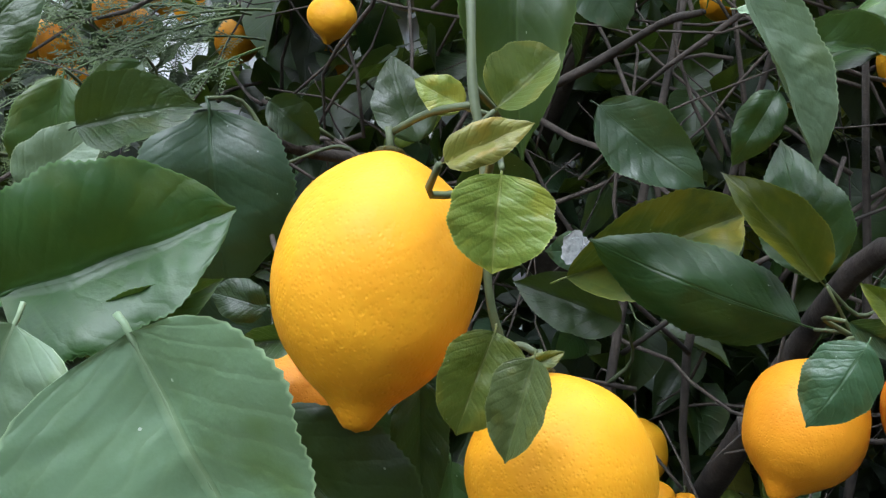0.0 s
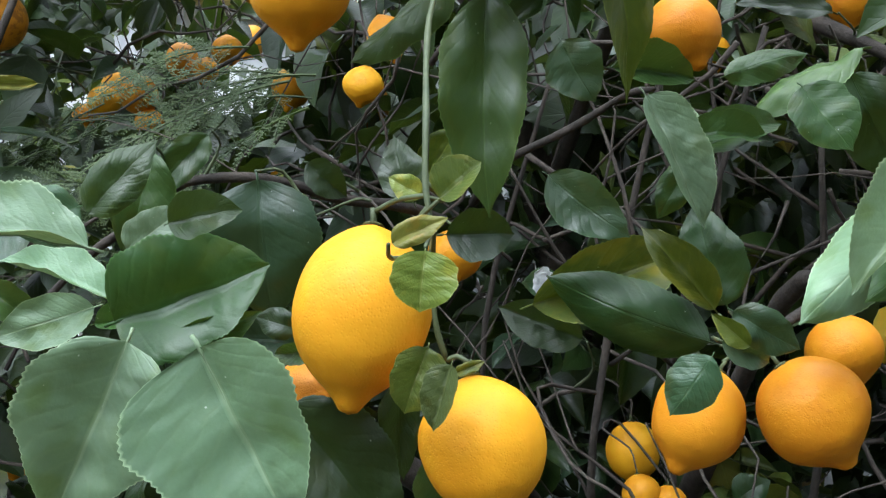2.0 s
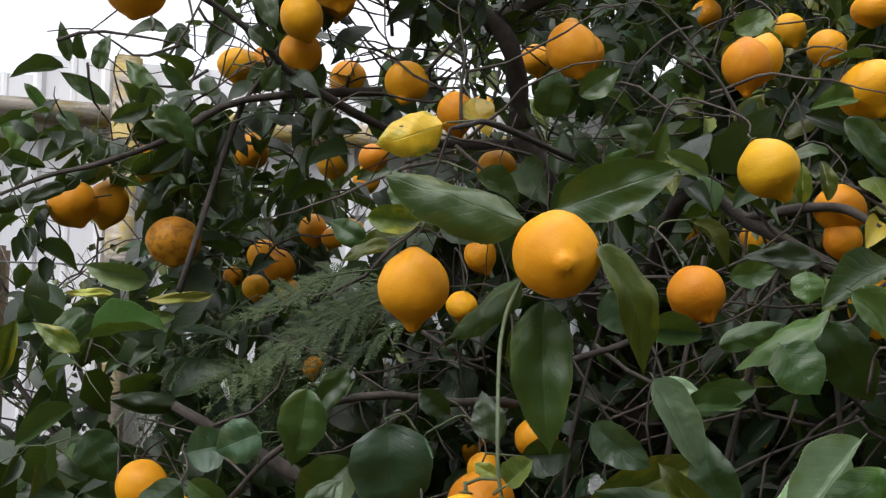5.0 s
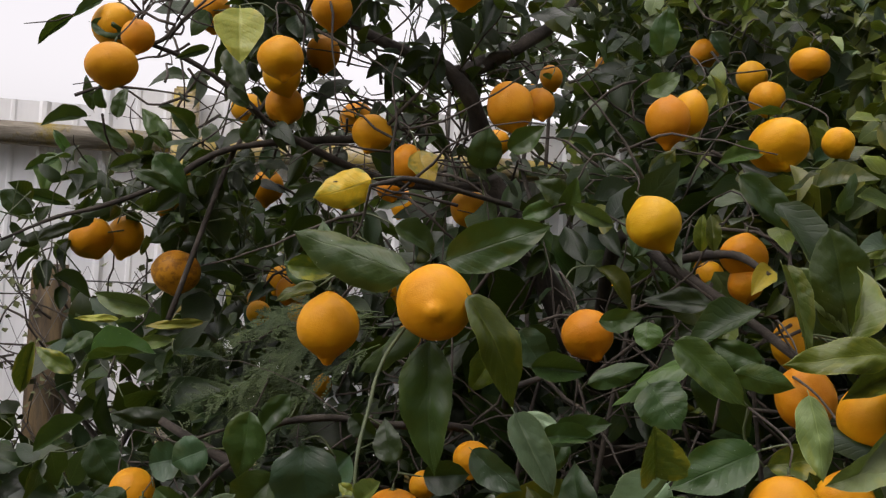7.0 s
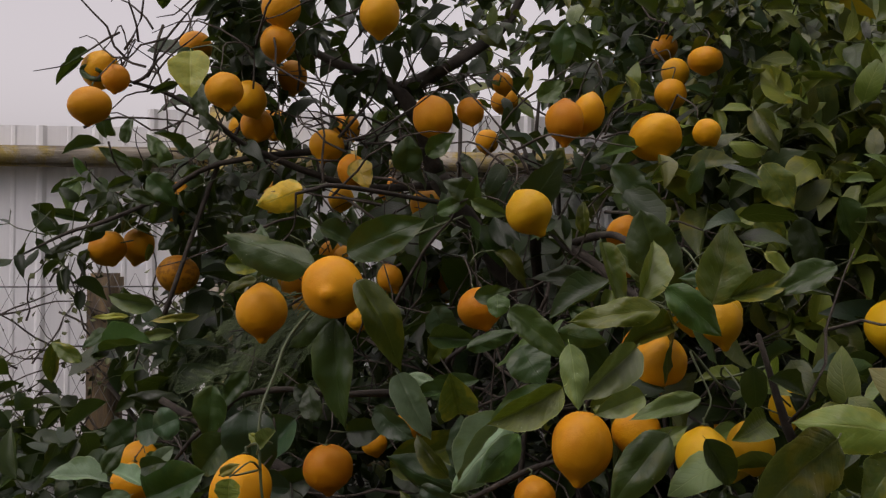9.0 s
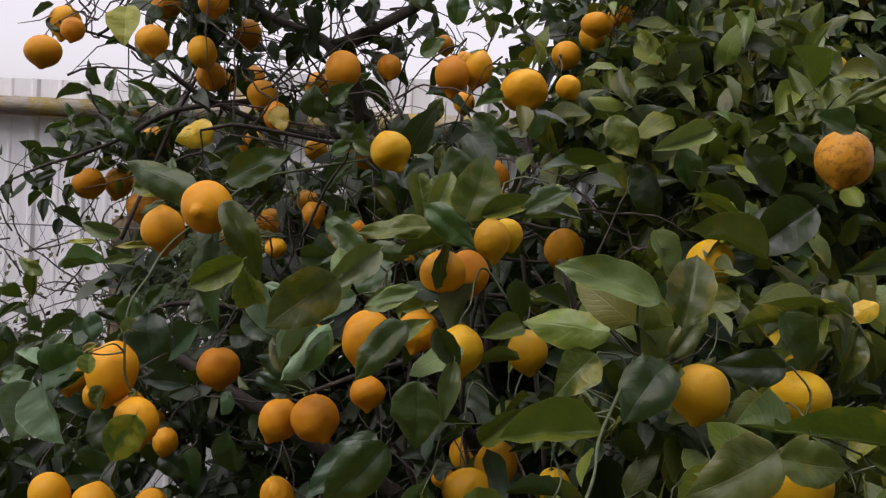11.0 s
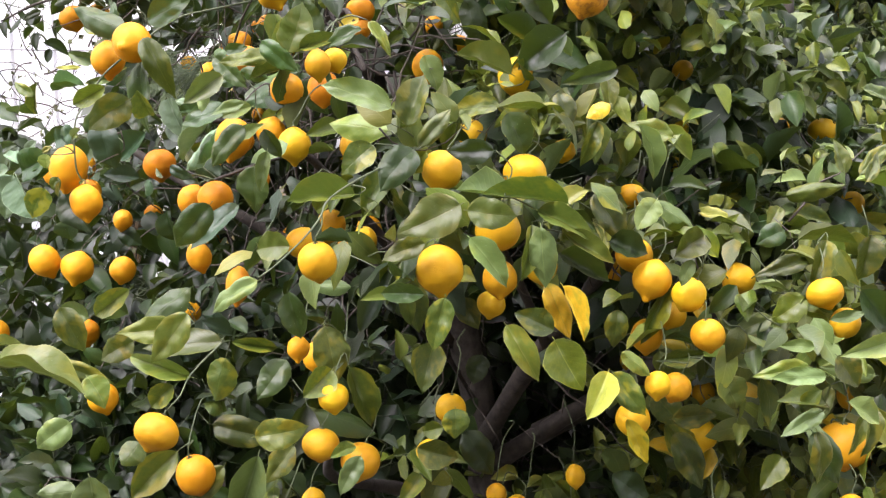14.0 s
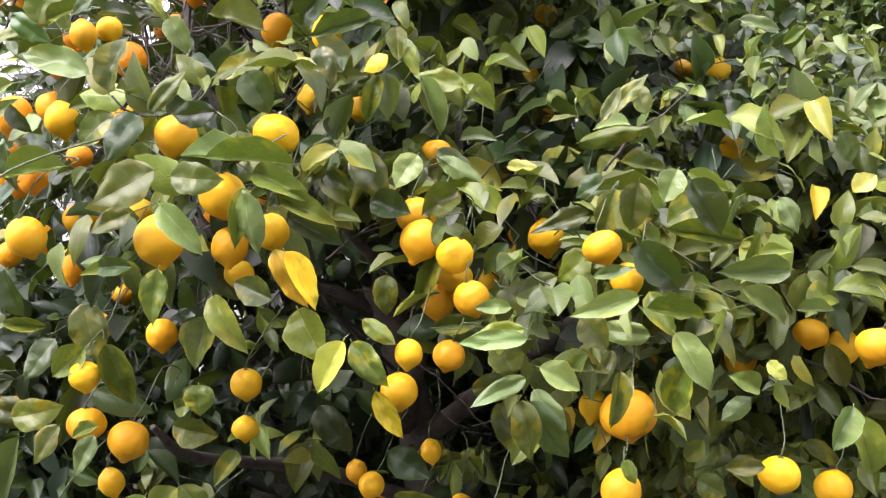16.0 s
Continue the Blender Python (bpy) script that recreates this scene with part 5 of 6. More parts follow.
leaf(0.5085, 0.2653, 1.0601, 0.4914, 0.2186, 1.0090, 0.0437, -42, 'h', 'w')
leaf(0.4293, 0.1934, 0.9668, 0.5165, 0.2252, 0.9525, 0.0468, 73, 'g', 'f')
leaf(0.5250, 0.1815, 0.9445, 0.5132, 0.1417, 0.8460, 0.0489, -51, 'q', 'v')
leaf(0.4760, 0.1640, 0.9236, 0.4420, 0.1204, 0.8676, 0.0333, -66, 'l', 'f')
leaf(0.4184, 0.1323, 0.9426, 0.3709, 0.0865, 0.8756, 0.0476, -69, 'g', 'v')
leaf(0.3678, 0.0196, 0.9329, 0.3831, 0.0263, 0.8677, 0.0549, 79, 'q', 'f')
leaf(0.3856, -0.0216, 1.0263, 0.3432, -0.0496, 0.9876, 0.0395, -79, 'q', 'f')
leaf(0.2796, 0.0687, 0.8737, 0.2350, 0.0340, 0.8700, 0.0341, -69, 'q', 'c')
leaf(0.5491, 0.2305, 0.9487, 0.5258, 0.1912, 0.9007, 0.0382, -43, 'g', 'f')
leaf(0.6878, 0.1985, 0.9749, 0.6732, 0.1712, 0.9244, 0.0286, -56, 'q', 'f')
leaf(0.6651, 0.2196, 0.9767, 0.6434, 0.1905, 0.9676, 0.0200, -46, 'g', 'f')
leaf(0.6776, 0.2697, 0.8604, 0.6685, 0.2261, 0.8055, 0.0425, -24, 'l', 'k')
leaf(0.7178, 0.2946, 0.8709, 0.7017, 0.2524, 0.8318, 0.0377, -36, 'l', 'k')
leaf(0.7419, 0.2832, 0.8853, 0.7813, 0.3012, 0.8347, 0.0371, 49, 'l', 'v')
leaf(0.7758, 0.2618, 1.1917, 0.7685, 0.2454, 1.1206, 0.0365, -53, 'g', 'f')
leaf(0.6703, 0.4109, 1.0773, 0.6727, 0.3776, 1.0085, 0.0493, -23, 'g', 'k')
leaf(0.7679, 0.3102, 1.0244, 0.7772, 0.3003, 0.9854, 0.0412, -8, 'g', 'f')
leaf(0.7493, 0.3080, 0.9932, 0.7217, 0.2960, 0.9839, 0.0259, -75, 'o', 'f')
leaf(0.7114, 0.3031, 0.9573, 0.7580, 0.3408, 0.9380, 0.0422, 83, 'g', 'v')
leaf(0.4169, 0.0648, 0.9783, 0.4129, 0.0356, 0.9556, 0.0366, -40, 'l', 'c')
leaf(0.8603, 0.2740, 1.1652, 0.9120, 0.2717, 1.1025, 0.0340, 49, 'l', 'f')
leaf(0.8701, 0.4020, 1.1171, 0.9182, 0.3957, 1.0548, 0.0567, 60, 'o', 'v')
leaf(0.9001, 0.3321, 1.1514, 0.8500, 0.3150, 1.1718, 0.0364, -67, 'g', 'v')
leaf(0.9530, 0.3969, 1.0878, 0.9446, 0.3537, 1.0319, 0.0373, -38, 'p', 'v')
leaf(0.9543, 0.4124, 1.0827, 1.0014, 0.4222, 1.0269, 0.0376, 65, 'g', 'f')
leaf(0.9708, 0.4309, 1.0142, 1.0018, 0.4444, 0.9496, 0.0273, 70, 'y', 'w')
leaf(0.9101, 0.5324, 1.1389, 0.9133, 0.5212, 1.0832, 0.0365, -17, 'g', 'f')
leaf(0.9582, 0.4295, 1.1082, 0.9998, 0.4446, 1.0804, 0.0252, 51, 'l', 'c')
leaf(1.2029, 0.4361, 1.1298, 1.1494, 0.3896, 1.1214, 0.0263, -58, 'l', 'f')
leaf(0.9692, 0.5563, 1.0664, 1.0238, 0.6029, 1.0740, 0.0269, 75, 'g', 'k')
leaf(1.1637, 0.5159, 0.9739, 1.1463, 0.4790, 0.9346, 0.0339, -41, 'o', 'k')
leaf(1.2189, 0.4160, 1.0523, 1.2599, 0.4340, 0.9810, 0.0392, 79, 'h', 'f')
leaf(1.2641, 0.5447, 1.0579, 1.2730, 0.5160, 0.9981, 0.0259, -28, 'g', 'f')
leaf(1.1402, 0.6892, 1.1597, 1.0988, 0.6617, 1.1231, 0.0432, -60, 'o', 'f')
leaf(0.9309, 0.4923, 0.9018, 0.9841, 0.5151, 0.8650, 0.0434, 63, 'h', 'w')
leaf(0.9541, 0.4700, 0.8455, 1.0087, 0.4945, 0.8460, 0.0286, 72, 'g', 'f')
leaf(1.2543, 0.6368, 1.0746, 1.1892, 0.6041, 1.0840, 0.0318, -72, 'q', 'f')
leaf(0.9678, 0.5791, 1.1696, 0.9411, 0.5532, 1.0852, 0.0275, -77, 'g', 'v')
leaf(0.4163, 0.2418, 1.4662, 0.3825, 0.1983, 1.4262, 0.0315, -78, 'q', 'k')
leaf(0.4696, 0.2259, 1.4297, 0.4165, 0.2113, 1.4125, 0.0183, -69, 'q', 'f')
leaf(0.4222, 0.3807, 1.4785, 0.3813, 0.3385, 1.4582, 0.0266, -59, 'g', 'k')
leaf(0.4386, 0.2598, 1.3953, 0.3997, 0.2241, 1.3419, 0.0382, -55, 'h', 'f')
leaf(0.4673, 0.2688, 1.3914, 0.4912, 0.2773, 1.3524, 0.0254, 82, 'h', 'f')
leaf(0.4554, 0.2596, 1.3387, 0.4512, 0.2608, 1.2677, 0.0508, -115, 'h', 'f')
leaf(-0.0908, 0.5766, 1.3328, -0.1369, 0.5485, 1.2784, 0.0521, -70, 'b', 'v')
leaf(-0.0978, 0.6317, 1.2491, -0.1531, 0.5849, 1.2207, 0.0442, -77, 'h', 'f')
leaf(0.8479, 0.6077, 1.6751, 0.7936, 0.5879, 1.6532, 0.0207, -67, 'g', 'f')
leaf(0.8105, 0.5535, 1.6147, 0.7740, 0.5362, 1.6312, 0.0303, -71, 'h', 'k')
leaf(0.7550, 0.8494, 1.6729, 0.8467, 0.9109, 1.6300, 0.0378, 73, 'h', 'k')
leaf(0.7230, 0.6920, 1.6254, 0.7702, 0.7103, 1.5851, 0.0307, 77, 'h', 'c')
leaf(0.6770, 0.6542, 1.6061, 0.7219, 0.6705, 1.5509, 0.0457, 75, 'h', 'f')
leaf(0.5075, 0.7659, 1.5933, 0.5416, 0.7765, 1.5124, 0.0476, 71, 'h', 'c')
leaf(0.5561, 0.8028, 1.6200, 0.5728, 0.8187, 1.5613, 0.0392, 99, 'h', 'v')
leaf(0.6389, 0.6401, 1.6274, 0.5829, 0.5862, 1.5969, 0.0306, -78, 'q', 'v')
leaf(0.4648, 0.7644, 1.6594, 0.5041, 0.7741, 1.6027, 0.0481, 74, 'g', 'w')
leaf(0.4553, 0.7668, 1.6047, 0.4936, 0.7701, 1.5508, 0.0352, 74, 'g', 'v')
leaf(0.4700, 0.7213, 1.5976, 0.4197, 0.7020, 1.5759, 0.0256, -67, 'l', 'w')
leaf(0.4984, 1.1628, 1.5352, 0.5568, 1.2130, 1.5935, 0.0483, 70, 'h', 'f')
leaf(-0.0898, 0.5880, 1.6289, -0.1495, 0.5703, 1.6057, 0.0428, -91, 'y', 'c')
leaf(-0.0907, 0.7447, 1.6796, -0.0651, 0.7290, 1.6386, 0.0352, 35, 'y', 'w')
leaf(-0.2481, 0.5652, 1.8121, -0.2338, 0.5462, 1.7496, 0.0531, 13, 'p', 'v')
leaf(0.3944, 0.4854, 1.5024, 0.3741, 0.4639, 1.5889, 0.0573, -117, 'm', 'f', (8, 14, 0.1, 0.7))
leaf(0.3360, 0.4534, 1.5556, 0.3603, 0.4419, 1.4810, 0.0303, 43, 'l', 'v', (5, 50, 0.1, 0.85))
leaf(0.3435, 0.4753, 1.5517, 0.3981, 0.4741, 1.5021, 0.0258, 67, 'q', 'f')
leaf(0.2918, 0.6880, 1.6556, 0.3581, 0.7033, 1.5978, 0.0371, 83, 'h', 'f')
leaf(0.3133, 0.7500, 1.6882, 0.2679, 0.7333, 1.6775, 0.0255, -67, 'm', 'f')
leaf(-0.0046, 0.7218, 1.6572, 0.0101, 0.7019, 1.7027, 0.0438, 173, 'h', 'f')
leaf(0.0297, 0.7154, 1.6806, 0.0718, 0.7144, 1.7095, 0.0293, 100, 'm', 'w')
leaf(0.3231, 0.3507, 1.4121, 0.2653, 0.3088, 1.3874, 0.0405, -56, 'd', 'c')
leaf(0.2231, 0.5383, 1.4390, 0.2548, 0.5262, 1.4008, 0.0539, 48, 'd', 'f')
leaf(-0.7084, 0.8935, 1.8928, -0.7559, 0.8697, 1.8468, 0.0202, -87, 'd', 'f')
leaf(-0.6910, 0.9341, 1.7546, -0.7013, 0.9211, 1.8078, 0.0187, -122, 'd', 'w')
leaf(-0.6627, 0.9225, 1.7556, -0.6629, 0.9004, 1.7865, 0.0203, -171, 'd', 'f')
leaf(-0.6411, 0.9247, 1.7422, -0.6308, 0.9259, 1.7932, 0.0258, 90, 'd', 'f')
leaf(-0.6335, 0.9454, 1.6980, -0.6882, 0.9076, 1.7371, 0.0260, -85, 'm', 'c')
leaf(-0.6900, 0.9193, 1.7434, -0.7447, 0.8779, 1.7291, 0.0278, -67, 'd', 'f')
leaf(-0.5634, 0.9527, 1.7005, -0.6079, 0.9341, 1.7625, 0.0323, -86, 'm', 'f')
leaf(-0.7014, 0.9076, 1.6716, -0.7346, 0.8949, 1.7214, 0.0166, -76, 'm', 'f')
leaf(-0.7465, 0.9186, 1.6850, -0.7545, 0.9019, 1.6196, 0.0467, -28, 'm', 'f')
leaf(-0.7161, 0.8929, 1.6738, -0.7623, 0.8717, 1.6528, 0.0201, -82, 'd', 'v')
leaf(-0.6616, 0.9098, 1.6581, -0.7112, 0.8806, 1.6380, 0.0146, -86, 'd', 'v')
leaf(-0.8032, 0.8724, 1.6187, -0.7537, 0.8853, 1.5783, 0.0367, 89, 'd', 'c')
leaf(-0.7050, 0.9128, 1.6048, -0.7852, 0.8727, 1.6220, 0.0203, -83, 'd', 'v')
leaf(-0.5298, 0.9771, 1.7194, -0.5602, 0.9440, 1.7551, 0.0233, -104, 'b', 'w')
leaf(-0.5278, 0.9668, 1.7049, -0.5191, 0.9674, 1.6484, 0.0444, 91, 'b', 'w')
leaf(-0.5713, 0.9667, 1.6246, -0.6111, 0.9327, 1.6047, 0.0260, -86, 'q', 'f')
leaf(-0.4904, 0.9697, 1.6104, -0.5399, 0.9447, 1.6049, 0.0294, -76, 'm', 'w')
leaf(-0.5373, 0.9548, 1.5944, -0.5824, 0.9404, 1.5526, 0.0413, -70, 'm', 'w')
leaf(-0.4928, 0.9851, 1.6202, -0.4744, 0.9782, 1.5508, 0.0482, 49, 'h', 'v')
leaf(-0.3187, 0.6737, 1.7924, -0.2892, 0.6610, 1.7381, 0.0293, 45, 'h', 'f')
leaf(-0.3428, 0.6683, 1.7914, -0.3709, 0.6413, 1.7739, 0.0132, -89, 'd', 'f')
leaf(-0.4615, 0.6140, 1.8385, -0.4792, 0.5860, 1.8125, 0.0160, -60, 'd', 'v')
leaf(-0.5096, 0.8404, 1.4592, -0.5738, 0.7977, 1.4714, 0.0340, -97, 'q', 'f')
leaf(-0.5409, 0.8132, 1.4417, -0.5940, 0.7842, 1.4411, 0.0118, -72, 'p', 'w')
leaf(-0.4273, 0.8480, 1.4446, -0.4971, 0.8094, 1.4345, 0.0151, -93, 'p', 'f')
leaf(-0.4707, 0.8415, 1.4163, -0.5242, 0.8059, 1.4060, 0.0186, -86, 'q', 'w')
leaf(-0.5709, 0.7993, 1.4202, -0.6042, 0.7759, 1.3912, 0.0251, -58, 'm', 'w')
leaf(-0.6483, 0.7741, 1.4037, -0.6670, 0.7701, 1.3260, 0.0268, -102, 'g', 'f')
leaf(-0.5948, 0.8269, 1.2965, -0.6520, 0.7890, 1.2477, 0.0342, -61, 'm', 'v')
leaf(-0.5640, 0.8058, 1.2703, -0.5202, 0.8156, 1.2066, 0.0586, 91, 'd', 'f')
leaf(-0.4579, 0.8413, 1.3040, -0.5290, 0.7941, 1.3104, 0.0294, -97, 'd', 'c')
leaf(0.1853, 0.7174, 1.7482, 0.2211, 0.7224, 1.7716, 0.0270, 91, 'm', 'w')
leaf(0.1944, 0.7408, 1.6519, 0.2188, 0.7295, 1.6866, 0.0274, 117, 'g', 'w')
leaf(0.1083, 0.6840, 1.6246, 0.0770, 0.6605, 1.6402, 0.0300, -88, 'h', 'f')
leaf(0.0582, 0.6841, 1.6004, 0.1056, 0.6821, 1.6212, 0.0236, 94, 'm', 'f')
leaf(0.1222, 0.6437, 1.6125, 0.1669, 0.6567, 1.5939, 0.0206, 94, 'q', 'f')
leaf(0.1081, 0.6906, 1.6061, 0.1192, 0.6687, 1.6454, 0.0235, 154, 'm', 'v')
leaf(-0.0503, 0.5640, 1.5790, -0.0065, 0.5770, 1.5579, 0.0314, 63, 'd', 'f')
leaf(0.1879, 0.8236, 1.8125, 0.1956, 0.8154, 1.8728, 0.0366, 150, 'd', 'w')
leaf(0.2335, 1.0589, 1.8950, 0.2585, 1.0594, 1.8626, 0.0239, 80, 'b', 'f')
leaf(0.1060, 0.5474, 1.4449, 0.1604, 0.5590, 1.4430, 0.0284, 80, 'd', 'v')
leaf(0.4276, 0.3121, 1.5135, 0.4771, 0.3304, 1.4718, 0.0326, 83, 'm', 'f')
leaf(0.4101, 0.2766, 1.3756, 0.4503, 0.2904, 1.3981, 0.0201, 81, 'q', 'w')
leaf(0.4830, 0.4059, 1.5177, 0.4279, 0.3862, 1.5244, 0.0239, -74, 'b', 'f')
leaf(0.027, 0.458, 1.468, 0.036, 0.457, 1.342, 0.052, 84, 'm', 'f')
leaf(0.141, 0.438, 1.393, 0.190, 0.444, 1.400, 0.020, 62, 'm', 'f')
leaf(0.120, 0.450, 1.410, 0.160, 0.448, 1.405, 0.016, 46, 's', 'f')
leaf(0.150, 0.356, 1.284, 0.133, 0.354, 1.255, 0.026, -75, 'b', 'c')
leaf(0.323, 0.536, 1.466, 0.274, 0.534, 1.484, 0.028, -97, 'm', 'f')
leaf(0.2548, 0.4016, 1.4875, 0.3135, 0.4102, 1.4399, 0.0323, 70, 'm', 'f', (15, 10, 0.1, 0.8))
leaf(0.2574, 0.2553, 1.4016, 0.2578, 0.2315, 1.4380, 0.0491, -154, 'g', 'f', (45, 45, 0.1, 0.7))
leaf(0.3541, 0.2624, 1.4654, 0.3664, 0.2474, 1.4124, 0.0247, 26, 'q', 'c')
leaf(0.4086, 0.3110, 1.4189, 0.3758, 0.2820, 1.4046, 0.0249, -69, 'q', 'f')
leaf(0.3026, 0.4072, 1.4657, 0.3510, 0.4116, 1.4559, 0.0242, 93, 'd', 'c')
leaf(0.2271, 0.4420, 1.5007, 0.2292, 0.4336, 1.4770, 0.0258, 10, 'm', 'c')
leaf(0.1755, 0.5126, 1.4953, 0.2159, 0.5239, 1.5031, 0.0225, 91, 'd', 'w')
leaf(0.1693, 0.5051, 1.4370, 0.2238, 0.5188, 1.4616, 0.0223, 69, 'm', 'c')
leaf(0.1466, 0.4545, 1.3879, 0.1967, 0.4601, 1.4126, 0.0270, 70, 'm', 'f')

# ---- trunk and limbs ----
limbs = []


def limb(name, pts, r0, r1, mat=bark, label=""):
    path = smooth_path(pts)
    n = len(path)
    bm = bmesh.new()
    tube(bm, path, [(r0 + (r1 - r0) * i / (n - 1)) * (1 + 0.10 * math.sin(5 * i + 40 * r0)) for i in range(n)], 9 if r0 > 0.01 else 6)
    part(name, bm, mat, tree, label)
    limbs.extend(path)


limb("trunk", [(0.36, 1.30, -0.05), (0.34, 1.27, 0.3), (0.30, 1.26, 0.62), (0.20, 1.24, 1.0), (0.06, 1.18, 1.4), (-0.06, 0.98, 1.67)], 0.065, 0.016, bark, "grey-brown trunk")
limb("limb", [(-0.06, 0.96, 1.68), (-0.066, 0.936, 1.735), (-0.071, 0.903, 1.768), (-0.099, 0.893, 1.807), (-0.16, 0.926, 1.835), (-0.222, 0.907, 1.86), (-0.34, 0.90, 1.93)], 0.015, 0.006)
limb("limb", [(-0.095, 0.895, 1.80), (-0.068, 0.954, 1.832), (-0.027, 0.966, 1.856), (0.03, 1.08, 1.95), (0.08, 1.15, 2.15)], 0.014, 0.006)
limb("limb", [(0.07, 1.17, 1.36), (0.14, 0.86, 1.585), (0.212, 0.784, 1.557), (0.266, 0.749, 1.527), (0.311, 0.711, 1.499), (0.36, 0.668, 1.465)], 0.010, 0.005)
limb("limb", [(0.30, 1.24, 0.55), (0.52, 1.05, 0.85), (0.70, 0.92, 1.06), (0.80, 0.84, 1.22), (0.84, 0.80, 1.32)], 0.026, 0.004)
limb("limb", [(0.31, 1.25, 0.50), (0.70, 1.25, 0.82), (1.0, 1.12, 1.00), (1.2, 1.0, 1.08)], 0.026, 0.004)
limb("limb", [(0.25, 1.25, 0.80), (0.0, 0.95, 1.05), (-0.2, 0.8, 1.2), (-0.42, 0.74, 1.32)], 0.020, 0.006)
limb("limb", [(0.23, 1.24, 0.88), (0.24, 0.90, 1.12), (0.25, 0.66, 1.30), (0.27, 0.547, 1.317)], 0.015, 0.004)
limb("limb", [(0.33, 1.26, 0.35), (0.30, 0.95, 0.55), (0.35, 0.6, 0.72), (0.45, 0.45, 0.85)], 0.020, 0.006)
limb("limb", [(0.60, 0.97, 0.92), (0.60, 0.76, 1.15), (0.52, 0.62, 1.32), (0.48, 0.56, 1.46)], 0.011, 0.003)
limb("limb", [(0.85, 1.22, 0.92), (0.86, 1.40, 1.25), (0.90, 1.45, 1.6), (0.80, 1.6, 2.1)], 0.022, 0.008)
limb("limb", [(0.45, 1.25, 0.62), (0.85, 1.7, 0.9), (1.2, 1.9, 1.3), (1.3, 2.2, 1.9)], 0.025, 0.008)
limb("branch", [(-0.02, 0.80, 1.34), (-0.048, 0.749, 1.349), (-0.093, 0.695, 1.351), (-0.14, 0.641, 1.361), (-0.191, 0.606, 1.353), (-0.21, 0.582, 1.327), (-0.246, 0.578, 1.298), (-0.278, 0.573, 1.259)], 0.006, 0.0025)
limb("branch", [(0.0, 0.90, 1.36), (0.025, 0.811, 1.392), (0.086, 0.717, 1.421), (0.124, 0.67, 1.444), (0.14, 0.621, 1.443)], 0.005, 0.002)
limb("branch", [(0.187, 0.469, 1.276), (0.234, 0.524, 1.301), (0.277, 0.547, 1.317)], 0.003, 0.0035)
limb("branch", [(0.21, 0.785, 1.56), (0.258, 0.746, 1.57), (0.296, 0.705, 1.569), (0.327, 0.684, 1.549)], 0.006, 0.004)
limb("branch", [(-0.462, 0.679, 1.808), (-0.408, 0.727, 1.79), (-0.353, 0.765, 1.753), (-0.315, 0.83, 1.711), (-0.2, 0.95, 1.66), (-0.05, 0.99, 1.66)], 0.0025, 0.007)
limb("branch", [(-0.443, 0.695, 1.801), (-0.42, 0.702, 1.817), (-0.398, 0.707, 1.862), (-0.36, 0.74, 1.93)], 0.003, 0.0015)
limb("branch", [(-0.641, 0.683, 1.542), (-0.585, 0.72, 1.577), (-0.528, 0.737, 1.595), (-0.466, 0.786, 1.632), (-0.397, 0.858, 1.693), (-0.2, 0.93, 1.72)], 0.002, 0.006)
limb("branch", [(-0.43, 0.76, 1.45), (-0.411, 0.854, 1.661), (-0.383, 0.861, 1.718), (-0.355, 0.869, 1.772), (-0.312, 0.88, 1.834)], 0.004, 0.003)
limb("branch", [(0.02, 0.78, 1.62), (-0.041, 0.601, 1.631), (-0.06, 0.565, 1.625), (-0.072, 0.54, 1.618)], 0.004, 0.002)
limb("branch", [(0.05, 0.80, 1.60), (0.06, 0.62, 1.57), (0.035, 0.53, 1.545), (0.008, 0.43, 1.475), (0.004, 0.39, 1.445), (0.006, 0.365, 1.416), (0.012, 0.329, 1.384), (0.015, 0.318, 1.354), (0.02, 0.313, 1.332), (0.024, 0.312, 1.296), (0.03, 0.317, 1.277)], 0.0019, 0.0014, green_stem, "thin green stem")
limb("branch", [(0.60, 0.50, 1.36), (0.66, 0.25, 1.345), (0.685, 0.135, 1.329), (0.694, 0.102, 1.309), (0.696, 0.067, 1.289), (0.685, 0.034, 1.264), (0.68, 0.007, 1.252)], 0.0015, 0.0010, green_stem, "thin green stem")


# upright bare branches in the hollow of the crown
for pts, r0, r1 in (([(0.24, 1.24, 0.80), (0.14, 0.88, 1.05), (0.135, 0.82, 1.25), (0.17, 0.84, 1.52)], 0.009, 0.005),
                    ([(0.26, 1.25, 0.72), (0.24, 0.95, 0.98), (0.20, 0.88, 1.22), (0.26, 0.86, 1.54)], 0.008, 0.005),
                    ([(0.22, 1.24, 0.90), (0.06, 0.98, 1.08), (0.02, 0.90, 1.24), (0.07, 0.88, 1.50)], 0.008, 0.004),
                    ([(0.29, 1.25, 0.66), (0.33, 0.98, 0.92), (0.345, 0.88, 1.16), (0.31, 0.84, 1.46)], 0.010, 0.005),
                    ([(0.20, 0.87, 1.22), (0.10, 0.80, 1.30), (0.03, 0.77, 1.40)], 0.004, 0.002),
                    ([(0.14, 0.83, 1.22), (0.22, 0.76, 1.30), (0.33, 0.74, 1.36)], 0.004, 0.002)):
    limb("branch", pts, 0.6 * r0, 0.6 * r1)


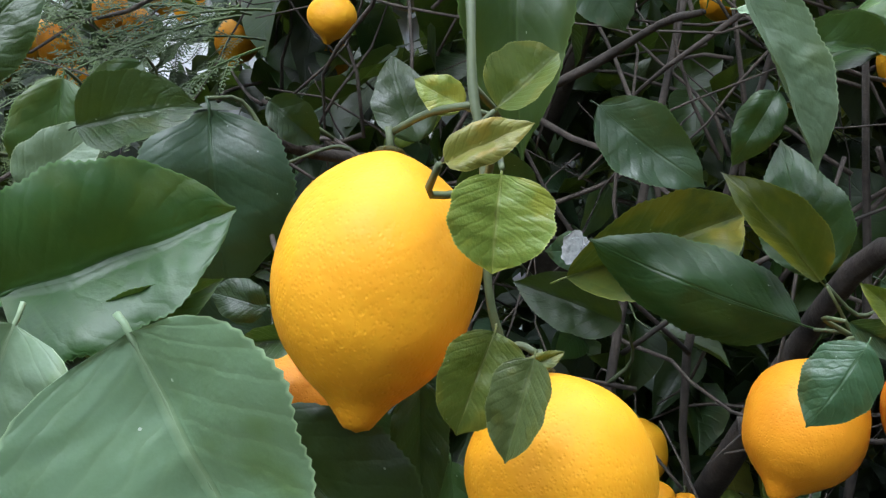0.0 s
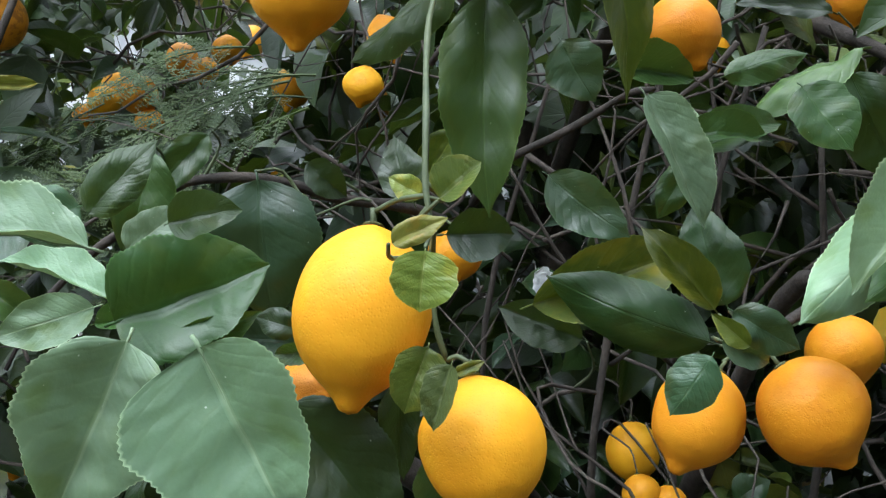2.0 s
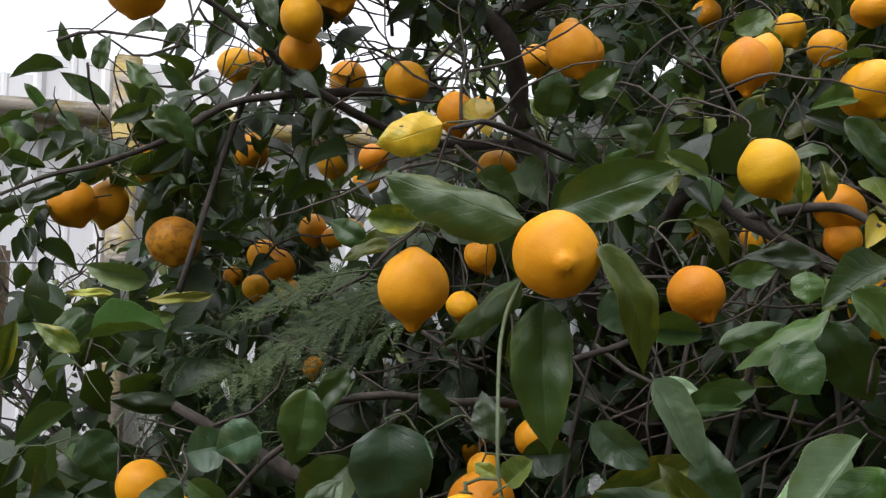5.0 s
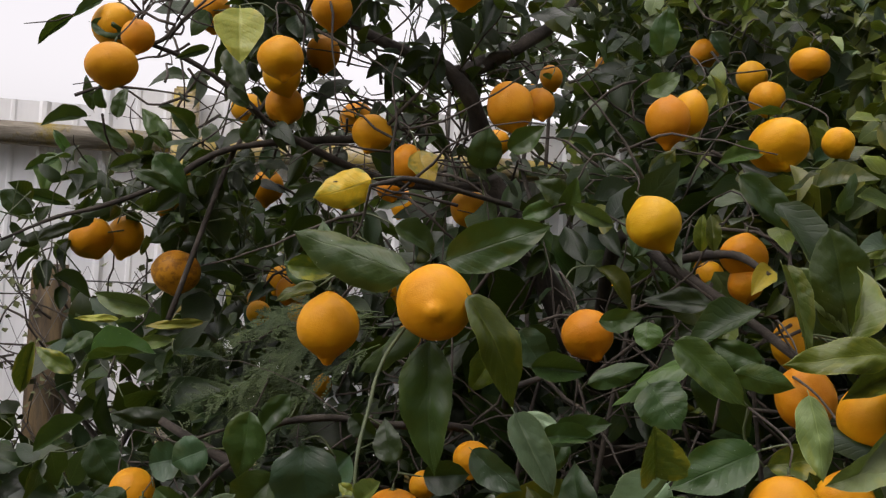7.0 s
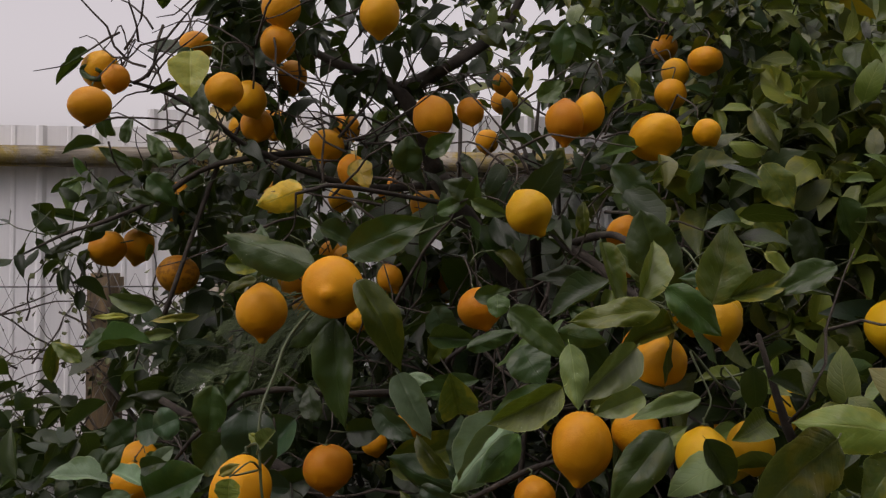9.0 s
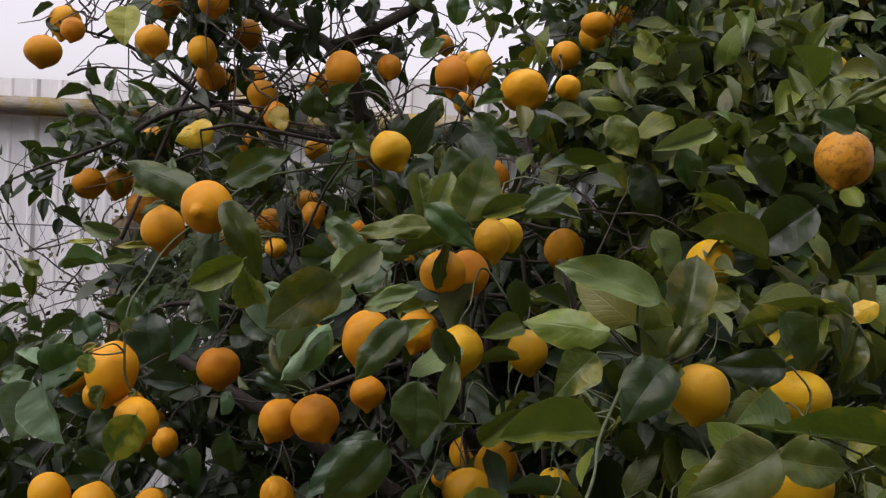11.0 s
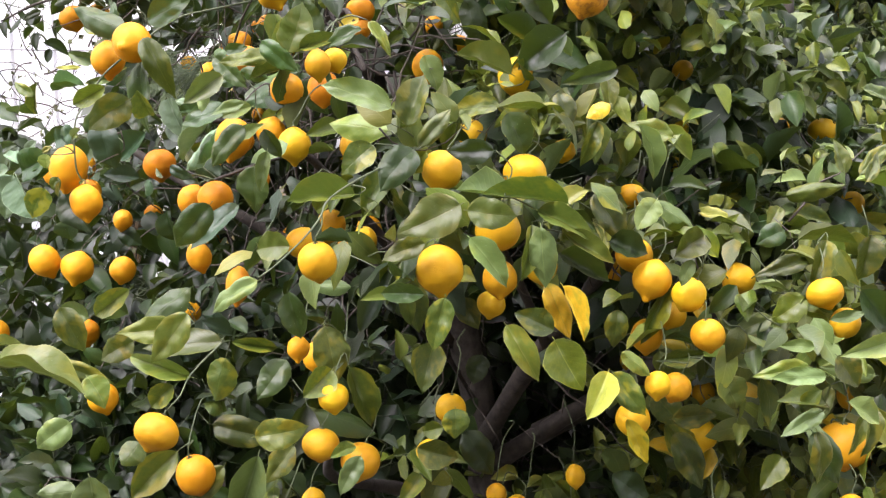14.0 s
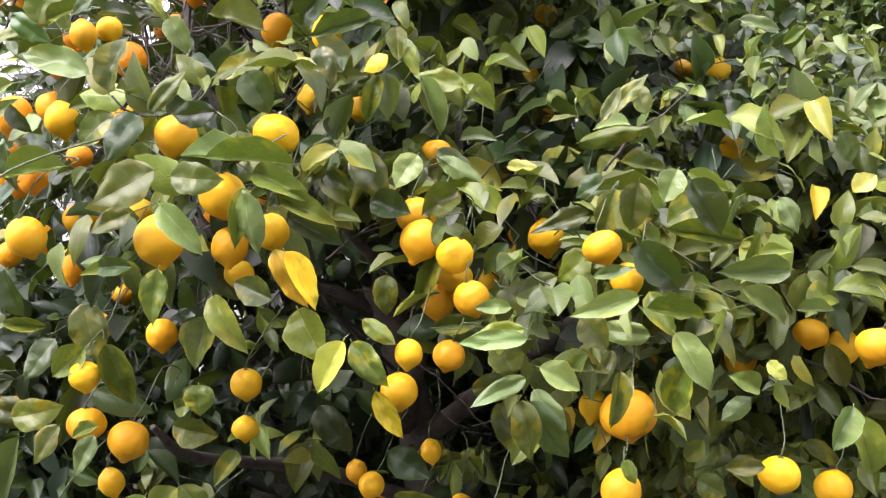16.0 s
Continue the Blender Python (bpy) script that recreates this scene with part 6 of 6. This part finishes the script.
# ---- twigs from every lemon and leaf back into the tree ----
def twigs():
    r = random.Random(8)
    nodes = np.array([tuple(v) for v in limbs])
    for c, axis, w, h in lemon_points:
        top = c - axis * (h * 0.5 + 0.003)
        d = np.linalg.norm(nodes - np.array(top), axis=1) + 2.5 * np.maximum(0, top[1] + 0.03 - nodes[:, 1]) + 5 * (nodes[:, 1] < c.y + 0.01)
        end = Vector(nodes[int(d.argmin())])
        near = np.linalg.norm(nodes - np.array(top), axis=1)
        if near.min() < 0.045:  # it hangs straight from a stem
            bm = bmesh.new()
            end = Vector(nodes[int(near.argmin())])
            tube(bm, smooth_path([top, (top - axis * 0.004).lerp(end, 0.45), end], 3), [0.0012] * 7, 6)
            part("twig", bm, green_stem, tree)
            continue
        rise = top - axis * 0.012 + Vector((r.uniform(-0.006, 0.006), 0.014, 0.005))
        inward = Vector((-0.45, 0.89, 0.1))
        if (end - rise).length > 0.12:
            end = rise + (end - rise) * (0.05 / (end - rise).length) + inward * 0.1
        a = rise + inward * min(0.12, 0.5 * (end - rise).length) + Vector((r.uniform(-0.01, 0.01), 0, r.uniform(0.0, 0.03)))
        b = a.lerp(end, 0.5) + inward * 0.03 + Vector((r.uniform(-0.02, 0.02), 0, r.uniform(-0.02, 0.03)))
        path = smooth_path([top, rise, a, b, end], 3)
        bm = bmesh.new()
        tube(bm, path, [0.0008 + 0.0008 * i / len(path) for i in range(len(path))], 5)
        part("twig", bm, green_stem if c.x > 0.4 else twig_mat, tree)
        limbs.extend(path[2:])
    nodes = np.array([tuple(v) for v in limbs])
    bm = bmesh.new()
    for base, mid, half, *_ in leaf_points:
        d = np.linalg.norm(nodes - np.array(base), axis=1) + 0.6 * np.maximum(0, base[1] - nodes[:, 1])
        end = Vector(nodes[int(d.argmin())])
        back = (base - mid).normalized()
        s = base + back * 0.12 * half
        if (end - s).length > 0.06:
            continue
        path = smooth_path([s, s.lerp(end, 0.5) + back * 0.01 + Vector((0, 0.008, 0)), end], 3)
        if any((q - c).length < 0.62 * w for q in path for c, _, w, _ in lemon_points):
            continue
        tube(bm, path, [0.0009 + 0.0005 * i / len(path) for i in range(len(path))], 4)
    tagged(part("fine_twig_mass", bm, green_stem, tree), kind="stuff")
    # bare twigs in the shade of the crown
    bm = bmesh.new()
    for k in range(620):
        p = Vector(nodes[r.randrange(len(nodes))]) + Vector((r.uniform(-0.1, 0.1) - 0.1, r.uniform(0.12, 0.42), r.uniform(-0.15, 0.12)))
        if p.x > 0.45 and r.random() < 0.6 or p.y < 0.66 and -0.5 < p.x < 0.5:
            continue
        d = Vector((r.uniform(-1, 1), r.uniform(-0.3, 0.6), r.uniform(-0.9, 0.9))).normalized()
        pts = [p.copy()]
        for i in range(6):
            d = (d + Vector((r.uniform(-0.45, 0.45), r.uniform(-0.2, 0.3), r.uniform(-0.45, 0.45)))).normalized()
            p = p + d * r.uniform(0.02, 0.05)
            pts.append(p.copy())
        r0 = r.uniform(0.0012, 0.0030)
        tube(bm, pts, [r0 * (1 - 0.11 * i) for i in range(7)], 5)
    # a thicket of dead twigs inside the hollow behind the nearest fruit
    for k in range(90):
        p = Vector((r.uniform(-0.15, 0.48), r.uniform(0.72, 1.1), r.uniform(0.9, 1.5)))
        d = Vector((r.uniform(-1, 1), r.uniform(-0.3, 0.3), r.uniform(-0.3, 1.4))).normalized()
        pts = [p.copy()]
        for i in range(7):
            d = (d + Vector((r.uniform(-0.4, 0.4), r.uniform(-0.2, 0.2), r.uniform(-0.4, 0.4)))).normalized()
            p = p + d * r.uniform(0.02, 0.055)
            pts.append(p.copy())
        r0 = r.choice((0.0012, 0.0016, 0.0022, 0.0032))
        tube(bm, pts, [r0 * (1 - 0.09 * i) for i in range(8)], 5)
    # leafless branchlets against the sky
    high = [v for v in limbs if v.z > 1.6 and v.x < 0.2 and v.y < 1.15]
    for k in range(95):
        p = r.choice(high) + Vector((r.uniform(-0.03, 0.03), r.uniform(0.0, 0.08), r.uniform(-0.03, 0.03)))
        d = Vector((r.uniform(-1, 0.5), r.uniform(-0.4, 0.3), r.uniform(-0.2, 1))).normalized()
        pts = [p.copy()]
        for i in range(7):
            d = (d + Vector((r.uniform(-0.4, 0.4), r.uniform(-0.2, 0.2), r.uniform(-0.4, 0.3)))).normalized()
            p = p + d * r.uniform(0.015, 0.035)
            pts.append(p.copy())
        tube(bm, pts, [0.0021 * (1 - 0.1 * i) for i in range(8)], 5)
    tagged(part("bare_twig_mass", bm, twig_mat, tree), kind="stuff")


twigs()

# ---- the mass of foliage behind the outer leaves and fruit ----
# OUT points back at the camera, taken from its mean heading
OUT = np.array((0.45, -0.89, 0.05))
SIDE = np.array((0.89, 0.45, 0.0))
shell = np.array([tuple(c) for c, *_ in lemon_points])
shell_u, shell_z, shell_w = shell @ SIDE, shell[:, 2], -(shell @ OUT)
leaf_mid = np.array([tuple(b.lerp(t, f)) for b, _, _, t, _ in leaf_points for f in (0.25, 0.5, 0.75)])
leaf_rad = np.array([0.24 * w for *_, w in leaf_points for f in range(3)])
lemon_r = np.array([w * 0.5 for _, _, w, _ in lemon_points])


def depth_at(u, z):
    """How deep the fruit hang, along the inward direction, at a place on the crown's face."""
    d2 = (shell_u - u) ** 2 + (shell_z - z) ** 2
    k = np.argsort(d2)[:7]
    w = 1 / (d2[k] + 0.004)
    return float(np.sort(shell_w[k])[:4].mean() * 0.5 + (w * shell_w[k]).sum() / w.sum() * 0.5)


# camera standpoints; massed leaves keep clear of their sight lines to the fruit
CAMERA_STANDS = [(0.03, 0.0, 1.32), (0.05, -0.3, 1.45), (0.32, -0.5, 1.53), (0.6, -0.62, 1.53), (1.05, -0.68, 1.48), (1.5, -0.9, 1.52), (1.85, -0.55, 1.48)]


def sight_lines(points, radii, turn):
    """Start, direction and radius of each sight line from a point to the camera standpoints."""
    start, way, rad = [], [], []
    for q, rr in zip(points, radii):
        for e in CAMERA_STANDS:
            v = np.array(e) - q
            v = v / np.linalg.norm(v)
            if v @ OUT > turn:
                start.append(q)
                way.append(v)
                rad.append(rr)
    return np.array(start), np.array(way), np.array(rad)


fruit_sight = sight_lines(shell, lemon_r, 0.86)
leaf_sight = sight_lines(leaf_mid, leaf_rad, 0.86)


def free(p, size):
    """Whether a leaf at p would leave the camera's view of fruit and outer leaves clear."""
    for (start, way, rad), base, k in ((fruit_sight, 0.78, 0.25), (leaf_sight, 1.0, 0.18)):
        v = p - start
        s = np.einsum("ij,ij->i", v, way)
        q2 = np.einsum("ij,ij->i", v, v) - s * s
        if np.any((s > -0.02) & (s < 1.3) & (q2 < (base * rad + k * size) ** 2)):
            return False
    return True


class LeafMass:
    """Many leaves in one mesh, each an island of its own."""

    def __init__(self, ny=7, nx=4):
        self.v, self.f, self.uv = [], [], []
        self.forms = [leaf_grid("fvcuwf"[i % 6], 900 + i, ny, nx) for i in range(12)]
        self.ny, self.nx = ny, nx

    def add(self, r, base, y, z, size, width):
        y = y.normalized()
        z = (z - y * z.dot(y)).normalized()
        x = y.cross(z)
        g = r.choice(self.forms)
        n0 = len(self.v)
        for row in g:
            for a, b, c, u, v in row:
                self.v.append(base + x * (a * width) + y * (b * size) + z * (c * size * 0.8))
        for i in range(self.ny):
            for j in range(self.nx):
                q = ((i, j), (i, j + 1), (i + 1, j + 1), (i + 1, j))
                self.f.append([n0 + a * (self.nx + 1) + b for a, b in q])
                self.uv.extend(c for a, b in q for c in g[a][b][3:])

    def build(self, name, mat, parent):
        me = bpy.data.meshes.new(name)
        me.from_pydata([tuple(p) for p in self.v], [], self.f)
        me.uv_layers.new(name="UVMap").data.foreach_set("uv", self.uv)
        me.materials.append(mat)
        me.polygons.foreach_set("use_smooth", [True] * len(self.f))
        ob = new(name, me)
        ob.parent = parent
        return tagged(ob, kind="stuff")


def in_fence_view(p):
    """The wedge, drawn from the camera, kept clear so the metal fence stays in view."""
    return p.x < -0.02 - 0.66 * p.y and p.z > 1.40 - 0.13 * p.y


BOUGHS = [(-0.462, 0.679, 1.808), (-0.408, 0.727, 1.79), (-0.353, 0.765, 1.753), (-0.36, 0.74, 1.93), (-0.641, 0.683, 1.542), (-0.585, 0.72, 1.577),
          (-0.528, 0.737, 1.595), (-0.466, 0.786, 1.632), (-0.397, 0.858, 1.693), (-0.411, 0.854, 1.661), (-0.355, 0.869, 1.772), (-0.34, 0.90, 1.93)]


def foliage():
    r = random.Random(21)
    mass = {k: LeafMass() for k in "dmghlobq"}
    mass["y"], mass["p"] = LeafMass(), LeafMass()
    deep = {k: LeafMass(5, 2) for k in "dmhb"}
    tb = bmesh.new()

    def shoot(p, d, count, size, kinds, test, mass=mass):
        made = 0
        q = p.copy()
        pts = [p - d * 0.05, p.copy()]
        for i in range(count):
            q = q + d * size * 0.26 + Vector((r.uniform(-0.006, 0.006), r.uniform(-0.006, 0.006), r.uniform(-0.006, 0.006)))
            a = i * 2.4 + r.uniform(-0.4, 0.4)
            e1 = d.cross(Vector((0.2, 0.1, 1))).normalized()
            e2 = d.cross(e1)
            side = e1 * math.cos(a) + e2 * math.sin(a)
            y = (side * 0.9 + d * r.uniform(0.3, 0.9) + Vector((0, 0, r.uniform(-0.75, 0.15)))).normalized()
            z = (Vector((0, 0, 1)) + Vector(OUT) * r.uniform(-0.2, 1.2) + Vector((r.uniform(-0.9, 0.9), r.uniform(-0.9, 0.9), r.uniform(-0.5, 0.3)))).normalized()
            s = size * r.uniform(0.65, 1.25)
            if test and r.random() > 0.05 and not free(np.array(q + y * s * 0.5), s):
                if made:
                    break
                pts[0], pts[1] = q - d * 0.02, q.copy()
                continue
            k = r.choice(kinds)
            mass[k].add(r, q, y, z, s, s * r.uniform(0.42, 0.60))
            pts.append(q.copy())
            made += 1
        if made > 1:
            tube(tb, pts, [0.0011 * (1 - 0.5 * i / len(pts)) for i in range(len(pts))], 4)

    # leafy shoots just behind the fruit
    for k in range(SHOOTS):
        u, z = r.uniform(-0.55, 2.5), r.uniform(0.3, 2.4)
        if u < 0.8 and z > 1.62 and r.random() < (0.54 if u < 0.45 else 0.74) + 0.6 * (z - 1.62):
            continue
        if z < 0.95 and u < 0.6 and r.random() < 0.4:
            continue
        if 0.7 < u < 1.7 and z > 1.95 and r.random() < 0.5:
            continue
        w = depth_at(u, z) + (0.02 if u > 0.35 else 0.03) + r.expovariate(1 / 0.13)
        if z < (1.21 if 0.6 < u < 1.15 else 1.0) and u > 0.3:  # hollow under the outer boughs
            if r.random() < (0.97 if 0.5 < u < 1.3 else 0.86 if u < 1.15 else 0.6):
                continue
            w += 0.05 + 0.3 * r.random()
        far = u > 1.12 + 0.1 * r.random() and z > 1.2 + 0.05 * r.random()
        if far:
            w = max(w, 0.45 + r.expovariate(1 / 0.2))
        p = Vector(SIDE * u - OUT * w)
        p.z = z
        if p.x < -0.36 - 0.5 * max(0, p.y - 0.75) and r.random() < (1.0 if p.x < -0.62 and z > 1.3 else 0.97 if z > 1.36 else 0.9 if p.x < -0.5 else 0.65):
            continue
        if -0.5 < p.x < -0.1 and 1.28 < z < 1.62 and p.y < 1.3 and r.random() < 0.7:
            continue
        if -0.45 < p.x < 0.42 and 1.0 < z < 1.52 and p.y < 1.1:  # the open hollow round the nearest fruit
            p.y = (1.0 if p.x < -0.12 and z > 1.22 else 1.05) + r.expovariate(1 / 0.2)
            if r.random() < 0.6:
                continue
        if in_fence_view(p):
            continue
        if z > 1.33 and p.x < 0.1 and 0.65 * p.x + 0.865 * p.y < 0.30 and r.random() < 0.85:
            continue
        d = (Vector(OUT) * r.uniform(0.1, 1.0) + Vector((r.uniform(-0.9, 0.9), r.uniform(-0.4, 0.4), r.uniform(-0.6, 0.7)))).normalized()
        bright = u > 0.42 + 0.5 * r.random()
        # low and left-hand shoots take dark kinds, with shade put into leaf colour
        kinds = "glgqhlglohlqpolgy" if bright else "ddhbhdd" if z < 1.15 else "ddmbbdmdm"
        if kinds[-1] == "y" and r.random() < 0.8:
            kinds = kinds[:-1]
        small = 0.68 if far else 0.76 if z > 1.72 and u < 0.9 else 1.0
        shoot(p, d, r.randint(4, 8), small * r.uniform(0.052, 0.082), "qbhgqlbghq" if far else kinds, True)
    # small sprigs on the outer boughs, in dark kinds for a backlit look
    for k in range(95):
        a = Vector(r.choice(BOUGHS)) + Vector((r.uniform(-0.07, 0.07), r.uniform(0.04, 0.2), r.uniform(-0.08, 0.08)))
        d = Vector((r.uniform(-1, 0.3), r.uniform(-0.3, 0.3), r.uniform(-0.5, 0.6))).normalized()
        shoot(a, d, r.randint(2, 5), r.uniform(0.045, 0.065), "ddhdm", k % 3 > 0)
    # deeper leaves that close the crown, in dark kinds that paint its inner shade
    for k in range(DEEP):
        u, z = r.uniform(-0.6, 2.6), r.uniform(0.15, 3.0)
        if u < 0.85 and z > 1.6 and r.random() < (0.74 if u < 0.45 else 0.9) + 0.6 * (z - 1.6):
            continue
        if z > 1.45 and u < -0.05 or z > 2.05 and r.random() < 0.3:
            continue
        w = depth_at(u, z) + r.uniform(0.3, 1.3)
        if 0.45 < u < 1.4 and z < 1.15:
            w = max(w, (1.2 if r.random() < 0.75 else 0.72) + 0.4 * r.random())
        p = Vector(SIDE * u - OUT * w)
        p.z = z
        if z > 1.38 and p.x < -0.36 - 0.5 * max(0, p.y - 0.75) or in_fence_view(p):
            continue
        if -0.45 < p.x < 0.45 and 0.95 < z < 1.5 and p.y < 1.15:
            continue
        d = Vector((r.uniform(-1, 1), r.uniform(-1, 0.5), r.uniform(-0.6, 0.8))).normalized()
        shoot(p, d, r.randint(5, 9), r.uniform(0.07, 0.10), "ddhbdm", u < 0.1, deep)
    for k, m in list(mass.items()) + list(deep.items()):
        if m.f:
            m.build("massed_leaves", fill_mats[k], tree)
    tagged(part("shoot_mass", tb, green_stem, tree), kind="stuff")


SHOOTS, DEEP = 14500, 3400
foliage()


def fluff(x, y, z):
    """A crumpled scrap of web, with loose threads."""
    r = random.Random(6)
    bm = bmesh.new()
    n = 9
    rows = []
    for i in range(n):
        row = []
        for j in range(n):
            a, b = 2 * i / (n - 1) - 1, 2 * j / (n - 1) - 1
            edge = 0.0075 * (1 + 0.35 * noise.noise(Vector((2 * a, 2 * b, 5))))
            q = Vector((a * edge * (1 - 0.35 * b * b), 0.0022 * noise.noise(Vector((3 * a, 3 * b, 1))), b * edge * 1.25 * (1 - 0.35 * a * a)))
            row.append(bm.verts.new(Vector((x, y, z)) + q + Vector((0, 0.0016 * noise.noise(Vector((9 * a, 9 * b, 2))), 0))))
        rows.append(row)
    for i in range(n - 1):
        for j in range(n - 1):
            bm.faces.new((rows[i][j], rows[i + 1][j], rows[i + 1][j + 1], rows[i][j + 1]))
    for k in range(9):
        p = Vector((x + r.uniform(-0.006, 0.006), y, z + r.uniform(-0.008, 0.008)))
        q = p + Vector((r.uniform(-0.009, 0.009), r.uniform(-0.003, 0.001), r.uniform(-0.009, 0.009)))
        tube(bm, [p, p.lerp(q, 0.5) + Vector((0, -0.0015, 0)), q], [0.0003] * 3, 4)
    part("white_fluff", bm, fluff_mat, tree, "white cottony web stuck to a leaf")


fluff_mat = rough_material("white_fluff", (0.30, 0.32, 0.31), (0.62, 0.64, 0.63), 300, 0.95, 0.5, 0.0006)
fluff(0.072, 0.558, 1.304)


def hedge(label, count, span, reach, height, leaf_size, seed):
    """A row of leafy bushes: span along SIDE, at the given depth inward (minus: on the near side)."""
    r = random.Random(seed)
    thing = tagged(new("hedge"), label, "hedge", kind="stuff")
    mass = {k: LeafMass(5, 2) for k in "dmgb"}
    for k in range(count):
        u, z = r.uniform(*span), r.uniform(0.05, height + 0.3 * r.random())
        w = reach + 0.35 * math.sin(2.1 * u) + 0.25 * math.sin(5 * z + u) + r.uniform(-0.1, 0.5)
        p = Vector(SIDE * u - OUT * w)
        p.z = z
        y = Vector((r.uniform(-1, 1), r.uniform(-1, 0.4), r.uniform(-1, 0.5)))
        zz = Vector((r.uniform(-0.4, 0.6), r.uniform(-0.9, 0.2), 1))
        s = leaf_size * r.uniform(0.7, 1.3)
        mass[r.choice("dmgmgb" if reach > 0 else "dmmb")].add(r, p, y, zz, s, s * r.uniform(0.42, 0.55))
    for k, m in mass.items():
        m.build("hedge_leaves", fill_mats[k], thing)
    bm = bmesh.new()
    for k in range(40):
        p = Vector(SIDE * r.uniform(*span) - OUT * (reach + 0.4 + r.uniform(-0.2, 0.3)))
        p.z = 0
        pts = [p.copy()]
        for i in range(6):
            p = p + Vector((r.uniform(-0.15, 0.15), r.uniform(-0.15, 0.15), 0.15 * height))
            pts.append(p.copy())
        tube(bm, pts, [0.02 - 0.0025 * i for i in range(7)], 6)
    part("hedge_stems", bm, bark, thing)


hedge("dense dark green citrus hedge behind the tree", 4600, (0.55, 4.2), 2.0, 2.25, 0.078, 33)
# filler: dark leaves added where the fence showed through the crown
hedge("low dark shrubs added to close gaps before the metal fence", 1700, (-0.05, 1.0), 1.5, 1.4, 0.07, 35)
# added out of view behind the camera, to block frontal light from the low sky
hedge("unseen tall hedge added behind the camera to block low sky light", 6200, (-6.0, 8.0), -4.2, 5.3, 0.28, 34)


def feathery_fern(name, places, size, seed):
    """Drooping feathery fronds: a bent rib, side ribs of uneven length and small leaflets along them."""
    r = random.Random(seed)
    thing = tagged(new(name), "feathery dark green fern sprays growing through the tree", "fern")
    for p, d in places:
        bm = bmesh.new()
        p, d = Vector(p), Vector(d).normalized()
        long = size * r.uniform(0.75, 1.2)
        n = 18
        up = Vector((r.uniform(-0.5, 0.5), r.uniform(-0.9, -0.3), 1)).normalized()
        s = d.cross(up).normalized()
        bend = Vector((r.uniform(-0.2, 0.2), r.uniform(-0.2, 0.2), -0.5))
        pts = [p + d * long * i / n + bend * long * (i / n) ** 2 * 0.7 for i in range(n + 1)]
        tube(bm, pts, [0.0013 * (1 - 0.8 * i / n) for i in range(n + 1)], 4)
        for i in range(2, n + 1):
            f = i / n
            for sg in (1, -1):
                if r.random() < 0.08:
                    continue
                reach = long * 0.34 * (1.06 - f) ** 0.7 * min(1, i / 4) * r.uniform(0.7, 1.15)
                e = (s * sg + d * r.uniform(0.45, 0.9) + Vector((r.uniform(-0.15, 0.15), r.uniform(-0.2, 0.2), r.uniform(-0.35, 0.05)))).normalized()
                t = (e.cross(up) + Vector((r.uniform(-0.3, 0.3), r.uniform(-0.3, 0.3), r.uniform(-0.3, 0.3)))).normalized()
                w = e.cross(t).normalized()
                sag = r.uniform(0.1, 0.35)
                rib = [pts[i] + e * reach * q - Vector((0, 0, sag * reach * q * q)) for q in (0, 0.35, 0.7, 1.0)]
                tube(bm, rib, [0.0005, 0.0004, 0.0003, 0.0002], 3)
                m = max(3, int(reach / 0.0034))
                for k in range(1, m + 1):
                    q = k / m
                    c = pts[i] + e * reach * q - Vector((0, 0, sag * reach * q * q))
                    for s2 in (1, -1):
                        g = (t * s2 + e * r.uniform(0.35, 0.8) + w * r.uniform(-0.45, 0.45)).normalized() * 0.0058 * (1.1 - 0.55 * q) * r.uniform(0.7, 1.25)
                        h = e * 0.0012
                        mid = c + g * 0.55 + w * 0.0005
                        bm.faces.new([bm.verts.new(v) for v in (c, mid - h, c + g, mid + h)])
        part("frond", bm, fern_mat, thing, smooth=False)


fr = random.Random(3)
# a spray that spills over the hollow, and darker fronds towards the fence
feathery_fern("fern", [((-0.17 + fr.uniform(-0.07, 0.03), 0.86 + fr.uniform(-0.05, 0.05), 1.475 + fr.uniform(-0.05, 0.02)),
                        (-0.8 + fr.uniform(-0.3, 0.4), -0.35 + fr.uniform(-0.3, 0.25), -0.25 + fr.uniform(-0.5, 0.3))) for _ in range(9)], 0.19, 5)
feathery_fern("fern", [((-0.36 + fr.uniform(-0.12, 0.08), 0.98 + fr.uniform(-0.06, 0.06), 1.39 + fr.uniform(-0.06, 0.05)),
                        (-0.5 + fr.uniform(-0.5, 0.5), -0.3 + fr.uniform(-0.3, 0.3), -0.3 + fr.uniform(-0.4, 0.5))) for _ in range(10)], 0.17, 8)
feathery_fern("fern", [((1.02 + fr.uniform(-0.1, 0.1), 2.15, 1.30), (fr.uniform(-0.6, 0.6), -0.3, fr.uniform(0.2, 1))) for _ in range(7)], 0.28, 6)
